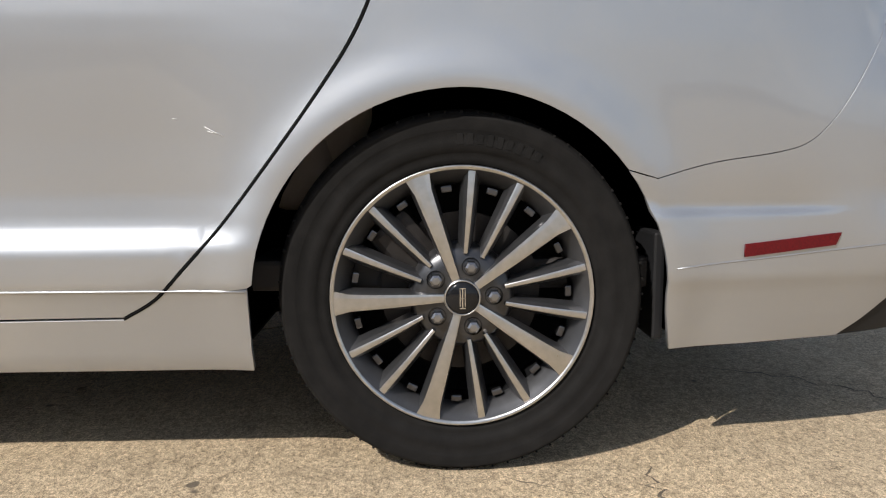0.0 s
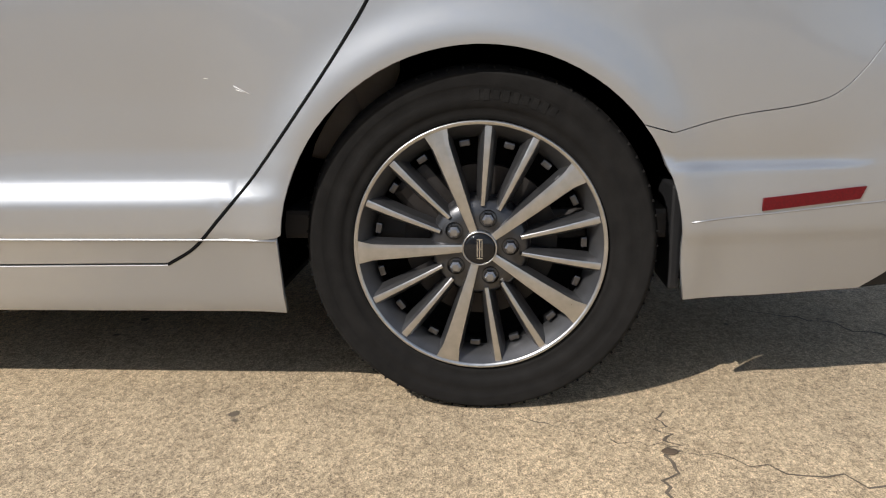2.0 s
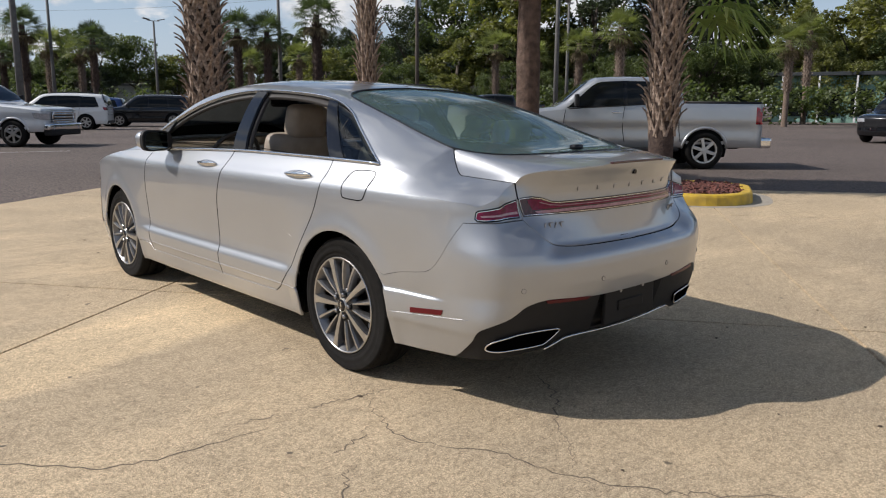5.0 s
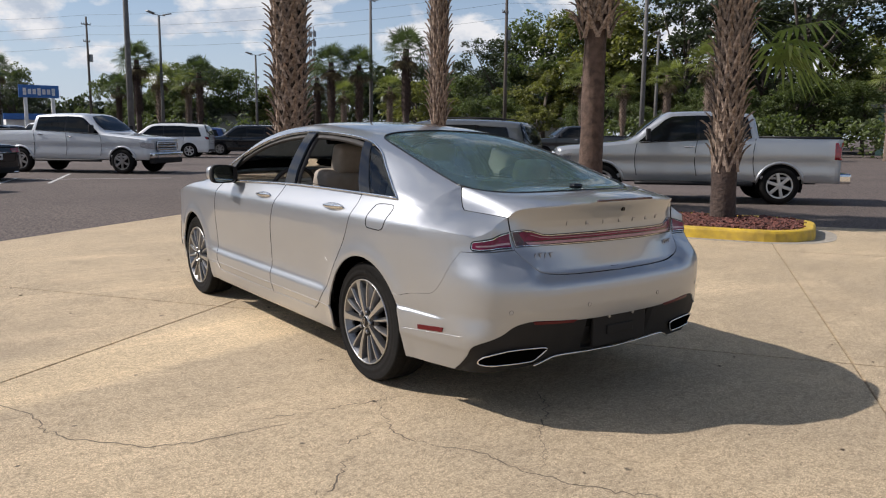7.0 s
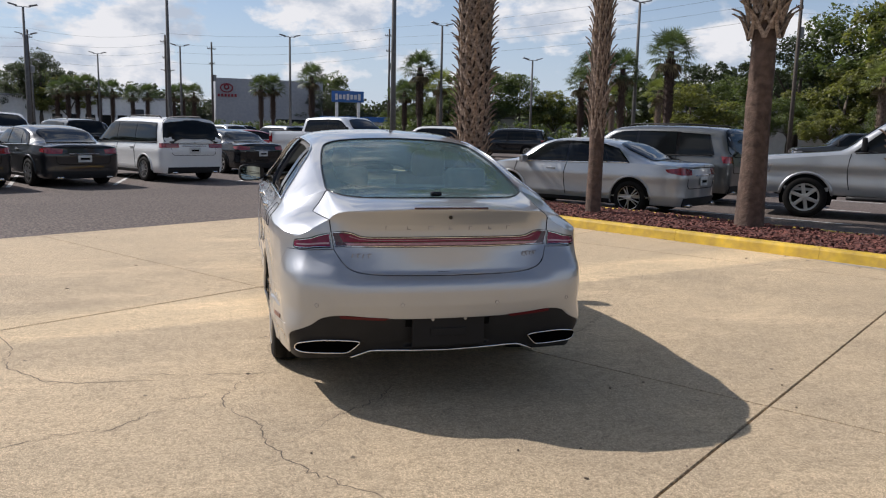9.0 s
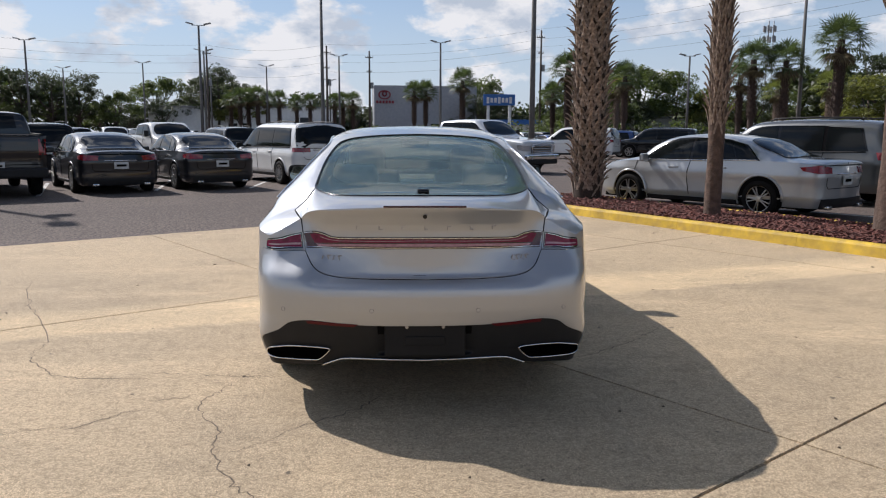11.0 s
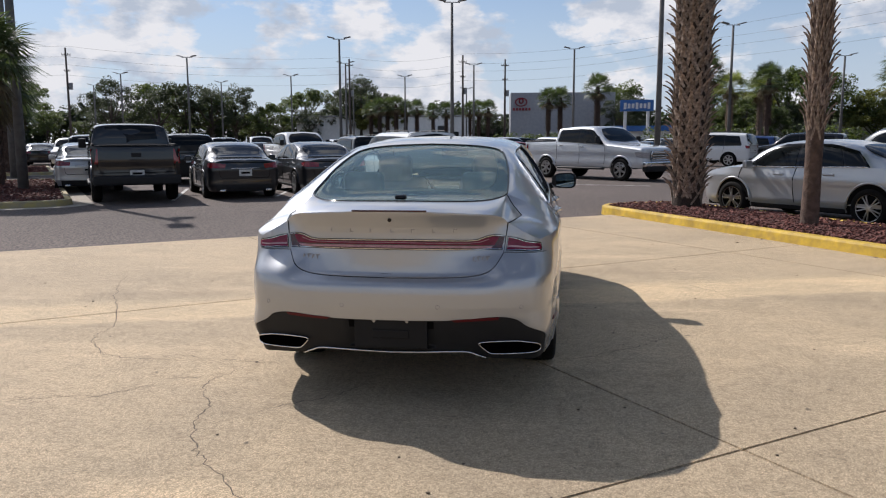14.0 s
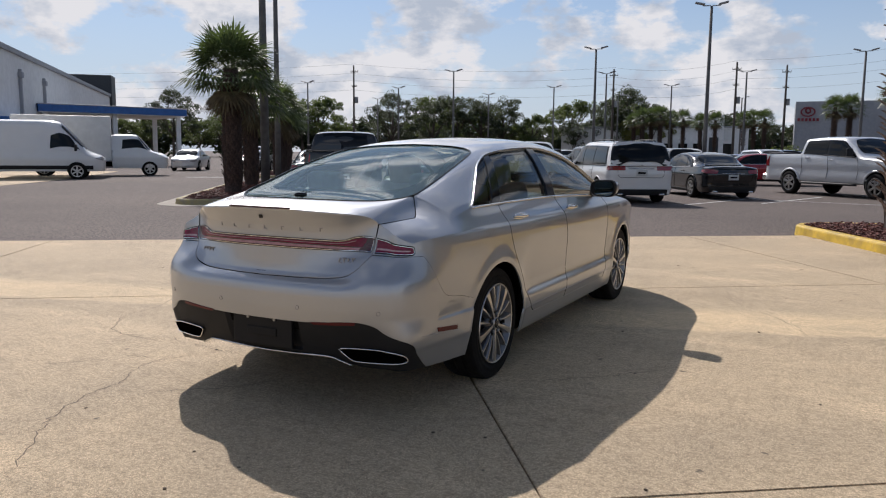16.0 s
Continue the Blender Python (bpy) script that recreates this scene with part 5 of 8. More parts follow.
# dark inner skin behind the panel gaps
for s in (1, -1):
    patch("inner_skin", side_poly([(0.45, 0.30), (2.40, 0.30), (2.40, 0.97), (0.02, 1.0), (0.06, 0.80), (0.30, 0.64)], s), low, DARK, car, 0.10, off=-0.03, depth=0)
    patch("boot_skin", side_poly([(-0.40, 0.40), (-0.40, 0.88), (-0.80, 0.86), (-0.80, 0.40)], s), low, DARK, car, 0.10, off=-0.03, depth=0)
patch("boot_skin", [(-0.75, 0.42), (0.75, 0.42), (0.74, 0.85), (0.56, 0.97), (-0.56, 0.97), (-0.74, 0.85)], low, DARK, car, 0.10, off=-0.025, depth=0)

# wheels
WHEEL_TURN = 20.0


def ridge_spoke(bm, ang_deg, r0, r1, w0, w1, x_face, depth, e0, e1):
    """A radial bar with a narrow outer face and flanks that slope away from it."""
    a = radians(ang_deg)
    u, v = Vector((0, math.sin(a), math.cos(a))), Vector((0, math.cos(a), -math.sin(a)))
    rows = []
    for t in np.linspace(0, 1, 6):
        r, w, e = r0 + (r1 - r0) * t, w0 + (w1 - w0) * t, e0 + (e1 - e0) * t
        xf = x_face + 0.0048 * math.sin(math.pi * t) + 0.004 * (t - 1)
        rows.append([bm.verts.new(u * r + v * q + Vector((xf - d, 0, 0))) for q, d in ((w, 0), (-w, 0), (-w - e * 0.45, depth * 0.3), (-w - e, depth), (w + e, depth), (w + e * 0.45, depth * 0.3))])
    for q0, q1 in zip(rows, rows[1:]):
        for j in range(6):
            bm.faces.new((q0[j], q1[j], q1[(j + 1) % 6], q0[(j + 1) % 6]))
    bm.faces.new(rows[0])
    bm.faces.new(rows[-1][::-1])
    bmesh.ops.recalc_face_normals(bm, faces=bm.faces)


def make_wheel():
    bm = bmesh.new()
    add_lathe(bm, [(0.236, -0.002), (0.232, -0.012), (0.222, -0.018), (0.214, -0.05), (0.206, -0.11), (0.222, -0.20), (0.234, -0.205)], 72)
    w = finish("wheel", bm, RIM_DARK, None, smooth=True)
    bm = bmesh.new()
    prof = [(0.228, -0.222), (0.238, -0.226), (0.262, -0.236), (0.300, -0.238), (0.322, -0.230), (0.332, -0.212), (0.3365, -0.19), (0.3370, -0.155), (0.3325, -0.153), (0.3325, -0.145), (0.3372, -0.143),
            (0.3372, -0.090), (0.3330, -0.088), (0.3330, -0.080), (0.3370, -0.078), (0.3360, -0.045), (0.3315, -0.026), (0.3215, -0.009), (0.3195, -0.010), (0.300, -0.001), (0.2985, -0.0025), (0.280, 0.001),
            (0.262, 0.0), (0.2605, -0.0025), (0.250, -0.001), (0.2415, -0.0035), (0.237, -0.010), (0.228, -0.015)]
    add_lathe(bm, prof, 96)
    part("tyre", bm, RUBBER, w, "black rubber road tyre", smooth=True)
    # sidewall ribs and shoulder sipes
    bm = bmesh.new()
    for i in range(72):
        a = 2 * math.pi * i / 72
        add_box(bm, -0.033, 0, 0.3292, 0.024, 0.0040, 0.0075, 0, rot=None)
        vs = list(bm.verts)[-8:]
        bmesh.ops.rotate(bm, cent=(0, 0, 0), matrix=Matrix.Rotation(a, 3, "X"), verts=vs)
    part("tread_block", bm, RUBBER, w)["kind"] = "stuff"
    # faint raised lettering of the sidewall as short bars
    for k, (a0, n) in enumerate(((-28, 9),)):
        for i in range(n):
            bm = bmesh.new()
            add_box(bm, 0.0008, 0, 0.283, 0.0016, 0.011, 0.020 if i % 3 else 0.016, 0.0004)
            bmesh.ops.rotate(bm, cent=(0, 0, 0), matrix=Matrix.Rotation(radians(a0 + i * 3.6), 3, "X"), verts=bm.verts)
            part("sidewall_mark", bm, RUBBER, w)
    # bright outer ring and the dark slope inside it
    bm = bmesh.new()
    add_lathe(bm, [(0.2385, -0.004), (0.2375, 0.0020), (0.2360, 0.0025), (0.2310, 0.0010), (0.2300, -0.0008)], 96)
    part("rim_lip", bm, RIM_FACE, w, "machined bright rim edge", smooth=True)
    bm = bmesh.new()
    add_lathe(bm, [(0.2300, -0.0008), (0.2225, -0.0120), (0.2090, -0.0300), (0.2040, -0.0450)], 96)
    part("rim_slope", bm, SPOKE_GREY, w, smooth=True)
    for i in range(15):
        wide = i % 3 == 0
        a = -WHEEL_TURN + 24 * i + (0 if wide else 0.4 if i % 3 == 1 else -1.0)
        r0, r1, w0, w1, xf = (0.030, 0.2320, 0.0066, 0.0165, -0.0012) if wide else (0.080, 0.2315, 0.0030, 0.0062, -0.0050)
        bm = bmesh.new()
        ridge_spoke(bm, a, r0, r1, w0, w1, xf, 0.034, *((0.005, 0.008) if wide else (0.0100, 0.0130)))
        sp = part("spoke", bm, SPOKE_GREY, w)
        bm = bmesh.new()
        a2 = radians(a)
        u, v = Vector((0, math.sin(a2), math.cos(a2))), Vector((0, math.cos(a2), -math.sin(a2)))
        rows = []
        for t in np.linspace(0, 1, 8):
            r, ww = r0 + (r1 - r0) * t, w0 + (w1 - w0) * t + 0.0003
            if wide:
                ww += 0.006 * max(0, t - 0.85) / 0.15
            x = xf + 0.0048 * math.sin(math.pi * t) + 0.004 * (t - 1)
            rows.append([bm.verts.new(u * r + v * q + Vector((x + h, 0, 0))) for q, h in ((ww, -0.002), (ww, 0.0006), (ww * 0.55, 0.0013), (-ww * 0.55, 0.0013), (-ww, 0.0006), (-ww, -0.002))])
        for q0, q1 in zip(rows, rows[1:]):
            for k in range(6):
                bm.faces.new((q0[k], q1[k], q1[(k + 1) % 6], q0[(k + 1) % 6]))
        bm.faces.new(rows[0])
        bm.faces.new(rows[-1][::-1])
        bmesh.ops.recalc_face_normals(bm, faces=bm.faces)
        part("spoke_face", bm, RIM_FACE, sp, "bright machined spoke face")
        # cast rib at the outer end of each window
        bm = bmesh.new()
        add_box(bm, -0.034, 0, 0.196, 0.014, 0.020, 0.012, 0.003)
        bmesh.ops.rotate(bm, cent=(0, 0, 0), matrix=Matrix.Rotation(radians(-(a + 12)), 3, "X"), verts=bm.verts)
        part("cast_rib", bm, RIM_GREY, w)
    bm = bmesh.new()
    add_lathe(bm, [(0.0300, 0.0), (0.0304, 0.0010), (0.0325, 0.0006), (0.0340, -0.006), (0.0345, -0.012)], 40)
    part("hub_ring", bm, RIM_FACE, w, "bright machined hub ring", smooth=True)
    # hub, nuts, cap
    bm = bmesh.new()
    add_lathe(bm, [(0.0001, -0.010), (0.060, -0.010), (0.085, -0.014), (0.096, -0.030), (0.098, -0.06)], 48)
    part("hub", bm, RIM_HUB, w, smooth=True)
    for i in range(5):
        a = radians(-WHEEL_TURN + 36 + 72 * i)
        c = (-0.004, 0.0575 * math.sin(a), 0.0575 * math.cos(a))
        bm = bmesh.new()
        add_lathe(bm, [(0.0165, -0.008), (0.0165, -0.004), (0.0155, -0.0045)], 20, c)
        part("nut_seat", bm, DARK, w)
        bm = bmesh.new()
        add_lathe(bm, [(0.0001, 0.012), (0.007, 0.0115), (0.0112, 0.008), (0.0125, -0.002), (0.013, -0.012)], 6, c)
        part("lug_nut", bm, NUT, w, "chrome wheel nut")
    bm = bmesh.new()
    add_lathe(bm, [(0.0001, 0.0045), (0.024, 0.004), (0.0295, 0.001), (0.031, -0.006)], 32)
    cap = part("centre_cap", bm, GLOSS_BLACK, w, "black centre cap", smooth=True)
    bm = bmesh.new()
    for dy, dz, sy, sz in ((0, 0.0, 0.0016, 0.036), (0, 0.018, 0.011, 0.0018), (0, -0.018, 0.011, 0.0018), (0.0045, 0, 0.0014, 0.030), (-0.0045, 0, 0.0014, 0.030), (0, 0, 0.011, 0.0016)):
        add_box(bm, 0.005, dy, dz, 0.001, sy, sz, 0)
    part("cap_emblem", bm, CHROME, cap)
    # brake disc and backing
    bm = bmesh.new()
    add_lathe(bm, [(0.05, -0.075), (0.150, -0.075), (0.150, -0.10), (0.05, -0.10)], 40)
    part("brake_disc", bm, BRAKE, w)
    bm = bmesh.new()
    add_box(bm, -0.085, -0.10, 0.085, 0.07, 0.09, 0.12, 0.015, rot=Matrix.Rotation(radians(40), 4, "X"))
    part("brake_caliper", bm, BRAKE, w)
    bm = bmesh.new()
    add_lathe(bm, [(0.0001, -0.115), (0.21, -0.115)], 32)
    part("wheel_backing", bm, DARK, w)
    return w


wheel = make_wheel()
spots = [(-1, 0.0, 8), (-1, 2.85, 31), (1, 0.0, 12), (1, 2.85, 50)]
for i, (s, y, turn) in enumerate(spots):
    m = Matrix.Translation((s * (0.897 if y < 1 else 0.876), y, 0.333)) @ (Matrix.Rotation(math.pi, 4, "Z") if s < 0 else Matrix.Identity(4))
    m = m @ Matrix.Rotation(radians(0 if i == 0 else turn), 4, "X")
    if i == 0:
        wheel.matrix_basis = m
        wheel.parent = car
    else:
        c = copy_thing(wheel, m)
        c.parent = car

# cabin
bm = bmesh.new()
add_box(bm, 0, 1.2, 0.36, 1.60, 3.3, 0.06, 0.01)
part("cabin_floor", bm, TRIM_DARK, car)


def cushion(bm, c, s, bev, rot=None):
    add_box(bm, *c, *s, bev, rot, 4)


def seat(x, y, name):
    bm = bmesh.new()
    cushion(bm, (x, y, 0.55), (0.52, 0.50, 0.18), 0.07)
    st = part(name, bm, LEATHER, car, "tan leather front seat", smooth=True)
    bm = bmesh.new()
    tilt = Matrix.Rotation(radians(-16), 4, "X")
    cushion(bm, (x, y - 0.29, 0.835), (0.50, 0.17, 0.60), 0.078, tilt.inverted())
    part("seat_back", bm, LEATHER, st, smooth=True)
    bm = bmesh.new()
    cushion(bm, (x, y - 0.395, 1.195), (0.265, 0.125, 0.205), 0.06, tilt.inverted())
    part("headrest", bm, LEATHER, st, smooth=True)
    bm = bmesh.new()
    cushion(bm, (x, y - 0.372, 0.76), (0.40, 0.06, 0.44), 0.02, tilt.inverted())
    part("seat_back_shell", bm, TRIM_DARK, st)


seat(-0.38, 1.45, "front_seat")
seat(0.38, 1.45, "front_seat")
bm = bmesh.new()
cushion(bm, (0, 0.50, 0.56), (1.34, 0.52, 0.18), 0.06)
rb = part("rear_bench", bm, LEATHER, car, "tan leather rear bench", smooth=True)
bm = bmesh.new()
cushion(bm, (0, 0.19, 0.82), (1.32, 0.16, 0.56), 0.06, Matrix.Rotation(radians(22), 4, "X"))
part("bench_back", bm, LEATHER, rb, smooth=True)
for x in (-0.40, 0.40):
    bm = bmesh.new()
    cushion(bm, (x, 0.06, 1.135), (0.27, 0.10, 0.15), 0.045, Matrix.Rotation(radians(18), 4, "X"))
    part("bench_headrest", bm, LEATHER, rb, smooth=True)
bm = bmesh.new()
add_box(bm, 0, -0.22, 1.02, 1.18, 0.74, 0.03, 0.01)
part("parcel_shelf", bm, HEADLINER, car)
bm = bmesh.new()
add_box(bm, 0, 2.32, 0.86, 1.46, 0.55, 0.20, 0.06)
add_box(bm, 0, 2.55, 0.93, 1.42, 0.4, 0.08, 0.03)
add_box(bm, 0, 1.75, 0.60, 0.22, 0.9, 0.30, 0.04)
part("dashboard", bm, TRIM_DARK, car, smooth=False)
st_pts = [(-0.38 + 0.185 * math.cos(a), 1.98 - 0.075 * math.sin(a), 0.93 + 0.17 * math.sin(a)) for a in np.linspace(0, 2 * math.pi, 28, endpoint=False)]
sw = tube("steering_wheel", st_pts, 0.016, TRIM_DARK, car, 8, closed=True)
bm = bmesh.new()
add_box(bm, -0.38, 2.0, 0.93, 0.33, 0.04, 0.07, 0.02)
part("steering_hub", bm, TRIM_DARK, sw)
patch("headliner", [(0.30 * a, b) for a, b in ((1, 0.50), (1, 1.80), (-1, 1.80), (-1, 0.50))], up, HEADLINER, car, 0.1, off=-0.03, depth=0)
bm = bmesh.new()
add_box(bm, 0, 1.90, 1.315, 0.24, 0.03, 0.07, 0.02)
part("rear_view_mirror", bm, GLOSS_BLACK, car)
for s in (1, -1):
    patch("door_lining", side_poly([(0.52, 0.45), (2.25, 0.45), (2.30, 0.985), (0.06, 1.02), (0.08, 0.84), (0.34, 0.70)], s), low, TRIM_DARK, car, 0.12, off=-0.06, depth=0.02)

# ---------------------------------------------------------------- the parked vehicles round about


BOX_C = spline([(1.0, 0), (0.985, 0.2), (0.962, 0.4), (0.935, 0.6), (0.90, 0.78), (0.855, 0.89), (0.74, 0.955), (0.45, 0.99), (0, 1)], 10)
BOX_F, BOX_H = [np.interp(K, np.linspace(0, 1, len(BOX_C)), BOX_C[:, i]) for i in (0, 1)]
HOOD_C = spline([(1.0, 0), (0.985, 0.45), (0.95, 0.78), (0.87, 0.93), (0.6, 0.985), (0.3, 0.997), (0, 1)], 10)
HOOD_F, HOOD_H = [np.interp(K, np.linspace(0, 1, len(HOOD_C)), HOOD_C[:, i]) for i in (0, 1)]
# section of the body side: height over the sill, inset
CAR_SIDE = [(0.04, 0.045), (0.09, 0.036), (0.12, 0.016), (0.28, 0.020), (0.46, 0.014), (0.535, 0.0), (0.56, 0.006), (0.66, 0.032), (0.80, 0.062)]
TRUCK_SIDE = [(0.04, 0.030), (0.10, 0.012), (0.22, 0.008), (0.33, 0.016), (0.46, 0.014), (0.52, 0.0), (0.60, 0.002), (0.84, 0.018), (0.92, 0.045)]


class Shape:
    """A vehicle's skin: lower body round the plan, upper body from belt to belt. y runs forward."""

    def __init__(self, length, width, zc, zb, rear_r=0.25, front_r=0.45, z0=0.28, boxy=0.0, prof=None):
        L, W = length / 2, width / 2
        self.L, self.W, self.z0 = L, W, z0
        pts = [(0, -L), (W - rear_r * 1.3, -L + 0.03), (W - rear_r * 0.35, -L + rear_r * 0.35), (W - 0.02, -L + rear_r * 1.4), (W, -0.3 * L), (W, 0.3 * L), (W - 0.03, L - front_r * 1.5),
               (W - front_r * 0.35, L - front_r * 0.45), (W - front_r * 1.2, L - 0.05), (0, L)]
        self.plan = spline(pts, 10)
        self.len = np.concatenate([[0], np.cumsum(np.linalg.norm(np.diff(self.plan, axis=0), axis=1))])
        t = np.gradient(self.plan, self.len, axis=0)
        n = np.stack([t[:, 1], -t[:, 0]], 1)
        self.n = n / (np.linalg.norm(n, axis=1)[:, None] + 1e-9)
        self.zc, self.zb = spline(zc, 8), spline(zb, 8)
        self.boxy = boxy
        self.prof = soft_table([(0, 0.14), (z0, prof[0][1] + 0.02)] + [(z0 + a, b) for a, b in prof] + [(2.2, prof[-1][1] + 0.02)], 0, 2.2, 0.007) if prof else soft_table([(0, 0.14), (z0, 0.075), (z0 + 0.12, 0.03), (z0 + 0.25, 0.012), (z0 + 0.40, 0.012), (z0 + 0.52, 0.0), (z0 + 0.62, 0.003), (z0 + 0.75, 0.03), (z0 + 0.95, 0.06), (2.2, 0.10)], 0, 2.2, 0.02)
        yy = self.plan[:, 1]
        self.ysort = np.argsort(yy)

    def y2p(self, y):
        return float(np.interp(y, self.plan[:, 1], self.len))

    def x2p(self, x):
        i = int(np.argmax(self.plan[:, 0]))
        return float(np.sign(x) * np.interp(abs(x), self.plan[:i, 0], self.len[:i]))

    def xf2p(self, x):
        i = int(np.argmax(self.plan[:, 0]))
        return float(np.interp(-abs(x), -self.plan[i:, 0], self.len[i:]))

    def low(self, p, z):
        p, z = np.asarray(p, float), np.asarray(z, float)
        a = np.abs(p)
        x, y = np.interp(a, self.len, self.plan[:, 0]), np.interp(a, self.len, self.plan[:, 1])
        nx, ny = np.interp(a, self.len, self.n[:, 0]), np.interp(a, self.len, self.n[:, 1])
        d = np.interp(z, *self.prof)
        return np.stack([-np.sign(p) * (x - nx * d), y - ny * d, z], -1)

    def belt(self, y):
        zb = np.interp(y, self.zb[:, 0], self.zb[:, 1])
        q = self.low(np.interp(y, self.plan[:, 1], self.len), zb)
        return np.abs(q[..., 0]), zb

    def up(self, k, y):
        k, y = np.asarray(k, float), np.asarray(y, float)
        xb, zb = self.belt(y)
        zc = np.maximum(np.interp(y, self.zc[:, 0], self.zc[:, 1]), zb + 0.002)
        w = smooth01((zc - zb - 0.08) / 0.25)
        kk = 1 - np.abs(k)
        b = self.boxy
        f = w * ((1 - b) * np.interp(kk, K, G_F) ** 0.8 + b * np.interp(kk, K, BOX_F)) + (1 - w) * ((1 - b) * np.interp(kk, K, D_F) + b * np.interp(kk, K, HOOD_F))
        h = w * ((1 - b) * np.interp(kk, K, G_H) + b * np.interp(kk, K, BOX_H)) + (1 - w) * ((1 - b) * np.interp(kk, K, D_H) + b * np.interp(kk, K, HOOD_H))
        return np.stack([np.sign(k) * xb * f, y, zb + (zc - zb) * h], -1)

    def kz(self, y, z):
        q = self.up(KS, np.full(200, y))
        return float(np.interp(-z, -q[:, 2], KS))

    def kx(self, y, x):
        q = self.up(KS, np.full(200, y))
        return float(np.sign(x) * np.interp(abs(x), q[:, 0], KS))

    def body(self, name, material, parent):
        vs, fs = [], []
        ps = np.linspace(0, self.len[-1], 40)
        ps = np.concatenate([-ps[::-1][:-1], ps])
        hs = np.concatenate([[0.0], np.linspace(0.02, 1, 13)])
        rows = []
        for h in hs:
            ya = np.interp(np.abs(ps), self.len, self.plan[:, 1])
            zt = np.interp(ya, self.zb[:, 0], self.zb[:, 1])
            z = self.z0 + (zt - self.z0) * h
            q = self.low(np.where(ps == 0, 1e-6, ps), z)
            rows.append(list(range(len(vs), len(vs) + len(ps))))
            vs += list(q)
        n = len(ps)
        for a, b in zip(rows, rows[1:]):
            fs += [(a[i], a[i + 1], b[i + 1], b[i]) for i in range(n - 1)]
        fs.append(tuple(rows[0][::-1]))
        ks = np.concatenate([np.linspace(-1, -0.1, 16), [0], np.linspace(0.1, 1, 16)])
        ys = np.unique(np.round(np.concatenate([self.zc[:, 0], [-self.L + 0.001, -self.L + 0.03], np.linspace(-self.L + 0.07, self.L - 0.07, 56), [self.L - 0.03, self.L - 0.001]]), 3))
        ys = ys[(ys > -self.L) & (ys < self.L)]
        rows = []
        for y in ys:
            q = self.up(ks, np.full(len(ks), y))
            rows.append(list(range(len(vs), len(vs) + len(ks))))
            vs += list(q)
        for a, b in zip(rows, rows[1:]):
            fs += [(a[i], a[i + 1], b[i + 1], b[i]) for i in range(len(ks) - 1)]
        return pydata(name, vs, fs, material, parent, smooth=True)


PLATE = mat("licence_plate", (0.6, 0.6, 0.58), 0.5)
WHITE_LENS = mat("clear_lamp", (0.55, 0.56, 0.58), 0.12, 0.3, (0.3, 0.3, 0.32), 30, coat=1.0)
TAIL_RED = mat("tail_lamp_red", (0.30, 0.008, 0.012), 0.15, 0, (0.16, 0.004, 0.008), 20, coat=1.0)
GRILLE = mat("dark_grille", (0.02, 0.02, 0.022), 0.35, 0.3)


def bg_wheel(r, w, bright, spokes, name="wheel"):
    bm = bmesh.new()
    add_lathe(bm, [(r * 0.62, -w), (r * 0.9, -w), (r, -w * 0.8), (r, -w * 0.2), (r * 0.93, 0), (r * 0.70, 0.004), (r * 0.66, -0.01), (r * 0.62, -0.06)], 28)
    tyre = finish(name, bm, RUBBER, None, smooth=True)
    bm = bmesh.new()
    split = spokes == 11
    add_lathe(bm, [(r * 0.68, -0.008), (r * 0.67, 0.002), (r * (0.655 if split else 0.60), 0.0), (r * (0.65 if split else 0.58), -0.04)], 28)
    for i in range(10 if split else spokes):
        a = 2 * math.pi * i / spokes if not split else 2 * math.pi * (i // 2) / 5 + (0.16 if i % 2 else -0.16)
        n0 = len(bm.verts)
        add_box(bm, -0.012, 0, r * 0.33, 0.03, r * (0.17 if spokes < 8 else 0.055 if split else 0.085), r * 0.62, 0.006)
        bm.verts.ensure_lookup_table()
        bmesh.ops.rotate(bm, cent=(0, 0, 0), matrix=Matrix.Rotation(a, 3, "X"), verts=bm.verts[n0:])
    add_lathe(bm, [(0.0001, 0.008), (r * 0.14, 0.006), (r * 0.18, -0.02)], 16)
    part("rim", bm, bright, tyre)
    bm = bmesh.new()
    add_lathe(bm, [(0.0001, -0.06), (r * 0.62, -0.06)], 20)
    part("wheel_backing", bm, DARK, tyre)
    return tyre


WHEELS = {}


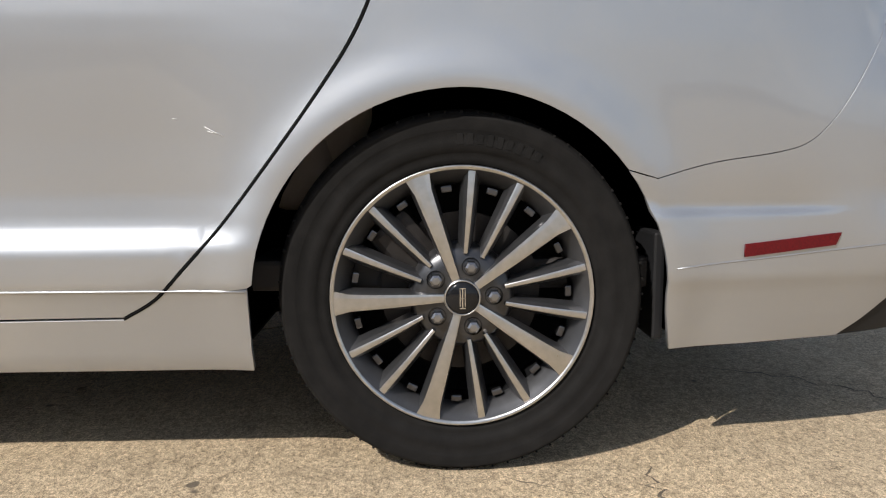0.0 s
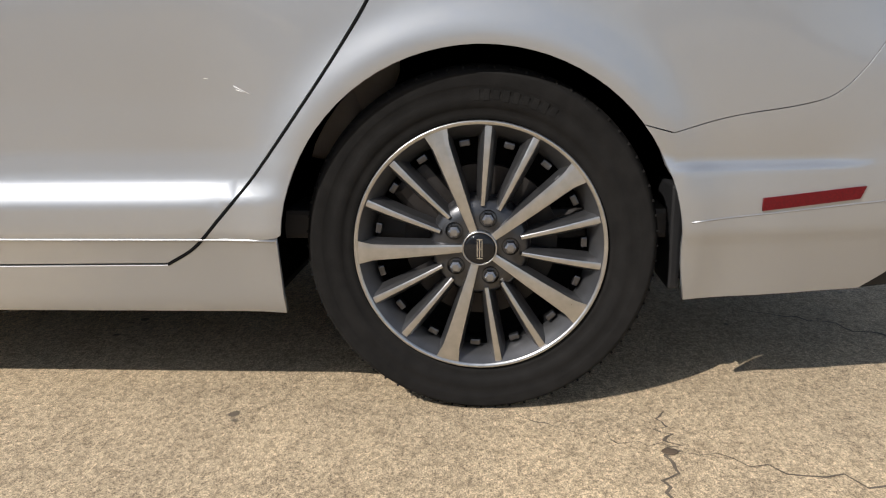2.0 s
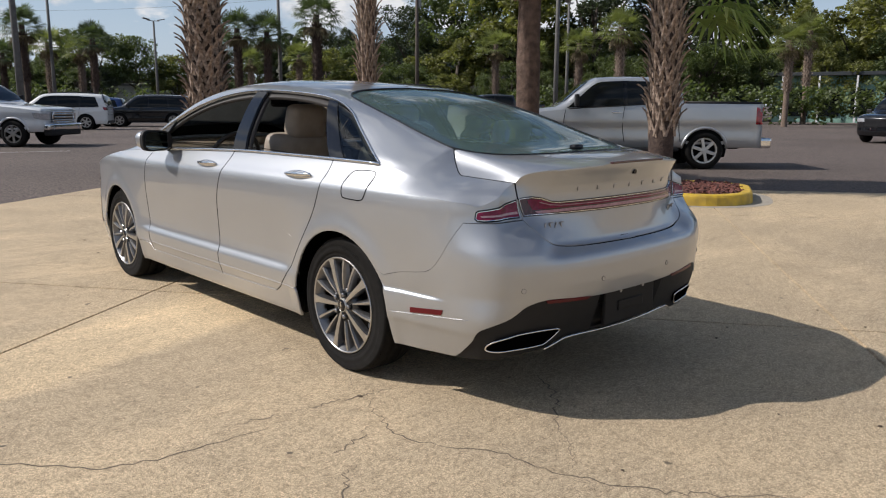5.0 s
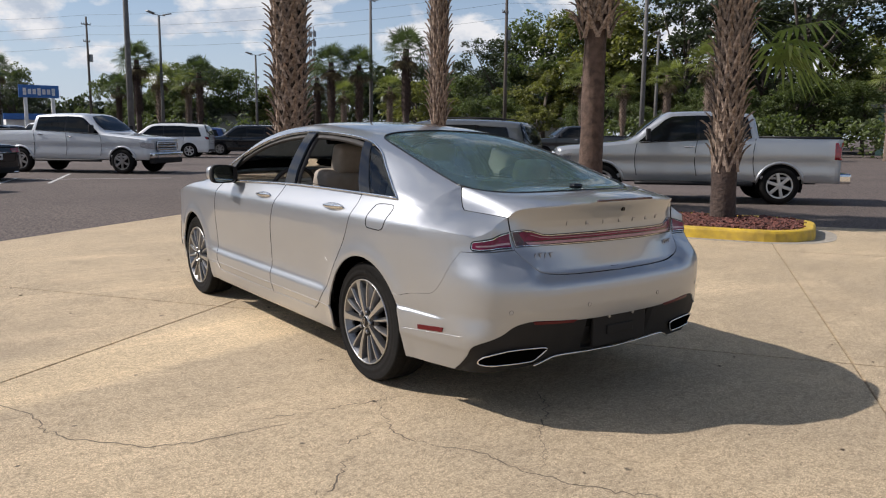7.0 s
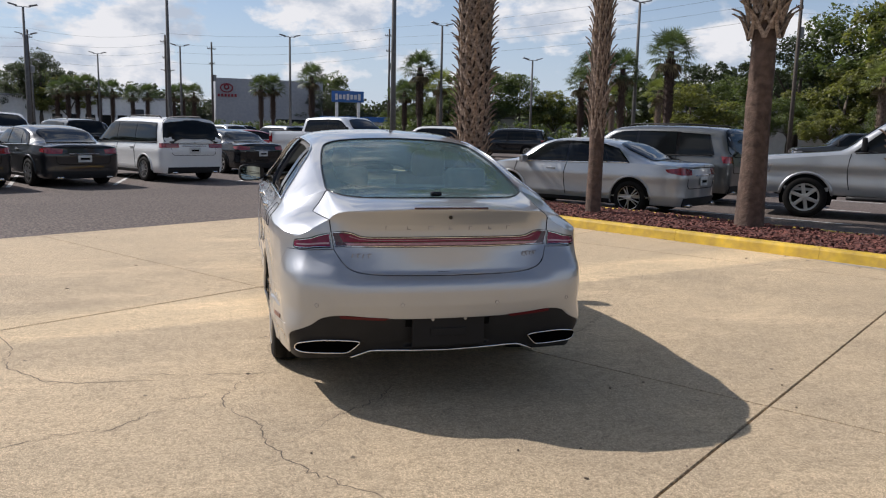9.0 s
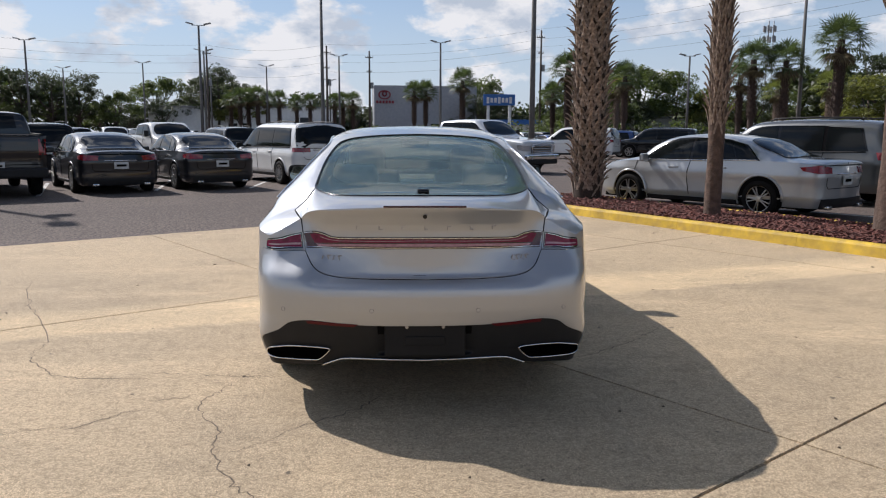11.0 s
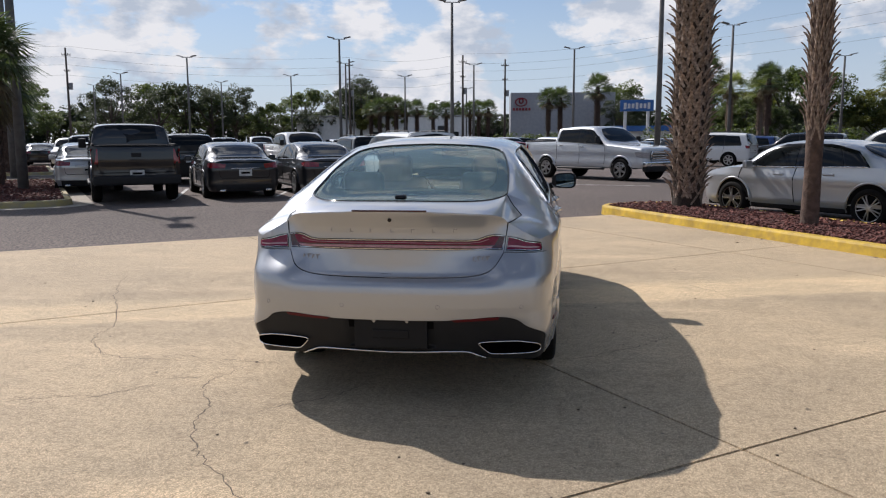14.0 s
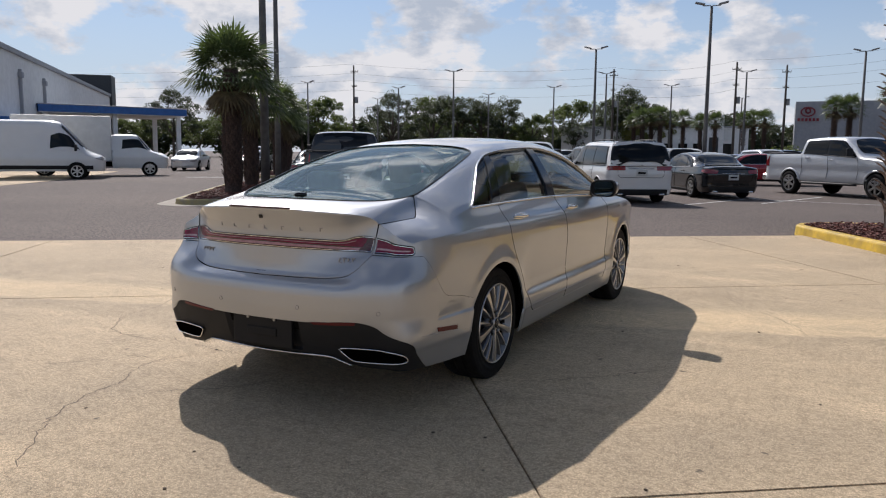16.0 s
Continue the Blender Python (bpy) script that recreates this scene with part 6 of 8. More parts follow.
def vehicle(kind, name, at, heading, material, label, cat, wheel_style=(RIM_FACE, 6), group="parked vehicles", taillight=TAIL_RED, lite=False, scale=1.0):
    S = KINDS[kind]
    sh = S["shape"]
    root = tagged(empty(name, pose(at[0], at[1], at[2] if len(at) > 2 else -0.03, 0, 0, heading - 90) @ Matrix.Scale(scale, 4)), label, cat, group)
    body = sh.body("body", material, root)
    c0 = (0, 0, 0.8)
    L, W = sh.L, sh.W
    up, low = sh.up, sh.low
    for s in (1, -1):
        for poly in S["side_glass"]:
            patch("side_window", [(-s * sh.kz(y, z), y) for y, z in densify(poly, 0.25)], up, BG_GLASS, root, 0.12, off=0.020, depth=0.012, centre=c0)
        band = [S["side_glass"][0][0]] + [p[1] for p in S["side_glass"]] + [q for p in S["side_glass"][::-1] for q in p[2:]]
        bc = np.mean(np.array(band), 0)
        band = [(y + 0.035 * np.sign(y - bc[0]), z + 0.012 * np.sign(z - bc[1])) for y, z in band]
        patch("window_frame", [(-s * sh.kz(y, z), y) for y, z in densify(band, 0.2)], up, GLOSS_BLACK, root, 0.12, off=0.013, depth=0.012, centre=c0)
        for y in () if lite else S["seams"]:
            zt = float(sh.belt(np.array(y))[1])
            pts = [tuple(low(np.array(s * sh.y2p(y + 0.05 * math.sin(3 * t))), np.array(sh.z0 + 0.12 + (zt - sh.z0 - 0.12) * t))) for t in np.linspace(0, 1, 7)]
            tube("door_seam", pts, 0.008, DARK, body, 4)
        for y in () if lite else S["handles"]:
            zt = float(sh.belt(np.array(y))[1]) - 0.12
            q = low(np.array(s * sh.y2p(y)), np.array(zt))
            bm = bmesh.new()
            add_box(bm, float(q[0]) - s * 0.015, y, zt, 0.03, 0.20, 0.035, 0.01)
            part("door_handle", bm, CHROME if S.get("chrome") else material, body)
        for y in S["axles"]:
            r = S["wheel_r"]
            ax = [(s * sh.y2p(y + (r + 0.075) * math.cos(a)), r + (r + 0.075) * math.sin(a)) for a in np.linspace(-0.30, math.pi + 0.30, 18)]
            patch("wheel_arch", ax, low, DARK, body, 0.15, off=0.007, depth=0.01, centre=c0)
            if not lite:
                lip = [tuple(low(np.array(s * sh.y2p(y + (r + 0.075) * math.cos(a))), np.array(max(r + (r + 0.075) * math.sin(a), sh.z0)))) for a in np.linspace(-0.05, math.pi + 0.05, 22)]
                tube("arch_lip", [(q[0] - s * 0.004, q[1], q[2]) for q in lip], 0.030 if S.get("bed") else 0.020, material, body, 6)
        if not lite:
            yy = np.linspace(S["side_glass"][0][0][0], S["side_glass"][-1][1][0], 14)
            tube("belt_moulding", [(-s * (float(sh.belt(np.array(y))[0]) + 0.008), y, float(sh.belt(np.array(y))[1]) + 0.01) for y in yy], 0.014, CHROME if S.get("bright_belt") else BLACK_PLASTIC, root, 5)
        # lamps
        patch("tail_lamp", [(s * (sh.x2p(x) if kind_ == "x" else sh.y2p(x)), z) for kind_, x, z in S["tail"]], low, taillight, root, 0.1, off=0.012, depth=0.02, centre=c0)
        patch("headlamp", [(s * (sh.xf2p(x) if kind_ == "x" else sh.y2p(x)), z) for kind_, x, z in S["head"]], low, WHITE_LENS, root, 0.1, off=0.012, depth=0.02, centre=c0)
        # mirror
        if lite:
            continue
        ym, zm = S["mirror"]
        bm = bmesh.new()
        xb = float(sh.belt(np.array(ym))[0])
        add_box(bm, -s * (xb + 0.14), ym, zm, 0.20, 0.09, 0.15 * S.get("mir", 1), 0.035)
        add_box(bm, -s * (xb + 0.02), ym, zm - 0.04, 0.10, 0.05, 0.05, 0.01)
        part("door_mirror", bm, material if S.get("mirror_paint") else BLACK_PLASTIC, root, smooth=False)
    for poly, nm in ((S["rear_glass"], "rear_window"), (S["front_glass"], "windshield")):
        if poly:
            h = [(sh.kx(y, x), y) for x, y in poly]
            patch(nm, h + [(-k, y) for k, y in h[::-1]], up, BG_GLASS, root, 0.12, off=0.016, depth=0.014, centre=c0)
    # bumpers, grille, plate
    z0 = sh.z0
    if not lite:
        trims(S, sh, root, c0)
    key = (wheel_style[0].name, wheel_style[1], S["wheel_r"])
    for y in S["axles"]:
        for s in (1, -1):
            m = Matrix.Translation((s * (W + 0.004), y, S["wheel_r"])) @ (Matrix.Rotation(math.pi, 4, "Z") if s < 0 else Matrix.Identity(4)) @ Matrix.Rotation(y * 1.7 + s, 4, "X")
            if key not in WHEELS:
                w = bg_wheel(S["wheel_r"], 0.24, *wheel_style)
                WHEELS[key] = w
                w.matrix_basis = m
            else:
                w = copy_thing(WHEELS[key], m)
            w.parent = root
    return root


def material_of(root):
    return root.children[0].data.materials[0]


def trims(S, sh, root, c0):
    """Bumper, grille, plate, rails and boards of a vehicle."""
    L, W, z0, low = sh.L, sh.W, sh.z0, sh.low
    if S.get("bed"):
        bm = bmesh.new()
        add_box(bm, 0, -L - 0.06, z0 + 0.10, 2 * W - 0.04, 0.30, 0.22, 0.06, segs=3)
        add_box(bm, 0, -L - 0.09, z0 + 0.205, 0.7, 0.17, 0.03, 0.01)
        part("step_bumper", bm, CHROME if S.get("chrome") else BLACK_PLASTIC, root)
        for y in (-L - 0.004,):
            for a, b in (((-W * 0.86, z0 + 0.28), (-W * 0.86, 1.33)), ((W * 0.86, z0 + 0.28), (W * 0.86, 1.33)), ((-W * 0.86, z0 + 0.28), (W * 0.86, z0 + 0.28))):
                q = [low(np.array(-sh.x2p(a[0] + (b[0] - a[0]) * t)), np.array(a[1] + (b[1] - a[1]) * t)) for t in np.linspace(0, 1, 6)]
                tube("tailgate_seam", [(float(p[0]), float(p[1]) - 0.004, float(p[2])) for p in q], 0.009, DARK, root, 4)
        bm = bmesh.new()
        add_box(bm, 0, -L - 0.012, 1.16, 0.22, 0.03, 0.09, 0.01)
        part("tailgate_handle", bm, BLACK_PLASTIC, root)
        for s in (1, -1):
            tube("bed_rail", [(s * (W - 0.075), -L + 0.05, 1.395), (s * (W - 0.075), -1.36, 1.405)], 0.028, BLACK_PLASTIC, root, 6)
    pr = sh.x2p(W * 0.80)
    patch("rear_bumper", [(-pr, z0), (pr, z0), (pr, z0 + 0.16), (-pr, z0 + 0.16)], low, CHROME if S.get("chrome") else BLACK_PLASTIC, root, 0.15, off=0.02, depth=0.04, centre=c0)
    pm = sh.len[-1]
    gz0, gz1, gx = S["grille"]
    gp = sh.xf2p(gx)
    for s in (1, -1):
        patch("grille", [(s * gp, gz0), (s * (pm - 0.002), gz0), (s * (pm - 0.002), gz1), (s * gp, gz1)], low, GRILLE, root, 0.12, off=0.012, depth=0.02, centre=c0)
    if S.get("bed"):
        bm = bmesh.new()
        add_box(bm, 0, L + 0.010, z0 + 0.14, 2 * W - 0.12, 0.18, 0.20, 0.06, segs=3)
        part("front_bumper", bm, CHROME if S.get("chrome") else BLACK_PLASTIC, root, smooth=True)
        bm = bmesh.new()
        add_box(bm, 0, L - 0.03, z0 - 0.02, 1.75, 0.22, 0.20, 0.05)
        part("air_dam", bm, BLACK_PLASTIC, root)
        yf = L + 0.03
        ring = [(-gx, gz0), (gx, gz0), (gx + 0.03, (gz0 + gz1) / 2), (gx, gz1), (-gx, gz1), (-gx - 0.03, (gz0 + gz1) / 2)]
        tube("grille_frame", [(x, yf - 0.10 * (abs(x) / W) ** 3, z) for x, z in densify(ring, 0.12)], 0.026, CHROME if S.get("chrome") else material_of(root), root, 6, closed=True)
        bm = bmesh.new()
        add_box(bm, 0, L - 0.035, (gz0 + gz1) / 2, 2 * gx, 0.10, gz1 - gz0, 0.01)
        part("grille_back", bm, GRILLE, root)
        for x in (-0.70, 0.70):
            bm = bmesh.new()
            add_lathe(bm, [(0.0001, 0.106), (0.05, 0.104), (0.055, 0.08)], 14, (x, L, z0 + 0.12), "Y")
            part("fog_lamp", bm, WHITE_LENS, root)
        for k in range(3):
            bm = bmesh.new()
            add_box(bm, 0, L + 0.028, gz0 + 0.06 + (gz1 - gz0 - 0.12) * k / 2, 2 * gx * 0.96, 0.03, 0.045, 0.010)
            part("grille_bar", bm, CHROME if S.get("chrome") else BLACK_PLASTIC, root)
    bm = bmesh.new()
    add_box(bm, 0, -L - 0.012, S["plate_z"], 0.32, 0.02, 0.16, 0.005)
    pl = part("licence_plate", bm, PLATE, root)
    bm = bmesh.new()
    add_box(bm, 0, -L - 0.024, S["plate_z"], 0.22, 0.004, 0.05, 0)
    part("plate_bar", bm, DARK, pl)
    bm = bmesh.new()
    add_box(bm, 0, 0, z0 + 0.02, W * 1.7, L * 1.7, 0.10, 0.02)
    part("underbody", bm, DARK, root)
    if S.get("bed"):
        y0, y1, x1 = S["bed"]
        h = [(sh.kx(y, x1), y) for y in np.linspace(y0, y1, 8)]
        patch("bed_liner", h + [(-k, y) for k, y in h[::-1]], sh.up, DARK, root, 0.12, off=0.014, depth=0.012, centre=c0)
    if not S.get("bed"):
        zl, xl = S["plate_z"] - 0.13, W * 0.70
        zt = float(sh.belt(np.array(-L + 0.02))[1]) - 0.02
        q = [low(np.array(-sh.x2p(x)), np.array(z)) for x, z in densify([(-xl, zt), (-xl * 0.96, zl + 0.05), (-xl * 0.88, zl), (xl * 0.88, zl), (xl * 0.96, zl + 0.05), (xl, zt)], 0.12)]
        tube("lid_seam", [(float(p[0]), float(p[1]) - 0.002, float(p[2])) for p in q], 0.006, DARK, root, 4)
        pz = S["plate_z"] + 0.115
        q = [low(np.array(-sh.x2p(x)), np.array(pz)) for x in np.linspace(-0.36, 0.36, 8)]
        tube("lid_strip", [(float(p[0]), float(p[1]) - 0.010, float(p[2])) for p in q], 0.013, CHROME, root, 5)
        for x in (-W * 0.62, W * 0.62):
            bm = bmesh.new()
            add_box(bm, x, -L + 0.06, z0 + 0.015, 0.15, 0.16, 0.065, 0.025)
            part("exhaust_tip", bm, SATIN, root)
    if not S.get("chrome"):
        for s in (1, -1):
            y0, y1 = S["axles"][0] + S["wheel_r"] + 0.1, S["axles"][1] - S["wheel_r"] - 0.1
            patch("sill_trim", [(s * sh.y2p(y0), z0), (s * sh.y2p(y1), z0), (s * sh.y2p(y1), z0 + 0.07), (s * sh.y2p(y0), z0 + 0.07)], low, BLACK_PLASTIC, root, 0.3, off=0.012, depth=0.02, centre=c0)
    for bars in S.get("bars", ()):
        for s in (1, -1):
            x, z, y0, y1 = bars
            tube("roof_rail", [(s * x, y0, z - 0.05), (s * x, y0 + 0.1, z), (s * x, (y0 + y1) / 2, z + 0.02), (s * x, y1 - 0.1, z), (s * x, y1, z - 0.05)], 0.018, BLACK_PLASTIC, root, 6)
    if S.get("step"):
        for s in (1, -1):
            tube("running_board", [(s * (W - 0.02), S["step"][0], 0.42), (s * (W + 0.03), S["step"][0] + 0.15, 0.42), (s * (W + 0.03), S["step"][1] - 0.15, 0.42), (s * (W - 0.02), S["step"][1], 0.42)], 0.04, BLACK_PLASTIC, root, 8)


KINDS = {
    "saloon": dict(shape=Shape(4.9, 1.85, [(-2.45, 0.99), (-2.3, 1.03), (-1.75, 1.06), (-1.35, 1.20), (-0.95, 1.36), (-0.3, 1.46), (0.3, 1.45), (0.7, 1.38), (1.05, 1.22), (1.4, 1.03), (2.0, 0.92), (2.35, 0.80), (2.45, 0.72)],
                                [(-2.45, 0.95), (-1.5, 0.99), (0, 0.96), (1.3, 0.94), (2.0, 0.86), (2.45, 0.68)], 0.30, 0.5, 0.22, 0.15, CAR_SIDE),
                   side_glass=[[(-1.30, 1.0), (-0.92, 1.01), (-0.72, 1.31), (-1.0, 1.24)], [(-0.88, 1.0), (-0.02, 0.985), (0.0, 1.37), (-0.45, 1.36), (-0.70, 1.32)], [(0.05, 0.985), (1.10, 0.975), (0.95, 1.07), (0.62, 1.27), (0.35, 1.355), (0.06, 1.37)]],
                   seams=(0.02, 1.22), handles=(-0.62, 0.38), axles=(-1.38, 1.40), wheel_r=0.335, tail=[("x", 0.50, 0.80), ("x", 0.80, 0.80), ("y", -2.12, 0.84), ("y", -2.05, 0.90), ("x", 0.80, 0.94), ("x", 0.48, 0.90)],
                   head=[("y", 1.95, 0.70), ("x", 0.75, 0.62), ("x", 0.48, 0.62), ("x", 0.50, 0.69), ("x", 0.80, 0.74)], mirror=(0.98, 1.0), mirror_paint=True, bright_belt=True, rear_glass=[(0.0, -1.80), (0.55, -1.74), (0.60, -1.66), (0.52, -0.98), (0.0, -0.88)],
                   front_glass=[(0.0, 0.66), (0.50, 0.72), (0.66, 1.28), (0.62, 1.34), (0.0, 1.40)], grille=(0.42, 0.64, 0.42), plate_z=0.68),
    "suv": dict(shape=Shape(4.9, 1.95, [(-2.45, 1.12), (-2.42, 1.20), (-2.36, 1.38), (-2.22, 1.66), (-2.05, 1.73), (-1.5, 1.77), (-0.5, 1.79), (0.3, 1.76), (0.62, 1.68), (0.95, 1.45), (1.28, 1.20), (1.5, 1.13), (2.2, 1.04), (2.4, 0.95), (2.45, 0.85)],
                            [(-2.45, 1.10), (0, 1.08), (1.3, 1.06), (2.0, 0.99), (2.45, 0.80)], 0.20, 0.40, 0.28, 0.6, [(a * 1.12, b) for a, b in CAR_SIDE]),
                side_glass=[[(-2.02, 1.14), (-1.22, 1.11), (-1.20, 1.60), (-1.85, 1.57)], [(-1.14, 1.11), (-0.20, 1.10), (-0.18, 1.63), (-1.12, 1.62)], [(-0.12, 1.10), (1.05, 1.09), (0.85, 1.25), (0.50, 1.52), (0.25, 1.61), (-0.10, 1.63)]],
                seams=(-1.18, -0.15, 1.15), handles=(-0.95, 0.10), axles=(-1.42, 1.42), wheel_r=0.365, tail=[("x", 0.72, 0.95), ("y", -2.28, 0.95), ("y", -2.22, 1.10), ("x", 0.70, 1.10)],
                head=[("y", 2.1, 0.90), ("x", 0.80, 0.78), ("x", 0.50, 0.78), ("x", 0.52, 0.90)], mirror=(0.95, 1.17), rear_glass=[(0.0, -2.435), (0.72, -2.42), (0.66, -2.18), (0.0, -2.14)],
                front_glass=[(0.0, 0.62), (0.58, 0.68), (0.70, 1.18), (0.0, 1.28)], grille=(0.62, 0.88, 0.48), plate_z=0.85, bars=((0.62, 1.80, -1.8, 0.2),)),
    "van": dict(shape=Shape(5.1, 1.92, [(-2.55, 1.08), (-2.52, 1.22), (-2.46, 1.40), (-2.30, 1.68), (-2.1, 1.73), (0, 1.77), (0.5, 1.73), (0.8, 1.62), (1.3, 1.30), (1.65, 1.12), (2.3, 0.95), (2.5, 0.82), (2.55, 0.72)],
                            [(-2.55, 1.05), (0, 1.04), (1.3, 1.0), (2.0, 0.92), (2.55, 0.68)], 0.20, 0.5, 0.25, 0.5, [(a * 1.08, b) for a, b in CAR_SIDE]),
                side_glass=[[(-2.15, 1.10), (-1.05, 1.08), (-1.03, 1.60), (-1.98, 1.57)], [(-0.97, 1.08), (0.02, 1.07), (0.04, 1.61), (-0.95, 1.60)], [(0.10, 1.07), (1.40, 1.04), (1.15, 1.20), (0.72, 1.51), (0.45, 1.60), (0.12, 1.61)]],
                seams=(-1.0, 0.06, 1.35), handles=(-0.80, 0.32), axles=(-1.5, 1.5), wheel_r=0.335, tail=[("x", 0.45, 0.93), ("y", -2.32, 0.93), ("y", -2.30, 1.05), ("x", 0.45, 1.05)],
                head=[("y", 2.1, 0.78), ("x", 0.78, 0.66), ("x", 0.5, 0.66), ("x", 0.55, 0.76)], mirror=(1.2, 1.10), rear_glass=[(0.0, -2.535), (0.76, -2.525), (0.72, -2.22), (0.0, -2.18)],
                front_glass=[(0.0, 0.70), (0.58, 0.76), (0.70, 1.52), (0.0, 1.60)], grille=(0.42, 0.62, 0.40), plate_z=0.86, bars=((0.60, 1.77, -1.9, 0.0),)),
    "pickup": dict(shape=Shape(5.9, 2.0, [(-2.95, 1.375), (-2.5, 1.385), (-1.36, 1.385), (-1.30, 1.39), (-1.27, 1.62), (-1.20, 1.86), (-1.08, 1.915), (-0.4, 1.955), (0.35, 1.945), (0.62, 1.89), (1.0, 1.62), (1.30, 1.36), (1.6, 1.29), (2.5, 1.215), (2.85, 1.165), (2.95, 1.10)],
                               [(-2.95, 1.37), (-1, 1.375), (0.2, 1.31), (1.2, 1.25), (2.5, 1.12), (2.95, 1.04)], 0.12, 0.24, 0.46, 0.85, TRUCK_SIDE),
                   side_glass=[[(-1.12, 1.385), (-0.10, 1.355), (-0.08, 1.83), (-1.02, 1.80)], [(-0.02, 1.355), (1.12, 1.30), (0.97, 1.43), (0.58, 1.74), (0.40, 1.81), (0.0, 1.83)]],
                   seams=(-1.24, -0.06, 1.18), handles=(-0.95, 0.12), axles=(-1.75, 1.93), wheel_r=0.40, tail=[("x", 0.84, 0.95), ("y", -2.80, 0.95), ("y", -2.80, 1.30), ("x", 0.84, 1.30)],
                   head=[("y", 2.60, 0.86), ("x", 0.88, 0.80), ("x", 0.60, 0.80), ("x", 0.60, 1.00), ("x", 0.88, 1.00), ("y", 2.56, 1.03)], mirror=(0.98, 1.44), mir=1.75, rear_glass=[(0.0, -1.285), (0.64, -1.28), (0.60, -1.205), (0.0, -1.19)],
                   front_glass=[(0.0, 0.64), (0.60, 0.70), (0.76, 1.20), (0.0, 1.28)], grille=(0.74, 1.04, 0.55), plate_z=0.72, chrome=True, step=(-1.2, 1.2), bed=(-2.88, -1.40, 0.80)),
}

KINDS["dark_pickup"] = dict(KINDS["pickup"], chrome=False)
P_SILVER = paint("parked_silver", (0.44, 0.45, 0.46), 0.6, 0.32)
P_GREY = paint("parked_grey", (0.105, 0.11, 0.112), 0.6, 0.32)
P_DKGREY = paint("parked_dark_grey", (0.024, 0.025, 0.027), 0.3, 0.3)
P_BLACK = paint("parked_black", (0.006, 0.0065, 0.008), 0.0, 0.25)
P_WHITE = paint("parked_white", (0.72, 0.72, 0.70), 0.0, 0.35)
P_RED = paint("parked_red", (0.28, 0.014, 0.022), 0.3, 0.3)
P_CHARCOAL = paint("parked_charcoal", (0.008, 0.008, 0.0095), 0.1, 0.3)
P_BLUE = paint("parked_blue", (0.02, 0.05, 0.16), 0.4, 0.3)
P_LTSILVER = paint("parked_light_silver", (0.60, 0.615, 0.63), 0.40, 0.40)

DARK_RIM = (RIM_GREY, 10)
vehicle("pickup", "pickup_truck", (2.86, 25.84), -46, P_LTSILVER, "silver crew-cab pickup truck with chrome bumper standing on asphalt", "pickup truck", scale=1.04)
vehicle("pickup", "pickup_truck", (11.61, 7.15), 135, P_SILVER, "silver double-cab pickup truck with dark tinted windows beside palm island", "pickup truck")
vehicle("saloon", "saloon_car", (5.98, 10.0), 126, P_SILVER, "silver saloon car with black split-spoke wheels behind the mulch island", "car", (RIM_FACE, 11))
vehicle("suv", "sport_utility_car", (8.75, 12.5), 124, P_GREY, "dark grey sport utility car with roof rails", "car")
vehicle("saloon", "saloon_car", (11.4, 15.4), 123, P_GREY, "grey saloon car parked past the dark utility car", "car")
vehicle("pickup", "pickup_truck", (28.5, 27.2), 150, P_DKGREY, "dark grey pickup truck parked far across the asphalt", "pickup truck")
vehicle("suv", "sport_utility_car", (10.2, 41.6), 150, P_WHITE, "white sport utility car in the far row", "car", scale=1.08)
vehicle("suv", "sport_utility_car", (16.2, 44.4), 150, P_BLACK, "black sport utility car in the far row", "car", scale=1.08)
vehicle("suv", "sport_utility_car", (13.4, 47.2), 150, P_BLUE, "dark blue sport utility car in the far row", "car")
vehicle("van", "minivan", (-3.7, 19.3), 123, P_WHITE, "white minivan with red tail lamps parked in a bay", "van", (RIM_FACE, 10))
vehicle("saloon", "saloon_car", (-6.0, 17.15), 122, P_DKGREY, "dark grey saloon car parked in a bay", "car")
vehicle("saloon", "saloon_car", (-8.05, 15.85), 122, P_DKGREY, "grey saloon car parked beside a charcoal pickup", "car")
vehicle("dark_pickup", "pickup_truck", (-10.45, 14.75), 123, P_CHARCOAL, "charcoal pickup truck parked tail out", "pickup truck")
vehicle("suv", "sport_utility_car", (-12.6, 22.3), 122, P_DKGREY, "dark grey sport utility car behind the pickup", "car")
vehicle("pickup", "pickup_truck", (-11.1, 31.5), -55, P_WHITE, "white pickup truck facing the lane", "pickup truck")
vehicle("suv", "sport_utility_car", (-9.0, 34.5), 122, P_BLACK, "black sport utility car with roof rack", "car")
vehicle("saloon", "saloon_car", (-1.7, 23.2), 122, P_BLACK, "black saloon car beside the minivan", "car")
vehicle("saloon", "saloon_car", (-1.0, 34.5), 195, P_RED, "red saloon car across the lane", "car")
vehicle("saloon", "saloon_car", (-13.6, 17.8), 123, P_SILVER, "silver saloon car beyond the charcoal pickup", "car")
vehicle("suv", "sport_utility_car", (-17.6, 24.5), 122, P_BLACK, "black sport utility car by the palm strip", "car")
vehicle("suv", "sport_utility_car", (30.2, 6.6), 172, P_BLACK, "black sport utility car facing the concrete pad", "car")
vehicle("saloon", "saloon_car", (25.4, 2.9), 172, P_WHITE, "white saloon car with dark wheels", "car", DARK_RIM)
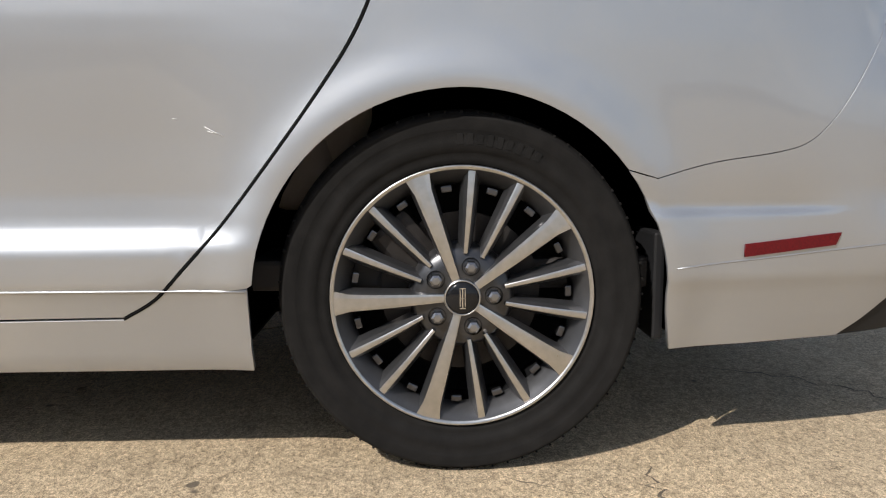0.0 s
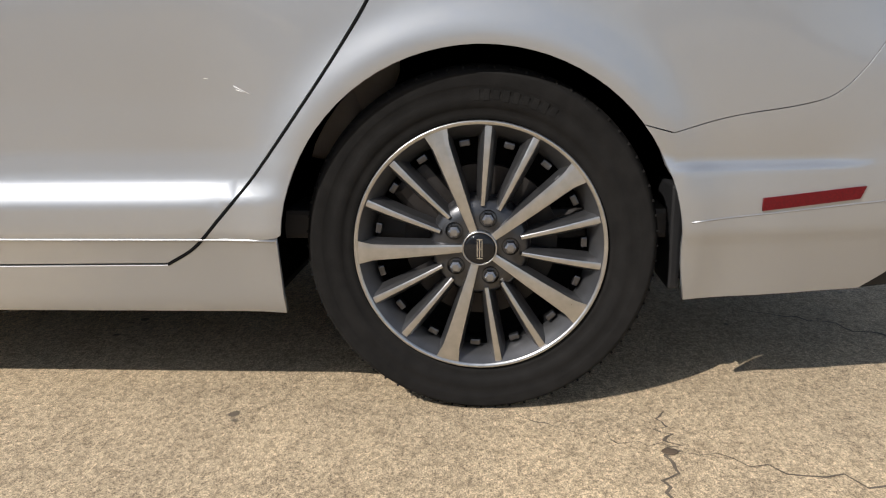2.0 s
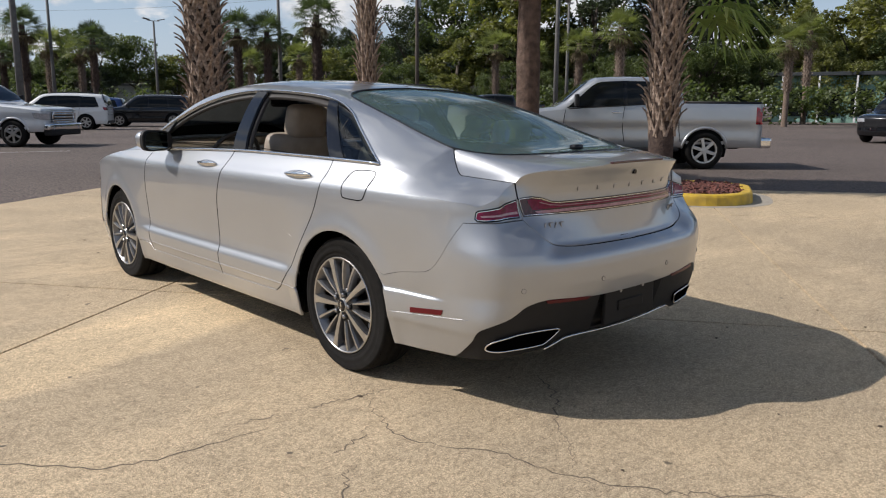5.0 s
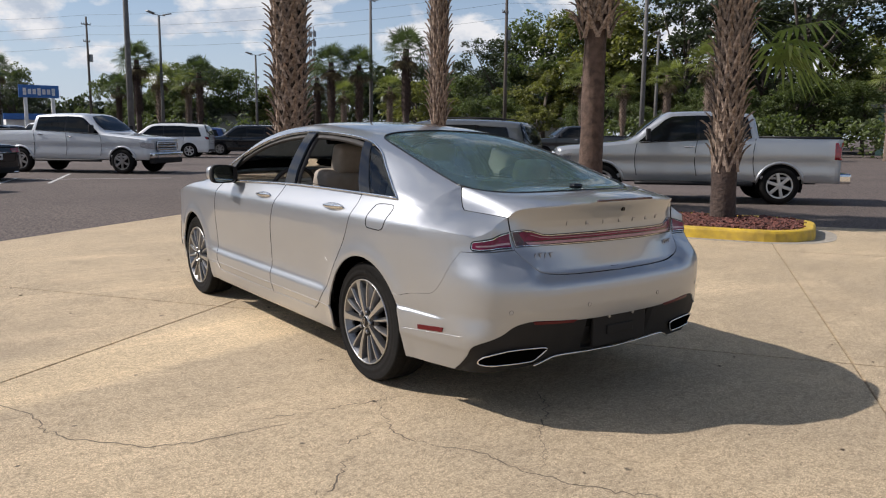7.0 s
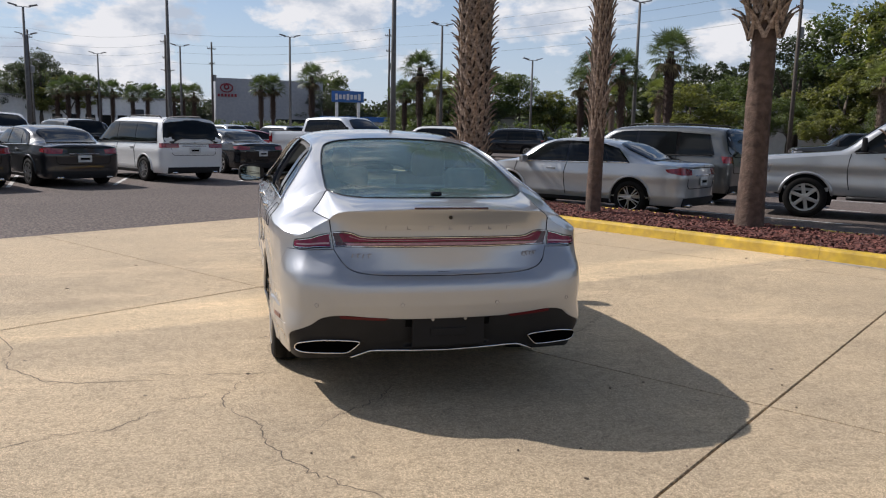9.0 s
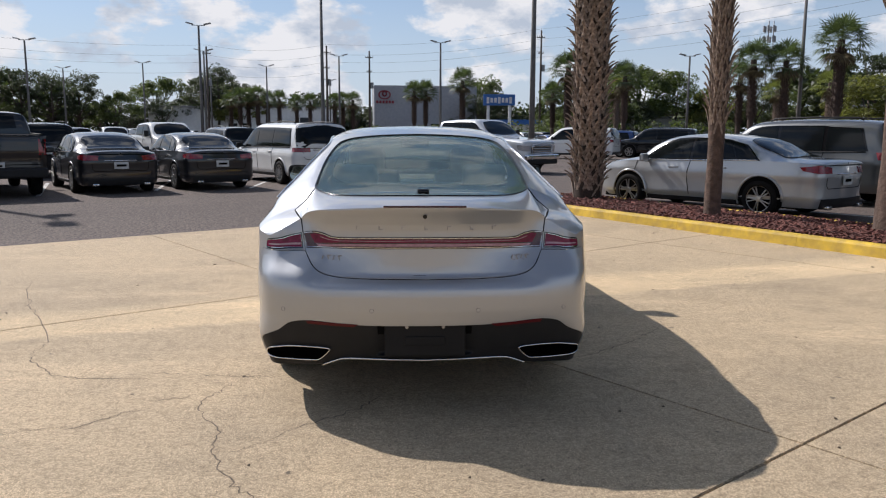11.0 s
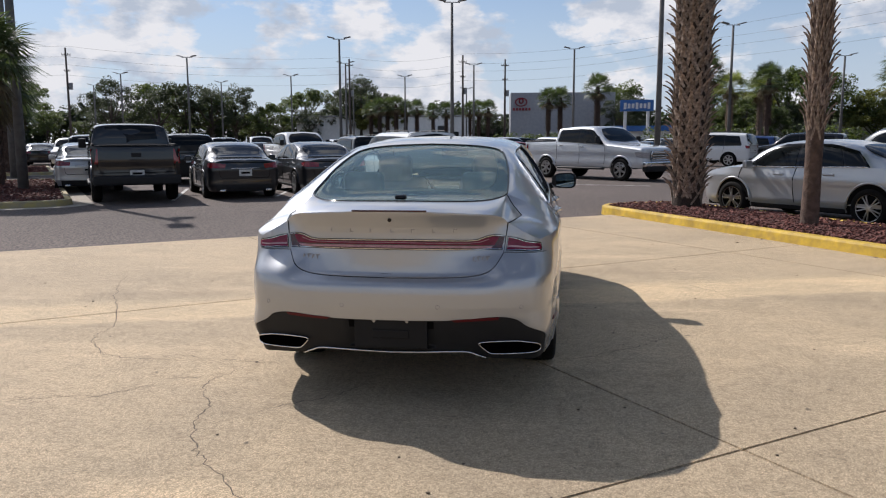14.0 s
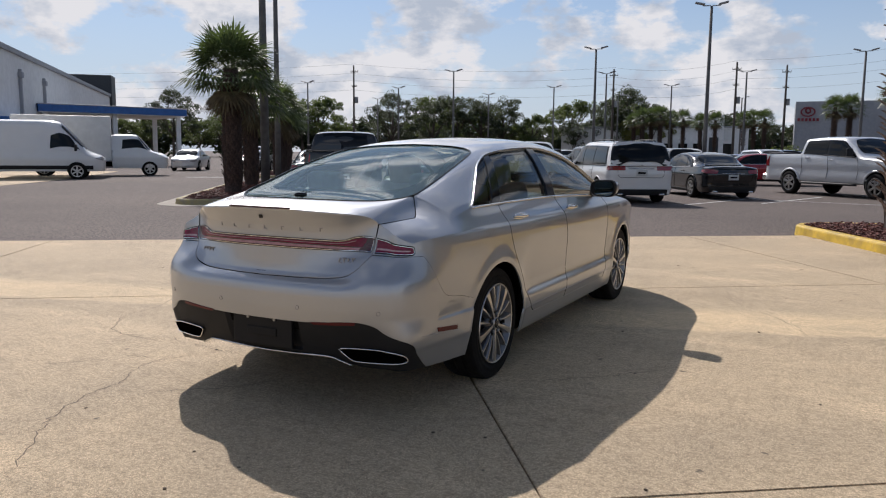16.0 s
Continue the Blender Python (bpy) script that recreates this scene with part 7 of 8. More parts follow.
# rows further off: copies of the ones built above
rng = random.Random(5)
far_cars = []
for i, (kd, pt) in enumerate((("saloon", P_LTSILVER), ("suv", P_SILVER), ("saloon", P_DKGREY), ("suv", P_WHITE), ("suv", P_BLACK), ("saloon", P_BLUE), ("van", P_SILVER), ("pickup", P_WHITE))):
    word = {"saloon": "saloon_car", "suv": "sport_utility_car", "van": "minivan", "pickup": "pickup_truck"}[kd]
    shade = pt.name.replace("parked_", "").replace("_", " ")
    far_cars.append(vehicle(kd, word, (-24 + 4.2 * i, 41 + 3.0 * i * 0.4), 120, pt, shade + " " + word.replace("_", " ") + " parked in a distant row", "car", group="distant parked cars", lite=True))
for row in range(6):
    for j in range(13):
        if rng.random() < 0.12:
            continue
        u = -32 + 5.2 * j + rng.uniform(-0.4, 0.4)
        y = 47 + 7.5 * row + 0.38 * u + rng.uniform(-0.6, 0.6)
        x = u - 6
        if 6 < x < 22 and y < 58:
            continue
        copy_thing(rng.choice(far_cars), pose(x, y, -0.03, 0, 0, (30 if row % 2 else 210) + rng.uniform(-4, 4)))


# delivery van and box truck by the service building
def delivery_van(at, heading):
    root = tagged(empty("delivery_van", pose(at[0], at[1], -0.03, 0, 0, heading - 90)), "white high-roof delivery van parked by the service building", "van")
    sh = Shape(6.4, 2.05, [(-3.2, 2.62), (-3.1, 2.70), (0, 2.74), (1.1, 2.70), (1.5, 2.45), (2.2, 1.65), (2.45, 1.35), (3.0, 1.12), (3.2, 0.95)], [(-3.2, 1.35), (0, 1.35), (1.8, 1.25), (2.6, 1.05), (3.2, 0.85)], 0.1, 0.4, 0.35)
    sh.body("body", P_WHITE, root)
    for s in (1, -1):
        patch("side_window", [(-s * sh.kz(y, z), y) for y, z in ((0.9, 1.40), (2.15, 1.36), (1.75, 1.95), (0.95, 2.0))], sh.up, BG_GLASS, root, 0.12, off=0.02, depth=0.014, centre=(0, 0, 1))
        patch("side_trim", [(s * sh.y2p(-2.9), 0.45), (s * sh.y2p(2.7), 0.45), (s * sh.y2p(2.7), 0.62), (s * sh.y2p(-2.9), 0.62)], sh.low, BLACK_PLASTIC, root, 0.3, off=0.012, depth=0.02, centre=(0, 0, 1))
        patch("headlamp", [(s * sh.y2p(2.75), 0.95), (s * sh.xf2p(0.75), 0.85), (s * sh.xf2p(0.6), 0.95), (s * sh.xf2p(0.8), 1.05)], sh.low, WHITE_LENS, root, 0.1, off=0.012, depth=0.02, centre=(0, 0, 1))
        for y in (-1.9, 2.0):
            ax = [(s * sh.y2p(y + 0.43 * math.cos(a)), 0.36 + 0.43 * math.sin(a)) for a in np.linspace(-0.1, math.pi + 0.1, 14)]
            patch("wheel_arch", ax, sh.low, DARK, root, 0.15, off=0.007, depth=0.01, centre=(0, 0, 1))
            m = Matrix.Translation((s * 1.03, y, 0.36)) @ (Matrix.Rotation(math.pi, 4, "Z") if s < 0 else Matrix.Identity(4))
            copy_thing(WHEELS[list(WHEELS)[0]], m).parent = root
        bm = bmesh.new()
        add_box(bm, -s * 1.18, 2.0, 1.45, 0.18, 0.12, 0.32, 0.04)
        part("door_mirror", bm, BLACK_PLASTIC, root)
    h = [(sh.kx(y, x), y) for x, y in ((0, 1.32), (0.72, 1.42), (0.80, 2.25), (0, 2.38))]
    patch("windshield", h + [(-k, y) for k, y in h[::-1]], sh.up, BG_GLASS, root, 0.12, off=0.02, depth=0.014, centre=(0, 0, 1))


delivery_van((-31.3, 19.0), 48)


def box_truck(at, heading):
    root = tagged(empty("box_truck", pose(at[0], at[1], -0.03, 0, 0, heading - 90)), "white box truck parked by the blue canopy", "truck")
    box("cargo_box", (0, -1.1, 1.95), (2.3, 4.6, 2.3), mat("white_panel", (0.70, 0.70, 0.68), 0.5, 0, (0.62, 0.62, 0.60), 3), root, 0.05)
    sh = Shape(2.9, 2.05, [(-1.45, 2.1), (-1.2, 2.2), (-0.3, 2.2), (0.0, 2.05), (0.55, 1.40), (1.2, 1.18), (1.45, 1.0)], [(-1.45, 1.35), (0.3, 1.3), (1.0, 1.1), (1.45, 0.9)], 0.1, 0.35, 0.40)
    off = 2.6
    b = sh.body("cab", P_WHITE, root)
    b.location.y = off
    for s in (1, -1):
        w = patch("side_window", [(-s * sh.kz(y, z), y) for y, z in ((-0.9, 1.42), (0.35, 1.38), (0.0, 1.85), (-0.85, 1.9))], sh.up, BG_GLASS, root, 0.12, off=0.02, depth=0.014, centre=(0, 0, 1))
        w.location.y = off
        for y in (-2.0, 3.05):
            m = Matrix.Translation((s * 1.04, y, 0.38)) @ (Matrix.Rotation(math.pi, 4, "Z") if s < 0 else Matrix.Identity(4))
            copy_thing(WHEELS[list(WHEELS)[0]], m).parent = root
    h = [(sh.kx(y, x), y) for x, y in ((0, -0.15), (0.72, -0.08), (0.80, 0.48), (0, 0.56))]
    w = patch("windshield", h + [(-k, y) for k, y in h[::-1]], sh.up, BG_GLASS, root, 0.12, off=0.02, depth=0.014, centre=(0, 0, 1))
    w.location.y = off
    box("chassis", (0, -0.6, 0.62), (0.9, 6.0, 0.25), DARK, root, 0.02)


box_truck((-33.1, 23.4), 50)

# ---------------------------------------------------------------- planting islands and palms
ISD = (0.459, -0.888)
ISN = (0.888, 0.459)


def isle(s, w, z=0.0):
    return (s * ISD[0] + w * ISN[0], s * ISD[1] + w * ISN[1], z)


def rounded_strip(s0, s1, w0, w1, r, n=8):
    pts = []
    for cs, cw, a0 in ((s1 - r, w1 - r, 0), (s0 + r, w1 - r, 90), (s0 + r, w0 + r, 180), (s1 - r, w0 + r, 270)):
        pts += [(cs + r * math.cos(radians(a0 + 90 * i / n)), cw + r * math.sin(radians(a0 + 90 * i / n))) for i in range(n + 1)]
    return pts


def kerb_ring(island, pts, place, width, z1, material, gap=0.004, piece=1.8):
    """Kerb stones laid end to end along a closed line, rounded at the top edge."""
    line = densify(pts, 0.25)
    inner = shrink(line, width)
    n = len(line)
    acc, start = 0.0, 0
    i = 0
    while i < n:
        j, run = i, 0.0
        while j < n and run < piece:
            a, b = line[j % n], line[(j + 1) % n]
            run += math.dist(a, b)
            j += 1
        vs, fs = [], []
        for k in range(i, j + 1):
            o, q = line[k % n], inner[k % n]
            t = gap / max(math.dist(line[i], line[(i + 1) % n]), 0.01) if k == i else 0
            if k == i:
                o2, q2 = line[(k + 1) % n], inner[(k + 1) % n]
                o = (o[0] + (o2[0] - o[0]) * t, o[1] + (o2[1] - o[1]) * t)
                q = (q[0] + (q2[0] - q[0]) * t, q[1] + (q2[1] - q[1]) * t)
            mix = lambda f: (o[0] + (q[0] - o[0]) * f, o[1] + (q[1] - o[1]) * f)
            for f, z in ((0.0, -0.05), (0.10, z1 - 0.035), (0.16, z1 - 0.012), (0.28, z1), (0.9, z1), (1.0, z1 - 0.012), (1.0, -0.05)):
                vs.append(place(*mix(f), z))
        m = 7
        for k in range(j - i):
            for c in range(m - 1):
                fs.append((k * m + c, (k + 1) * m + c, (k + 1) * m + c + 1, k * m + c + 1))
        fs.append(tuple(range(m)))
        fs.append(tuple((j - i) * m + c for c in range(m))[::-1])
        pydata("kerb_stone", vs, fs, material, island)
        i = j
    return inner


def mulch_bed(island, inner, place, z, count, seed, area):
    """Bed of soil with loose bark chips on it."""
    vs = [place(a, b, z - 0.02) for a, b in inner]
    pydata("soil", vs, [tuple(range(len(vs)))], mat("dark_soil", (0.10, 0.045, 0.033), 0.95, 0, (0.06, 0.028, 0.02), 20, bump=0.6, bscale=40), island)
    r = random.Random(seed)
    P = np.array(inner)
    lo, hi = P.min(0), P.max(0)
    pts = np.stack([np.array([r.uniform(lo[0], hi[0]) for _ in range(count * 2)]), np.array([r.uniform(lo[1], hi[1]) for _ in range(count * 2)])], 1)
    pts = pts[inside(inner, pts)][:count]
    vs, fs = [], []
    for a, b in pts:
        c = Vector(place(a, b, z + r.uniform(-0.02, 0.03)))
        e = Euler((r.uniform(-0.5, 0.5), r.uniform(-0.5, 0.5), r.uniform(0, 6.28))).to_matrix()
        lx, ly, lz = r.uniform(0.02, 0.06), r.uniform(0.008, 0.02), r.uniform(0.004, 0.012)
        n = len(vs)
        for sx, sy, sz in ((-1, -1, -1), (1, -1, -1), (1, 1, -1), (-1, 1, -1), (-0.8, -0.8, 1), (0.8, -0.7, 1), (0.9, 0.8, 1), (-0.8, 0.7, 1)):
            vs.append(c + e @ Vector((sx * lx, sy * ly, sz * lz)))
        fs += [(n + a0, n + b0, n + c0, n + d0) for a0, b0, c0, d0 in ((0, 3, 2, 1), (4, 5, 6, 7), (0, 1, 5, 4), (1, 2, 6, 5), (2, 3, 7, 6), (3, 0, 4, 7))]
    ob = pydata("bark_chips", vs, fs, MULCH, island)
    ob["kind"] = "stuff"


island = tagged(empty("planting_island"), "long planting island with red bark mulch and yellow painted kerb", "planting bed", kind="structure")
inner = kerb_ring(island, rounded_strip(-8.95, 1.75, 6.50, 8.66, 0.75), isle, 0.17, 0.15, KERB_YELLOW)
mulch_bed(island, inner, isle, 0.14, 9000, 3, None)


rk = random.Random(19)
for k in range(46):
    a, b = rk.uniform(-8.2, 1.2), 6.50 - abs(rk.gauss(0.02, 0.05)) - 0.01
    if rk.random() < 0.25:
        b -= rk.uniform(0.1, 0.9)
    size = rk.uniform(0.005, 0.014)
    bm = bmesh.new()
    bmesh.ops.create_icosphere(bm, subdivisions=1, radius=1.0)
    bmesh.ops.scale(bm, vec=(size * rk.uniform(0.8, 2.6), size, size * 0.45), verts=bm.verts)
    bmesh.ops.rotate(bm, cent=(0, 0, 0), matrix=Matrix.Rotation(rk.uniform(0, 3.1), 3, "Z"), verts=bm.verts)
    bmesh.ops.translate(bm, vec=isle(a, b, size * 0.4), verts=bm.verts)
    tagged(finish("grit", bm, LITTER), "small dark bit of dry litter at the kerb's foot", "debris", "debris")


def strip2(s, w, z=0.0):
    d, n = (-0.5807, 0.8141), (-0.8141, -0.5807)
    return (-11.15 + s * d[0] + w * n[0], 10.85 + s * d[1] + w * n[1], z)


FADED = mat("faded_kerb", (0.40, 0.32, 0.12), 0.8, 0, (0.30, 0.26, 0.18), 5)
for s0, s1, seed in ((-0.3, 12.0, 4), (19.5, 31.0, 5)):
    isl = tagged(empty("planting_island"), "narrow planting strip with mulch, palms and faded yellow kerb", "planting bed", kind="structure")
    ring = rounded_strip(s0, s1, -1.3, 1.6, 0.7)
    inner2 = kerb_ring(isl, ring, strip2, 0.17, 0.12, FADED)
    mulch_bed(isl, inner2, strip2, 0.11, 2600, seed, None)
    outer = shrink(densify(ring, 0.5), -0.45)
    pydata("gutter", [strip2(a, b, -0.022) for a, b in outer], [tuple(range(len(outer)))], KERB_GREY, isl)
outer = shrink(densify(rounded_strip(-0.3, 1.75, 6.62, 8.54, 0.75), 0.5), -0.26)
pydata("gutter", [isle(a, b, 0.003) for a, b in outer], [tuple(range(len(outer)))], KERB_GREY, island)

BARK = mat("palm_bark", (0.21, 0.155, 0.12), 0.95, 0, (0.11, 0.08, 0.06), 18, bump=0.8, bscale=30, vary=0.1, dist=0.02)
BOOT = mat("dry_leaf_base", (0.33, 0.255, 0.20), 0.9, 0, (0.15, 0.108, 0.082), 22, bump=0.4, bscale=50, vary=0.28, dist=0.006)
BOOT_RED = mat("red_brown_leaf_base", (0.30, 0.175, 0.13), 0.9, 0, (0.15, 0.08, 0.06), 22, bump=0.4, bscale=50, vary=0.28, dist=0.006)
BOOT_DARK = mat("dark_leaf_base", (0.10, 0.065, 0.048), 0.9, 0, (0.05, 0.032, 0.025), 22, bump=0.4, bscale=50, vary=0.28, dist=0.006)
BARK_RED = mat("red_brown_bark", (0.125, 0.082, 0.062), 0.95, 0, (0.065, 0.042, 0.032), 10, bump=0.8, bscale=24, dist=0.02)
# fibre between leaf bases, with the shade of the gaps in its colour
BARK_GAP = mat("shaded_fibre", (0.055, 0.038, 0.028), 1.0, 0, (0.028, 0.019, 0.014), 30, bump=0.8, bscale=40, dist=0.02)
BARK_DARK = mat("dark_palm_bark", (0.085, 0.058, 0.045), 0.95, 0, (0.045, 0.03, 0.025), 18, bump=0.8, bscale=30, dist=0.02)


def leafy(name, color, through):
    """Foliage: island-varied diffuse colour with some light passing through."""
    m = island_vary(mat(name, color, 0.55, 0, tuple(c * 0.6 for c in color), 0.6), 0.55, 1.45)
    n, l = m.node_tree.nodes, m.node_tree.links
    b, o = n["Principled BSDF"], n["Material Output"]
    t, x = n.new("ShaderNodeBsdfTranslucent"), n.new("ShaderNodeMixShader")
    t.inputs["Color"].default_value = (color[0] * 1.5, color[1] * 1.6, color[2] * 0.9, 1)
    x.inputs[0].default_value = through
    l.new(b.outputs["BSDF"], x.inputs[1])
    l.new(t.outputs["BSDF"], x.inputs[2])
    l.new(x.outputs["Shader"], o.inputs["Surface"])
    return m


FROND = leafy("palm_frond", (0.105, 0.145, 0.045), 0.35)
# lit copy of the frond green: sunlight is put into the colour
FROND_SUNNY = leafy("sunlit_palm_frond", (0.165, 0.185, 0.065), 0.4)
FROND_DEEP = leafy("deep_green_frond", (0.080, 0.108, 0.048), 0.28)
FROND_LIGHT = leafy("pale_palm_frond", (0.27, 0.32, 0.11), 0.45)
FROND_DRY = island_vary(mat("dry_palm_frond", (0.16, 0.12, 0.06), 0.8, 0, (0.10, 0.075, 0.04), 4), 0.7, 1.3)


def boot_mesh(name, material, L=0.30, spread=0.10):
    """One split leaf base: two strips that part downwards from a common tip."""
    vs, fs = [], []
    for sd in (-1, 1):
        base = [Vector((-0.004, sd * spread, -L * 0.75)), Vector((0.020, sd * spread * 0.60, -L * 0.32)), Vector((0.052, sd * spread * 0.22, L * 0.14)), Vector((0.082, sd * 0.004, L * 0.40)), Vector((0.150, -sd * 0.010, L * 0.66))]
        ws = (0.034, 0.030, 0.026, 0.022, 0.006)
        n = len(vs)
        for p, w in zip(base, ws):
            vs += [p + Vector((0.002, -w, 0)), p + Vector((0.014, 0, 0)), p + Vector((0.002, w, 0)), p + Vector((-0.014, 0, 0))]
        for i in range(4):
            for k in range(4):
                fs.append((n + 4 * i + k, n + 4 * i + (k + 1) % 4, n + 4 * (i + 1) + (k + 1) % 4, n + 4 * (i + 1) + k))
        fs.append((n + 16, n + 17, n + 18, n + 19))
    me = bpy.data.meshes.new(name)
    me.from_pydata([tuple(v) for v in vs], [], fs)
    me.materials.append(material)
    return me


BOOT_ME, BOOT_RED_ME, BOOT_DARK_ME = boot_mesh("leaf_base", BOOT), boot_mesh("leaf_base", BOOT_RED), boot_mesh("leaf_base", BOOT_DARK)


def frond_geom(vs, fs, base, yaw, pitch, size, r, droop):
    """A fan leaf: stalk and narrow leaflets that bend down at their ends."""
    e = Euler((0, -pitch, yaw)).to_matrix()
    stalk = size * 0.75
    tip = base + e @ Vector((stalk, 0, 0)) + Vector((0, 0, -droop * 0.25 * stalk))
    n = len(vs)
    side = e @ Vector((0, 0.018, 0))
    vs += [base - side, base + side, tip + side * 0.7, tip - side * 0.7]
    fs.append((n, n + 1, n + 2, n + 3))
    for k in range(17):
        a = (k - 8) / 8 * 1.75
        l = size * (0.95 - 0.20 * abs(a) / 1.75) * r.uniform(0.85, 1.1)
        d = e @ Vector((math.cos(a), math.sin(a), 0.15 * math.cos(a * 1.3)))
        w = (e @ Vector((-math.sin(a), math.cos(a), 0))) * size * 0.040
        m = tip + d * l * 0.55
        q = tip + d * l + Vector((0, 0, -droop * l * r.uniform(0.25, 0.55)))
        n = len(vs)
        vs += [tip, m + w + Vector((0, 0, 0.01)), q, m - w + Vector((0, 0, 0.01))]
        fs.append((n, n + 1, n + 2, n + 3))


def palm(name, at, height, r_base, r_top, boots, crown, label, seed=0, size=0.95, red=False, skirt=None, detail=True, lean=(0, 0), boot_out=0.0, frond_mat=None, dry=6, bscale=1.0, low_frond=None, dark=False, bark=None):
    r = random.Random(seed)
    root = tagged(empty(name, pose(*at)), label, "palm tree", "palm trees")
    vs, fs, seg = [], [], 14
    rows = 22
    for i in range(rows + 1):
        t = i / rows
        rr = r_base + (r_top - r_base) * t + 0.10 * r_base * math.exp(-t * 14) + r.uniform(-0.006, 0.006)
        for k in range(seg):
            a = 2 * math.pi * k / seg
            q = rr * (1 + 0.03 * math.sin(5 * a + i))
            vs.append((lean[0] * t * t + q * math.cos(a), lean[1] * t * t + q * math.sin(a), height * t - 0.03))
    for i in range(rows):
        for k in range(seg):
            fs.append((i * seg + k, i * seg + (k + 1) % seg, (i + 1) * seg + (k + 1) % seg, (i + 1) * seg + k))
    trunk = pydata("trunk", vs, fs, BARK_DARK if dark else bark or BARK, root, smooth=True)
    # leaf bases in a spiral lattice between two heights
    z0, z1 = boots
    if z1 > z0:
        step = 0.125 if detail else 0.2
        per = 7 if detail else 6
        rows_b = int((z1 - z0) / step)
        jv, jf = [], []
        for i in range(rows_b):
            z = z0 + step * i
            t = z / height
            rr = r_base + (r_top - r_base) * t + boot_out
            for k in range(per):
                a = 2 * math.pi * (k + 0.5 * (i % 2)) / per + r.uniform(-0.06, 0.06)
                m = Matrix.Translation((lean[0] * t * t, lean[1] * t * t, z)) @ Matrix.Rotation(a, 4, "Z") @ Matrix.Translation((rr - 0.01, 0, r.uniform(-0.02, 0.02))) @ Matrix.Rotation(radians(r.uniform(-4, 10)), 4, "Y")
                m = m @ Matrix.Diagonal((r.uniform(0.8, 1.25) * bscale, rr / 0.20 * r.uniform(0.9, 1.05), r.uniform(0.9, 1.1), 1))
                if detail:
                    ob = new("leaf_base", BOOT_DARK_ME if dark else BOOT_RED_ME if red and z > z0 + 0.62 * (z1 - z0) else BOOT_ME)
                    ob.parent = trunk
                    ob.matrix_basis = m
                else:
                    n = len(jv)
                    jv += [m @ v.co for v in BOOT_ME.vertices]
                    jf += [tuple(n + q for q in p.vertices) for p in BOOT_ME.polygons]
        if jv:
            ob = pydata("leaf_base_mass", jv, jf, BOOT_DARK if dark else BOOT, root)
            ob["kind"] = "stuff"
    # crown
    cv, cf, dv, df = [], [], [], []
    top = Vector((lean[0], lean[1], height))
    for i in range(crown):
        yaw = 2.399963 * i + r.uniform(-0.2, 0.2)
        pitch = radians(78 - 105 * (i / crown) ** 0.85) + r.uniform(-0.1, 0.1)
        frond_geom(cv, cf, top + Vector((0.12 * math.cos(yaw), 0.12 * math.sin(yaw), -0.15 + 0.12 * (1 - i / crown))), yaw, pitch, size * r.uniform(0.85, 1.1), r, 0.35 + 0.5 * i / crown)
    for i in range(dry):
        yaw = 2.4 * i + r.uniform(-0.3, 0.3)
        frond_geom(dv, df, top + Vector((0.10 * math.cos(yaw), 0.10 * math.sin(yaw), -0.25)), yaw, radians(-50 - r.uniform(0, 25)), size * 0.8, r, 0.6)
    if low_frond:
        lf_yaw, lf_z = low_frond
        for dyaw, dp in ((0, 0.05), (0.22, -0.25), (-0.2, -0.45), (0.1, -0.6)):
            frond_geom(cv, cf, Vector((0.2 * math.cos(lf_yaw), 0.2 * math.sin(lf_yaw), lf_z)), lf_yaw + dyaw, radians(-4) + dp, 0.95, r, 0.85)
    if cv:
        pydata("crown", cv, cf, frond_mat or FROND, root, "fan-shaped green fronds")["kind"] = "stuff"
    if dv:
        pydata("dry_skirt", dv, df, FROND_DRY, root)["kind"] = "stuff"
    return root


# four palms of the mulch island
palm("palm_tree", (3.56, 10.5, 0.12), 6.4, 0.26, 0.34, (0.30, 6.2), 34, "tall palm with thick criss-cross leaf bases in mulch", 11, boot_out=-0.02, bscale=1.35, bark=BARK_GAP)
palm("palm_tree", (4.77, 7.2, 0.12), 6.0, 0.120, 0.150, (1.55, 5.8), 30, "slender palm, bare below and woven leaf bases above", 12, boot_out=-0.012, bscale=0.8, bark=BARK_RED)
palm("palm_tree", (6.37, 5.15, 0.12), 5.2, 0.20, 0.155, (3.0, 5.0), 30, "palm with smooth bare trunk under a shaggy collar", 13, red=False, boot_out=0.06, bscale=1.5, bark=BARK_RED)
palm("palm_tree", (7.40, 3.35, 0.12), 5.4, 0.175, 0.21, (0.95, 5.2), 26, "palm with woven leaf bases and a low green frond", 14, red=True, size=1.15, boot_out=0.0, bark=BARK_DARK, bscale=1.05, frond_mat=FROND_LIGHT, low_frond=(-0.63, 3.05))
# palms of the narrow strip
for i in range(6):
    p = strip2((3.6, 8.6, 21.5, 24.5, 27.2, 29.8)[i], 0.55, 0.1)
    palm("palm_tree", p, (3.7, 3.3, 3.6, 3.2, 3.5, 3.4)[i], 0.23, 0.22, (0.4, 3.1), 60, "short palm with dense green crown on a narrow strip", 30 + i, size=0.95, detail=i < 1, boot_out=0.01, bscale=0.9, dry=22, dark=True, frond_mat=FROND_DEEP)
# palms far off
far_palm = palm("palm_tree", (60, 70, 0), 7.0, 0.20, 0.18, (3.0, 6.8), 32, "distant palm with round crown", 50, detail=False, size=1.05, dry=8, boot_out=0.04, bscale=1.3, frond_mat=FROND_DEEP, dark=True)
CAM0 = (-0.07, -4.63)


def polar(az, d, c=CAM0):
    return c[0] + d * math.cos(radians(az)), c[1] + d * math.sin(radians(az))


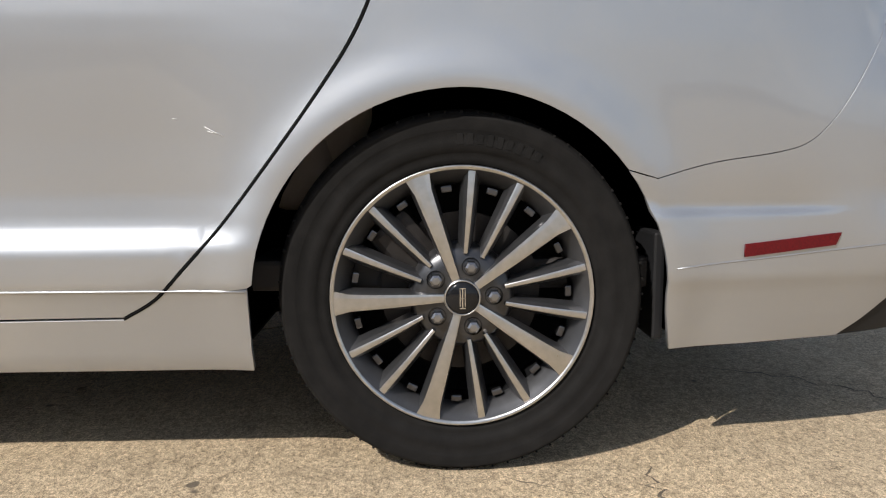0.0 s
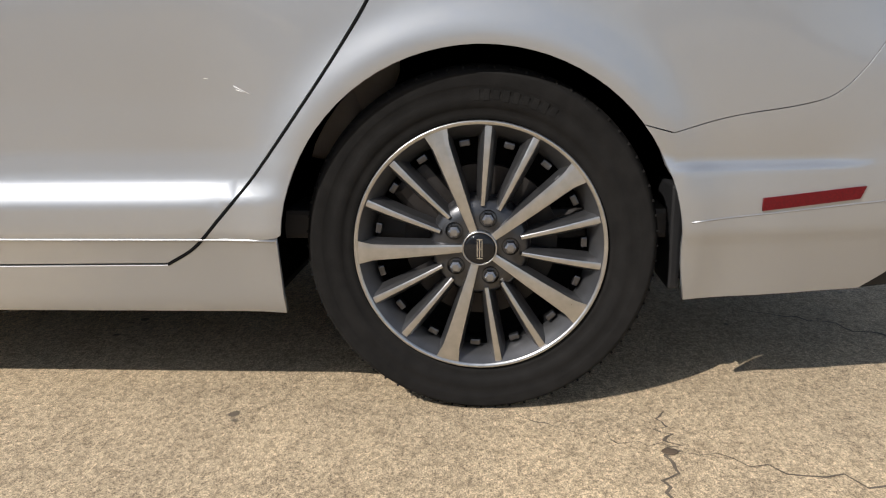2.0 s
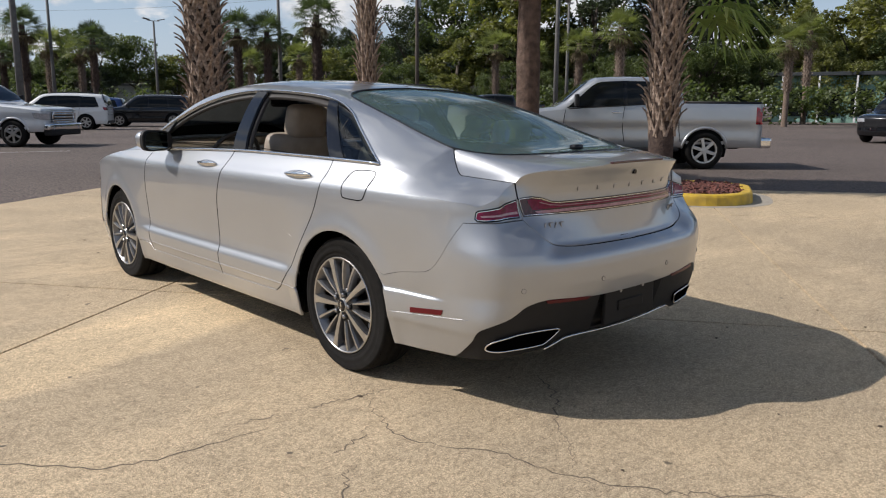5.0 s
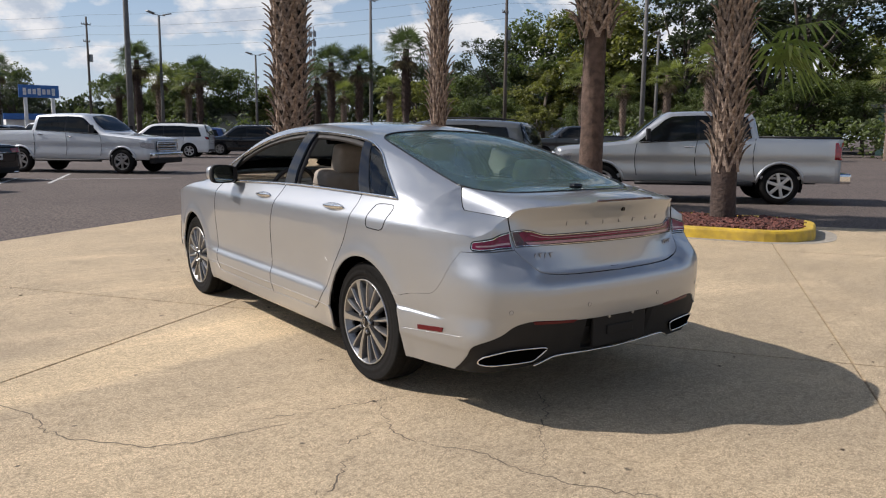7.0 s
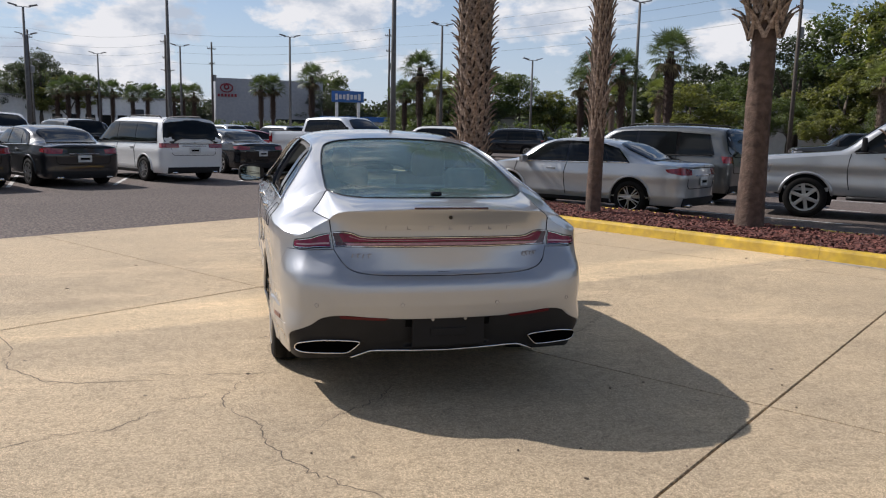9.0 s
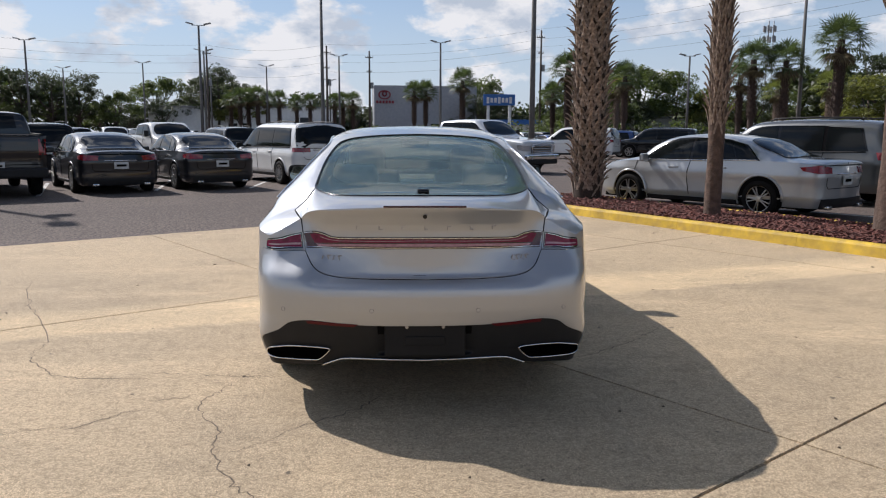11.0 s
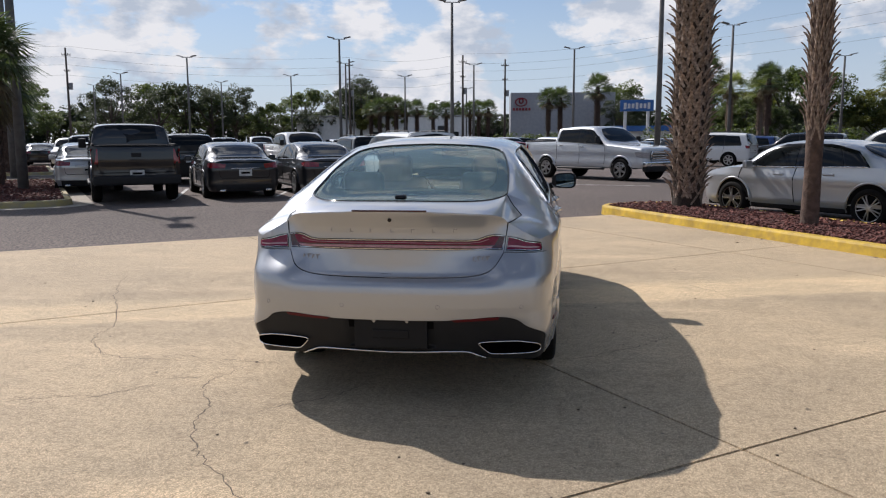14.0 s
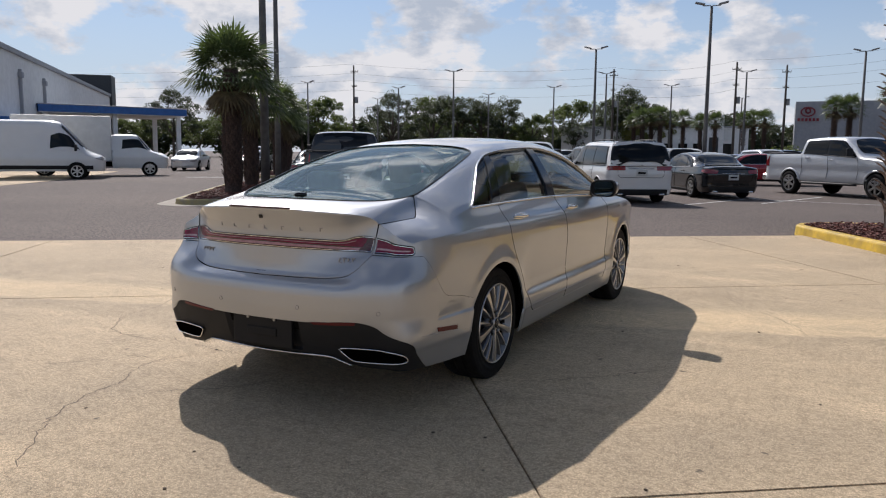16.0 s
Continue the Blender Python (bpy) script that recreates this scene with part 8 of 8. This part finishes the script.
rng = random.Random(8)
for px, d, h in ((462, 112, 6.6), (478, 110, 7.0), (492, 113, 7.2), (508, 110, 7.3), (525, 112, 6.8), (545, 114, 7.0), (575, 108, 6.2), (598, 110, 6.5), (655, 120, 7.2), (672, 116, 7.0), (640, 118, 6.9), (778, 98, 7.4), (798, 100, 7.6), (862, 92, 8.4),
                 (1046, 66, 7.6), (1146, 66, 6.8), (1372, 52, 6.6), (1430, 52, 6.5), (1525, 48, 7.2), (1020, 70, 5.6), (1350, 56, 5.8)):
    az = 89 - math.degrees(math.atan((px - 784) / 1352))
    x, y = polar(az, d)
    s = h / 7.6
    copy_thing(far_palm, Matrix.Translation((x, y, 0)) @ Matrix.Rotation(rng.uniform(0, 6), 4, "Z") @ Matrix.Diagonal((s * 1.1, s * 1.1, s, 1)))
# these crowns take the lit frond copy, sunshine painted in
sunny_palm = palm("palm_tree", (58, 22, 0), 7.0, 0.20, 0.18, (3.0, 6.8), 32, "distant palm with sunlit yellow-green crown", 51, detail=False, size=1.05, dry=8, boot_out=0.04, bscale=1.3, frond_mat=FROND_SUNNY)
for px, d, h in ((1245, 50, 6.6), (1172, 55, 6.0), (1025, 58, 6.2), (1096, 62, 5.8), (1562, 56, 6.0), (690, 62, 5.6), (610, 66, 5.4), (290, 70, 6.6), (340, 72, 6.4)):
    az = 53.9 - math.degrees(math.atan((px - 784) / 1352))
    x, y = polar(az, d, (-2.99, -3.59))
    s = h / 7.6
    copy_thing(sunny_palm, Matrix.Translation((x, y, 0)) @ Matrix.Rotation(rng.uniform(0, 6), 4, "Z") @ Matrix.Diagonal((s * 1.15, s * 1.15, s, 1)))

# ---------------------------------------------------------------- broadleaf trees and hedges
TREE_BARK = mat("tree_bark", (0.10, 0.08, 0.065), 0.95, 0, (0.06, 0.05, 0.04), 8, bump=0.6, bscale=12)



LEAVES = [leafy("leaves_dark", (0.054, 0.070, 0.034), 0.25), leafy("leaves_mid", (0.104, 0.132, 0.046), 0.35), leafy("leaves_light", (0.175, 0.180, 0.055), 0.4)]


def leaf_cloud(lobes, count, size, r, squash=0.8):
    """Many small leaf tufts on the outside of several lobes, with gaps."""
    vs, fs = [], []
    tot = sum(l[3] ** 2 for l in lobes)
    for cx, cy, cz, lr in lobes:
        clumps = []
        for _ in range(11):
            a, z = r.uniform(0, 6.2832), r.uniform(-0.6, 1)
            q = math.sqrt(1 - z * z)
            d = lr * r.uniform(0.55, 1.0)
            clumps.append((cx + d * q * math.cos(a), cy + d * q * math.sin(a), cz + d * z * squash, lr * r.uniform(0.26, 0.46)))
        for _ in range(int(count * lr * lr / tot)):
            kx, ky, kz, kr = r.choice(clumps)
            a, z = r.uniform(0, 6.2832), r.uniform(-0.8, 1)
            q = math.sqrt(1 - z * z)
            d = kr * (1 - 0.5 * r.random() ** 2)
            c = Vector((kx + d * q * math.cos(a), ky + d * q * math.sin(a), kz + d * z * squash))
            e = Euler((r.uniform(-1, 1), r.uniform(-1, 1), r.uniform(0, 6.28))).to_matrix()
            s = size * r.uniform(0.6, 1.3)
            n = len(vs)
            vs += [c + e @ Vector(v) * s for v in ((-1, -0.35, 0), (-0.1, -0.55, 0.18), (1, 0.05, -0.05), (0.05, 0.6, 0.15), (-0.6, 0.4, -0.1))]
            fs += [(n, n + 1, n + 3, n + 4), (n + 1, n + 2, n + 3)]
    return vs, fs


def tree(h, spread, seed, material, label, count=10000, size=0.155, trunk_frac=0.35):
    r = random.Random(seed)
    root = tagged(empty("tree", pose(80, 90 + seed, 0)), label, "tree", "trees round the car park")
    tube("trunk", [(0, 0, -0.1), (0.05, 0.1, h * 0.2), (-0.05, 0.05, h * 0.45), (0.1, -0.1, h * 0.7)], 0.022 * h, TREE_BARK, root, 8, taper=[1.25, 1.0, 0.75, 0.4])
    lobes = []
    for i in range(9):
        a = 2.4 * i + r.uniform(-0.4, 0.4)
        z = h * r.uniform(trunk_frac + 0.08, 0.86)
        rad = spread * r.uniform(0.35, 0.72) * (1.15 - 0.5 * abs(z / h - 0.55))
        tip = (rad * math.cos(a), rad * math.sin(a), z)
        tube("limb", [(0, 0, h * (trunk_frac * 0.7 + 0.03 * i)), (tip[0] * 0.5, tip[1] * 0.5, (h * 0.35 + z) / 2), tip], 0.010 * h, TREE_BARK, root, 5, taper=[1, 0.7, 0.3])
        lobes.append((*tip, spread * r.uniform(0.30, 0.52)))
    lobes.append((0, 0, h * 0.82, spread * 0.5))
    vs, fs = leaf_cloud(lobes, count, size, r)
    ob = pydata("crown", vs, fs, material, root, "uneven leafy crown")
    ob["kind"] = "stuff"
    return root


kinds_t = [tree(15, 6.0, 1, LEAVES[0], "tall dark oak behind the car park"), tree(12, 5.0, 2, LEAVES[1], "broad green tree behind the car park"), tree(14, 4.2, 3, LEAVES[0], "tall pine-like tree with open crown", 5200, 0.17, 0.5),
           tree(9, 4.2, 4, LEAVES[2], "yellow-green tree by the car park edge"), tree(11, 5.2, 5, LEAVES[1], "dense green tree by the car park edge")]
rng = random.Random(21)


def plant(az, d, h, k=None, c=CAM0):
    x, y = polar(az, d, c)
    src = kinds_t[rng.randrange(5) if k is None else k]
    hh = (15, 12, 14, 9, 11)[kinds_t.index(src)]
    s = h / hh
    copy_thing(src, Matrix.Translation((x, y, 0)) @ Matrix.Rotation(rng.uniform(0, 6.28), 4, "Z") @ Matrix.Diagonal((s * rng.uniform(0.95, 1.25), s * rng.uniform(0.95, 1.25), s, 1)))


for az in np.arange(4, 30, 4.2):
    plant(az + rng.uniform(-0.8, 0.8), rng.uniform(84, 92), rng.uniform(10, 15.5), rng.choice((3, 3, 1, 3)))
    plant(az + 2.1, rng.uniform(70, 76), rng.uniform(5, 9), rng.choice((1, 3, 4)))
for az, d, h, k in ((31.0, 76, 19.0, 2), (33.4, 80, 15.0, 0), (36.2, 82, 9.0, 4), (38.6, 78, 16.0, 2), (41.0, 82, 9.5, 3), (44.2, 80, 15.0, 3), (46.6, 82, 14.0, 4), (48.6, 78, 8.0, 3), (51.4, 84, 12.0, 0), (54.6, 80, 7.5, 4), (57.6, 86, 10.0, 2)):
    plant(az, d, h, k)
for az in np.arange(30, 60, 2.4):
    plant(az + rng.uniform(-0.5, 0.5), 72 + rng.uniform(-3, 3), rng.uniform(4.0, 6.5), rng.choice((1, 3, 4)))
for az in np.arange(60, 80, 2.6):
    plant(az, 100 + rng.uniform(-6, 6), rng.uniform(7, 11), rng.choice((1, 3, 4, 0)))
for az in np.arange(73, 79, 1.3):
    plant(az, 96 + rng.uniform(-4, 4), rng.uniform(4.5, 8.0), rng.choice((1, 4, 0)))
for az in np.arange(80, 150, 1.7):
    plant(az + rng.uniform(-0.4, 0.4), 165 + rng.uniform(-12, 15), rng.choice((6.0, 7.5, 9.0, 10.5, 13.5)), rng.choice((0, 1, 2, 4)))
for az, d, h, k in ((103.2, 150, 14, 0), (104.2, 152, 12.5, 0), (101.6, 150, 10, 3), (112.2, 155, 12.5, 0), (113.8, 150, 12, 0), (115.6, 150, 13, 2), (117.4, 150, 11.5, 0), (120.4, 150, 13, 0), (110, 150, 9, 1), (107, 150, 8, 0), (97, 170, 10, 0), (84, 150, 10, 0), (86, 155, 9, 0)):
    plant(az, d, h, k)
# wood behind everything and hedges at the edge
r = random.Random(77)
lobes = []
for az in np.arange(-5, 152, 0.8):
    d = 110 + 16 * math.sin(az * 0.3) if az < 62 else 190
    x, y = polar(az, d)
    hz = r.uniform(1.5, 3.5) * (1.8 if az < 62 else 1.5)
    lobes.append((x, y, hz, r.uniform(2.4, 4.2) * (1.4 if az < 62 else 1.6)))
vs, fs = leaf_cloud(lobes, 110000, 0.55, r)
tagged(pydata("far_wood", vs, fs, LEAVES[0]), "dark green wood behind the car park", "woodland", kind="stuff")
lobes = []
for az in np.arange(8, 82, 1.1):
    x, y = polar(az, 62 if az < 45 else 92)
    lobes.append((x, y, r.uniform(0.8, 1.8), r.uniform(1.3, 2.3)))
for px in range(700, 850, 8):
    x, y = polar(89 - math.degrees(math.atan((px - 784) / 1352)), 125)
    lobes.append((x, y, 1.2, 1.9))
vs, fs = leaf_cloud(lobes, 22000, 0.19, r)
tagged(pydata("hedge", vs, fs, LEAVES[1]), "ragged green hedge along the car park edge", "hedge", kind="stuff")

# ---------------------------------------------------------------- lamp posts, utility poles, wires
POLE_GREY = mat("grey_concrete_pole", (0.15, 0.145, 0.135), 0.85, 0, (0.11, 0.105, 0.10), 6, bump=0.2, bscale=30)
WOOD_POLE = mat("weathered_pole_wood", (0.11, 0.09, 0.075), 0.9, 0, (0.07, 0.058, 0.048), 8, bump=0.4, bscale=20)
LAMP_HEAD = mat("lamp_head_grey", (0.28, 0.28, 0.28), 0.5, 0.3)


def lamp_post(at, h, turn, heads=2, r=0.13):
    root = tagged(empty("lamp_post", pose(at[0], at[1], 0, 0, 0, turn)), "grey car-park lamp post with flat twin heads", "lamp post", "lamp posts")
    tube("pole", [(0, 0, -0.1), (0, 0, h * 0.5), (0, 0, h)], r, POLE_GREY, root, 10, taper=[1.15, 0.9, 0.65])
    for i in range(heads):
        s = -1 if i else 1
        bm = bmesh.new()
        add_box(bm, s * 0.30, 0, h + 0.02, 0.5, 0.06, 0.06, 0.01)
        arm = part("arm", bm, LAMP_HEAD, root)
        bm = bmesh.new()
        add_box(bm, s * 0.72, 0, h + 0.16, 0.62, 0.42, 0.09, 0.03, Matrix.Rotation(radians(-13 * s), 4, "Y"))
        part("lamp_head", bm, LAMP_HEAD, root, "flat lamp head")
    return root


for x, y, h, turn in ((6.0, 32.1, 10.8, 20), (-5.6, 48.5, 10.8, 15), (3.6, 74, 10.5, 5), (-7.7, 88, 10.5, 5), (-17.5, 63.3, 10.5, 10), (-22.3, 83.8, 10.5, 0), (-37.5, 75, 10.5, 8), (-34, 99, 10.5, 0), (-18.7, 102.6, 10.5, 0),
                      (15.5, 60, 10.5, 15), (27.6, 70, 9.0, 0), (24.5, 42.6, 10.3, 25), (31.6, 25, 12, 30), (44, 34, 8.7, 30), (-14.2, 15.52, 9.5, -65), (-21.3, 24.7, 10.8, 35), (-55, 92, 10.5, 0), (-48, 108, 10.5, 0), (-62, 80, 10.5, 0), (-30, 118, 10.5, 0), (-12, 122, 10.0, 0), (-70, 110, 10.5, 0)):
    lamp_post((x, y), h, turn)


def utility_pole(at, h, turn):
    root = tagged(empty("utility_pole", pose(at[0], at[1], 0, 0, 0, turn)), "weathered wooden utility pole with cross-arms", "utility pole", "utility poles")
    tube("pole", [(0, 0, -0.1), (0, 0, h * 0.5), (0, 0, h)], 0.17, WOOD_POLE, root, 8, taper=[1.1, 0.9, 0.65])
    for z, w in ((h - 0.9, 0.55), (h - 2.9, 0.38)):
        bm = bmesh.new()
        add_box(bm, 0, 0.14, z, 2 * w, 0.09, 0.11, 0.01)
        for x in (-w, -w * 0.4, w * 0.4, w):
            add_box(bm, x * 0.95, 0.14, z + 0.14, 0.06, 0.06, 0.16, 0.015)
        part("cross_arm", bm, WOOD_POLE, root)
    bm = bmesh.new()
    add_lathe(bm, [(0.0001, -0.45), (0.24, -0.45), (0.24, 0.40), (0.0001, 0.45)], 12, (0.36, 0.1, h - 4.8), "Z")
    part("transformer", bm, LAMP_HEAD, root)


UP = [(-60, 88, 13.5), (-27, 104, 13.2), (-10.5, 102, 13.2), (-5, 108, 13.2), (18, 98, 15), (42.5, 49.5, 15)]
for x, y, h in UP:
    utility_pole((x, y), h, 10)
WIRE = mat("grey_cable", (0.09, 0.09, 0.09), 0.7)


def wire(a, b, sag):
    pts = [(a[0] + (b[0] - a[0]) * t, a[1] + (b[1] - a[1]) * t, a[2] + (b[2] - a[2]) * t - sag * 4 * t * (1 - t)) for t in np.linspace(0, 1, 14)]
    tagged(tube("power_cable", pts, 0.011, WIRE, None, 5), "thin dark overhead cable between poles", "cable", "overhead cables")


chain = [(-130, 70, 13.5)] + UP[:2] + [UP[2], UP[4], UP[5], (75, 10, 15)]
for a, b in zip(chain, chain[1:]):
    for dz in (0.2, -1.1, -2.1, -3.4):
        wire((a[0], a[1], a[2] + dz), (b[0], b[1], b[2] + dz), 0.8)

# ---------------------------------------------------------------- buildings
WALL_WHITE = mat("white_render", (0.80, 0.80, 0.78), 0.8, 0, (0.72, 0.72, 0.70), 2, big=0.05, bigscale=0.2, bump=0.1, bscale=20)
# even grey, darkened to carry the shade on the showroom's front
WALL_GREY = mat("pale_grey_panel", (0.32, 0.33, 0.35), 0.6, 0, (0.28, 0.29, 0.31), 2, big=0.05, bigscale=0.2)
WALL_TEAL = mat("teal_wall", (0.20, 0.34, 0.28), 0.8)
BLUE = mat("blue_fascia", (0.03, 0.14, 0.42), 0.4, 0, (0.025, 0.11, 0.34), 3)
DARK_WALL = mat("dark_cladding", (0.035, 0.04, 0.045), 0.6)
SIGN_RED = mat("sign_red", (0.26, 0.015, 0.03), 0.5)
SIGN_WHITE = mat("sign_white", (0.75, 0.75, 0.75), 0.5)


def block(root, name, c, s, material, bevel=0.03):
    return box(name, c, s, material, root, bevel)


# white service building with blue canopy
ang_b = math.degrees(math.atan2(-0.73, 0.683))
sb = tagged(empty("service_building", pose(-63.5, 45.5, 0, 0, 0, ang_b)), "tall white metal-clad service building with down pipes", "building")
block(sb, "wall", (7.2, -9.0, 3.9), (65.6, 18.0, 8.2), WALL_WHITE)
block(sb, "roof", (7.2, -9.0, 8.1), (66.0, 18.4, 0.35), WALL_GREY)
block(sb, "corner_panel", (-25.4, -2.6, 5.3), (3.4, 5.8, 10.6), DARK_WALL)
for x in (19.7, 12.3, 27, 34):
    bm = bmesh.new()
    add_box(bm, x, 0.10, 3.5, 0.28, 0.22, 7.0, 0.03)
    add_box(bm, x, 0.14, 6.6, 0.5, 0.35, 0.4, 0.05)
    part("down_pipe", bm, WALL_GREY, sb)
block(sb, "blue_awning", (23.0, 0.6, 3.2), (5.0, 1.2, 0.5), BLUE)
cn = tagged(empty("canopy", pose(-57.8, 43.2, 0, 0, 0, math.degrees(math.atan2(0.90, 0.43)))), "blue-edged service canopy on white columns", "canopy")
block(cn, "fascia", (0, -4.0, 4.55), (11.5, 8.2, 0.55), BLUE)
block(cn, "ceiling", (0, -4.0, 4.24), (11.3, 8.0, 0.08), WALL_WHITE)
block(cn, "roof", (0, -4.0, 4.86), (11.6, 8.3, 0.08), WALL_GREY)
for x in (-5.2, 0, 5.2):
    for y in (-0.6, -7.4):
        block(cn, "column", (x, y, 2.1), (0.35, 0.35, 4.3), WALL_WHITE)

# showroom across the road
sr = tagged(empty("showroom", pose(-3.8, 146, 0, 0, 0, 4)), "grey showroom facade with red emblem sign", "building")
block(sr, "facade", (8, 6, 5.3), (20, 12, 11.0), WALL_GREY)
block(sr, "window", (13, -0.05, 2.0), (8, 0.15, 3.0), BG_GLASS)
bm = bmesh.new()
for R, sx, dz in ((0.80, 1.0, 0), (0.44, 0.62, 0.2)):
    for i in range(24):
        a = 2 * math.pi * i / 24
        add_box(bm, 0.0 + R * sx * 1.35 * math.cos(a), -0.12, 9.0 + dz + R * 0.95 * math.sin(a), 0.24, 0.12, 0.24, 0)
part("emblem", bm, SIGN_RED, sr)
for i in range(6):
    block(sr, "sign_bar", (-1.4 + 0.60 * i, -0.12, 7.65), (0.40, 0.12, 0.5), SIGN_RED, 0)
lw = tagged(empty("long_building", pose(-30, 142, 0, 0, 0, 6)), "long low white building with dark window openings", "building")
block(lw, "wall", (0, 5, 3.1), (34, 10, 6.4), WALL_WHITE)
block(lw, "roof", (0, 5, 6.4), (34.6, 10.6, 0.3), WALL_GREY)
for i in range(7):
    block(lw, "window", (-2 + 2.6 * i, -0.04, 2.2), (1.6, 0.15, 2.4), BG_GLASS, 0.01)
block(lw, "entrance_arch", (11.2, -0.6, 4.2), (3.2, 1.4, 8.4), WALL_WHITE)
block(lw, "entrance", (11.2, -1.32, 2.4), (1.6, 0.1, 4.2), DARK_WALL, 0.01)
pb = tagged(empty("low_building", pose(*polar(71, 104), 0, 0, 0, -19)), "pale low building behind palms", "building")
block(pb, "wall", (0, 4, 1.8), (16, 8, 3.7), WALL_WHITE)
block(pb, "roof", (0, 4, 3.7), (16.6, 8.6, 0.25), WALL_GREY)
pb2 = tagged(empty("low_building", pose(*polar(52, 88), 0, 0, 0, -40)), "white low shed behind the trees", "building")
block(pb2, "wall", (0, 4, 2.1), (22, 8, 4.4), WALL_WHITE)
block(pb2, "roof", (0, 4, 4.4), (22.6, 8.6, 0.25), WALL_GREY)
tb = tagged(empty("teal_shop", pose(66, 21.5, 0, 0, 0, -72)), "teal shop front with white frames under trees", "building")
block(tb, "wall", (0, 4, 1.9), (12, 8, 4.0), WALL_TEAL)
block(tb, "roof", (0, 4, 4.0), (13, 9.5, 0.3), DARK_WALL)
for i in range(4):
    block(tb, "window", (-4 + 2.4 * i, -0.04, 1.6), (1.6, 0.14, 2.2), BG_GLASS, 0.01)
    block(tb, "post", (-5.2 + 2.8 * i, -1.2, 1.9), (0.14, 0.14, 3.8), SIGN_WHITE, 0.01)
# blue roadside sign; its writing stays as bars
bs = tagged(empty("roadside_sign", pose(*polar(83.0, 108), 0, 0, 0, -4)), "blue roadside sign board on white posts", "sign")
block(bs, "board", (0, 0, 6.2), (4.4, 0.5, 1.5), BLUE)
for i in range(7):
    block(bs, "sign_bar", (-1.55 + 0.52 * i, -0.27, 6.15), (0.36, 0.06, 0.62 if i % 3 else 0.85), SIGN_WHITE, 0)
for x in (-1.5, 1.5):
    block(bs, "post", (x, 0.1, 2.7), (0.4, 0.4, 5.5), WALL_WHITE)
bb = tagged(empty("blue_shop", pose(*polar(82.4, 118), 0, 0, 0, -4)), "low shop with blue fascia", "building")
block(bb, "wall", (0, 4, 1.6), (10, 7, 3.4), WALL_WHITE)
block(bb, "fascia", (0, 0.3, 3.3), (10.6, 1.2, 0.8), BLUE)
# lattice mast on the skyline
lm = tagged(empty("radio_mast", pose(*polar(64.6, 170), 0)), "distant lattice radio mast", "mast")
for x, y in ((-0.5, -0.5), (0.5, -0.5), (0, 0.5)):
    tube("mast_leg", [(x * 1.4, y * 1.4, 0), (x, y, 24)], 0.09, LAMP_HEAD, lm, 5)
for z in range(2, 24, 2):
    tube("brace", [(-0.6, -0.6, z), (0.6, -0.6, z + 1)], 0.05, LAMP_HEAD, lm, 4)
for z in (18.5, 20.5, 22.5):
    for a in range(6):
        bm = bmesh.new()
        add_box(bm, 1.1 * math.cos(a), 1.1 * math.sin(a), z, 0.35, 0.35, 1.2, 0.03)
        part("antenna", bm, LAMP_HEAD, lm)

# ---------------------------------------------------------------- parking stripes on the asphalt


def stripe(name, a, b, w=0.10):
    a, b = Vector((*a, 0)), Vector((*b, 0))
    d = (b - a).normalized()
    n = Vector((-d.y, d.x, 0)) * w / 2
    z = Vector((0, 0, -0.026))
    tagged(pydata(name, [a - n + z, b - n + z, b + n + z, a + n + z], [(0, 1, 2, 3)], STRIPE), "worn white parking bay line on asphalt", "road marking", "parking lines", "structure")


for i, (x, y, hd) in enumerate(((-11.7, 12.0, 118), (-8.45, 13.2, 112), (-6.35, 14.9, 102), (-4.2, 15.9, 92), (-1.2, 17.6, 74), (0.6, 19.5, 74))):
    d = (math.cos(radians(hd)), math.sin(radians(hd)))
    stripe("parking_line", (x, y), (x + 5.2 * d[0], y + 5.2 * d[1]))
for i in range(7):
    x, y = 7.0 + 2.9 * i, 40.2 - 0.2 * i
    stripe("parking_line", (x, y), (x - 4.6, y + 2.7))
for i in range(4):
    x, y = 9.6 + 2.3 * i, 6.6 + 2.0 * i
    stripe("parking_line", (x, y), (x - 2.9, y + 4.0))
stripe("lane_line", (-32.1, 24.2), (-29.6, 25.2), 0.40)
stripe("lane_line", (-27.4, 24.8), (-25.6, 26.3), 0.40)
stripe("lane_line", (-2.0, 22.2), (4.2, 20.6), 0.10)
stripe("lane_line", (-6.5, 24.9), (-1.6, 24.0), 0.10)
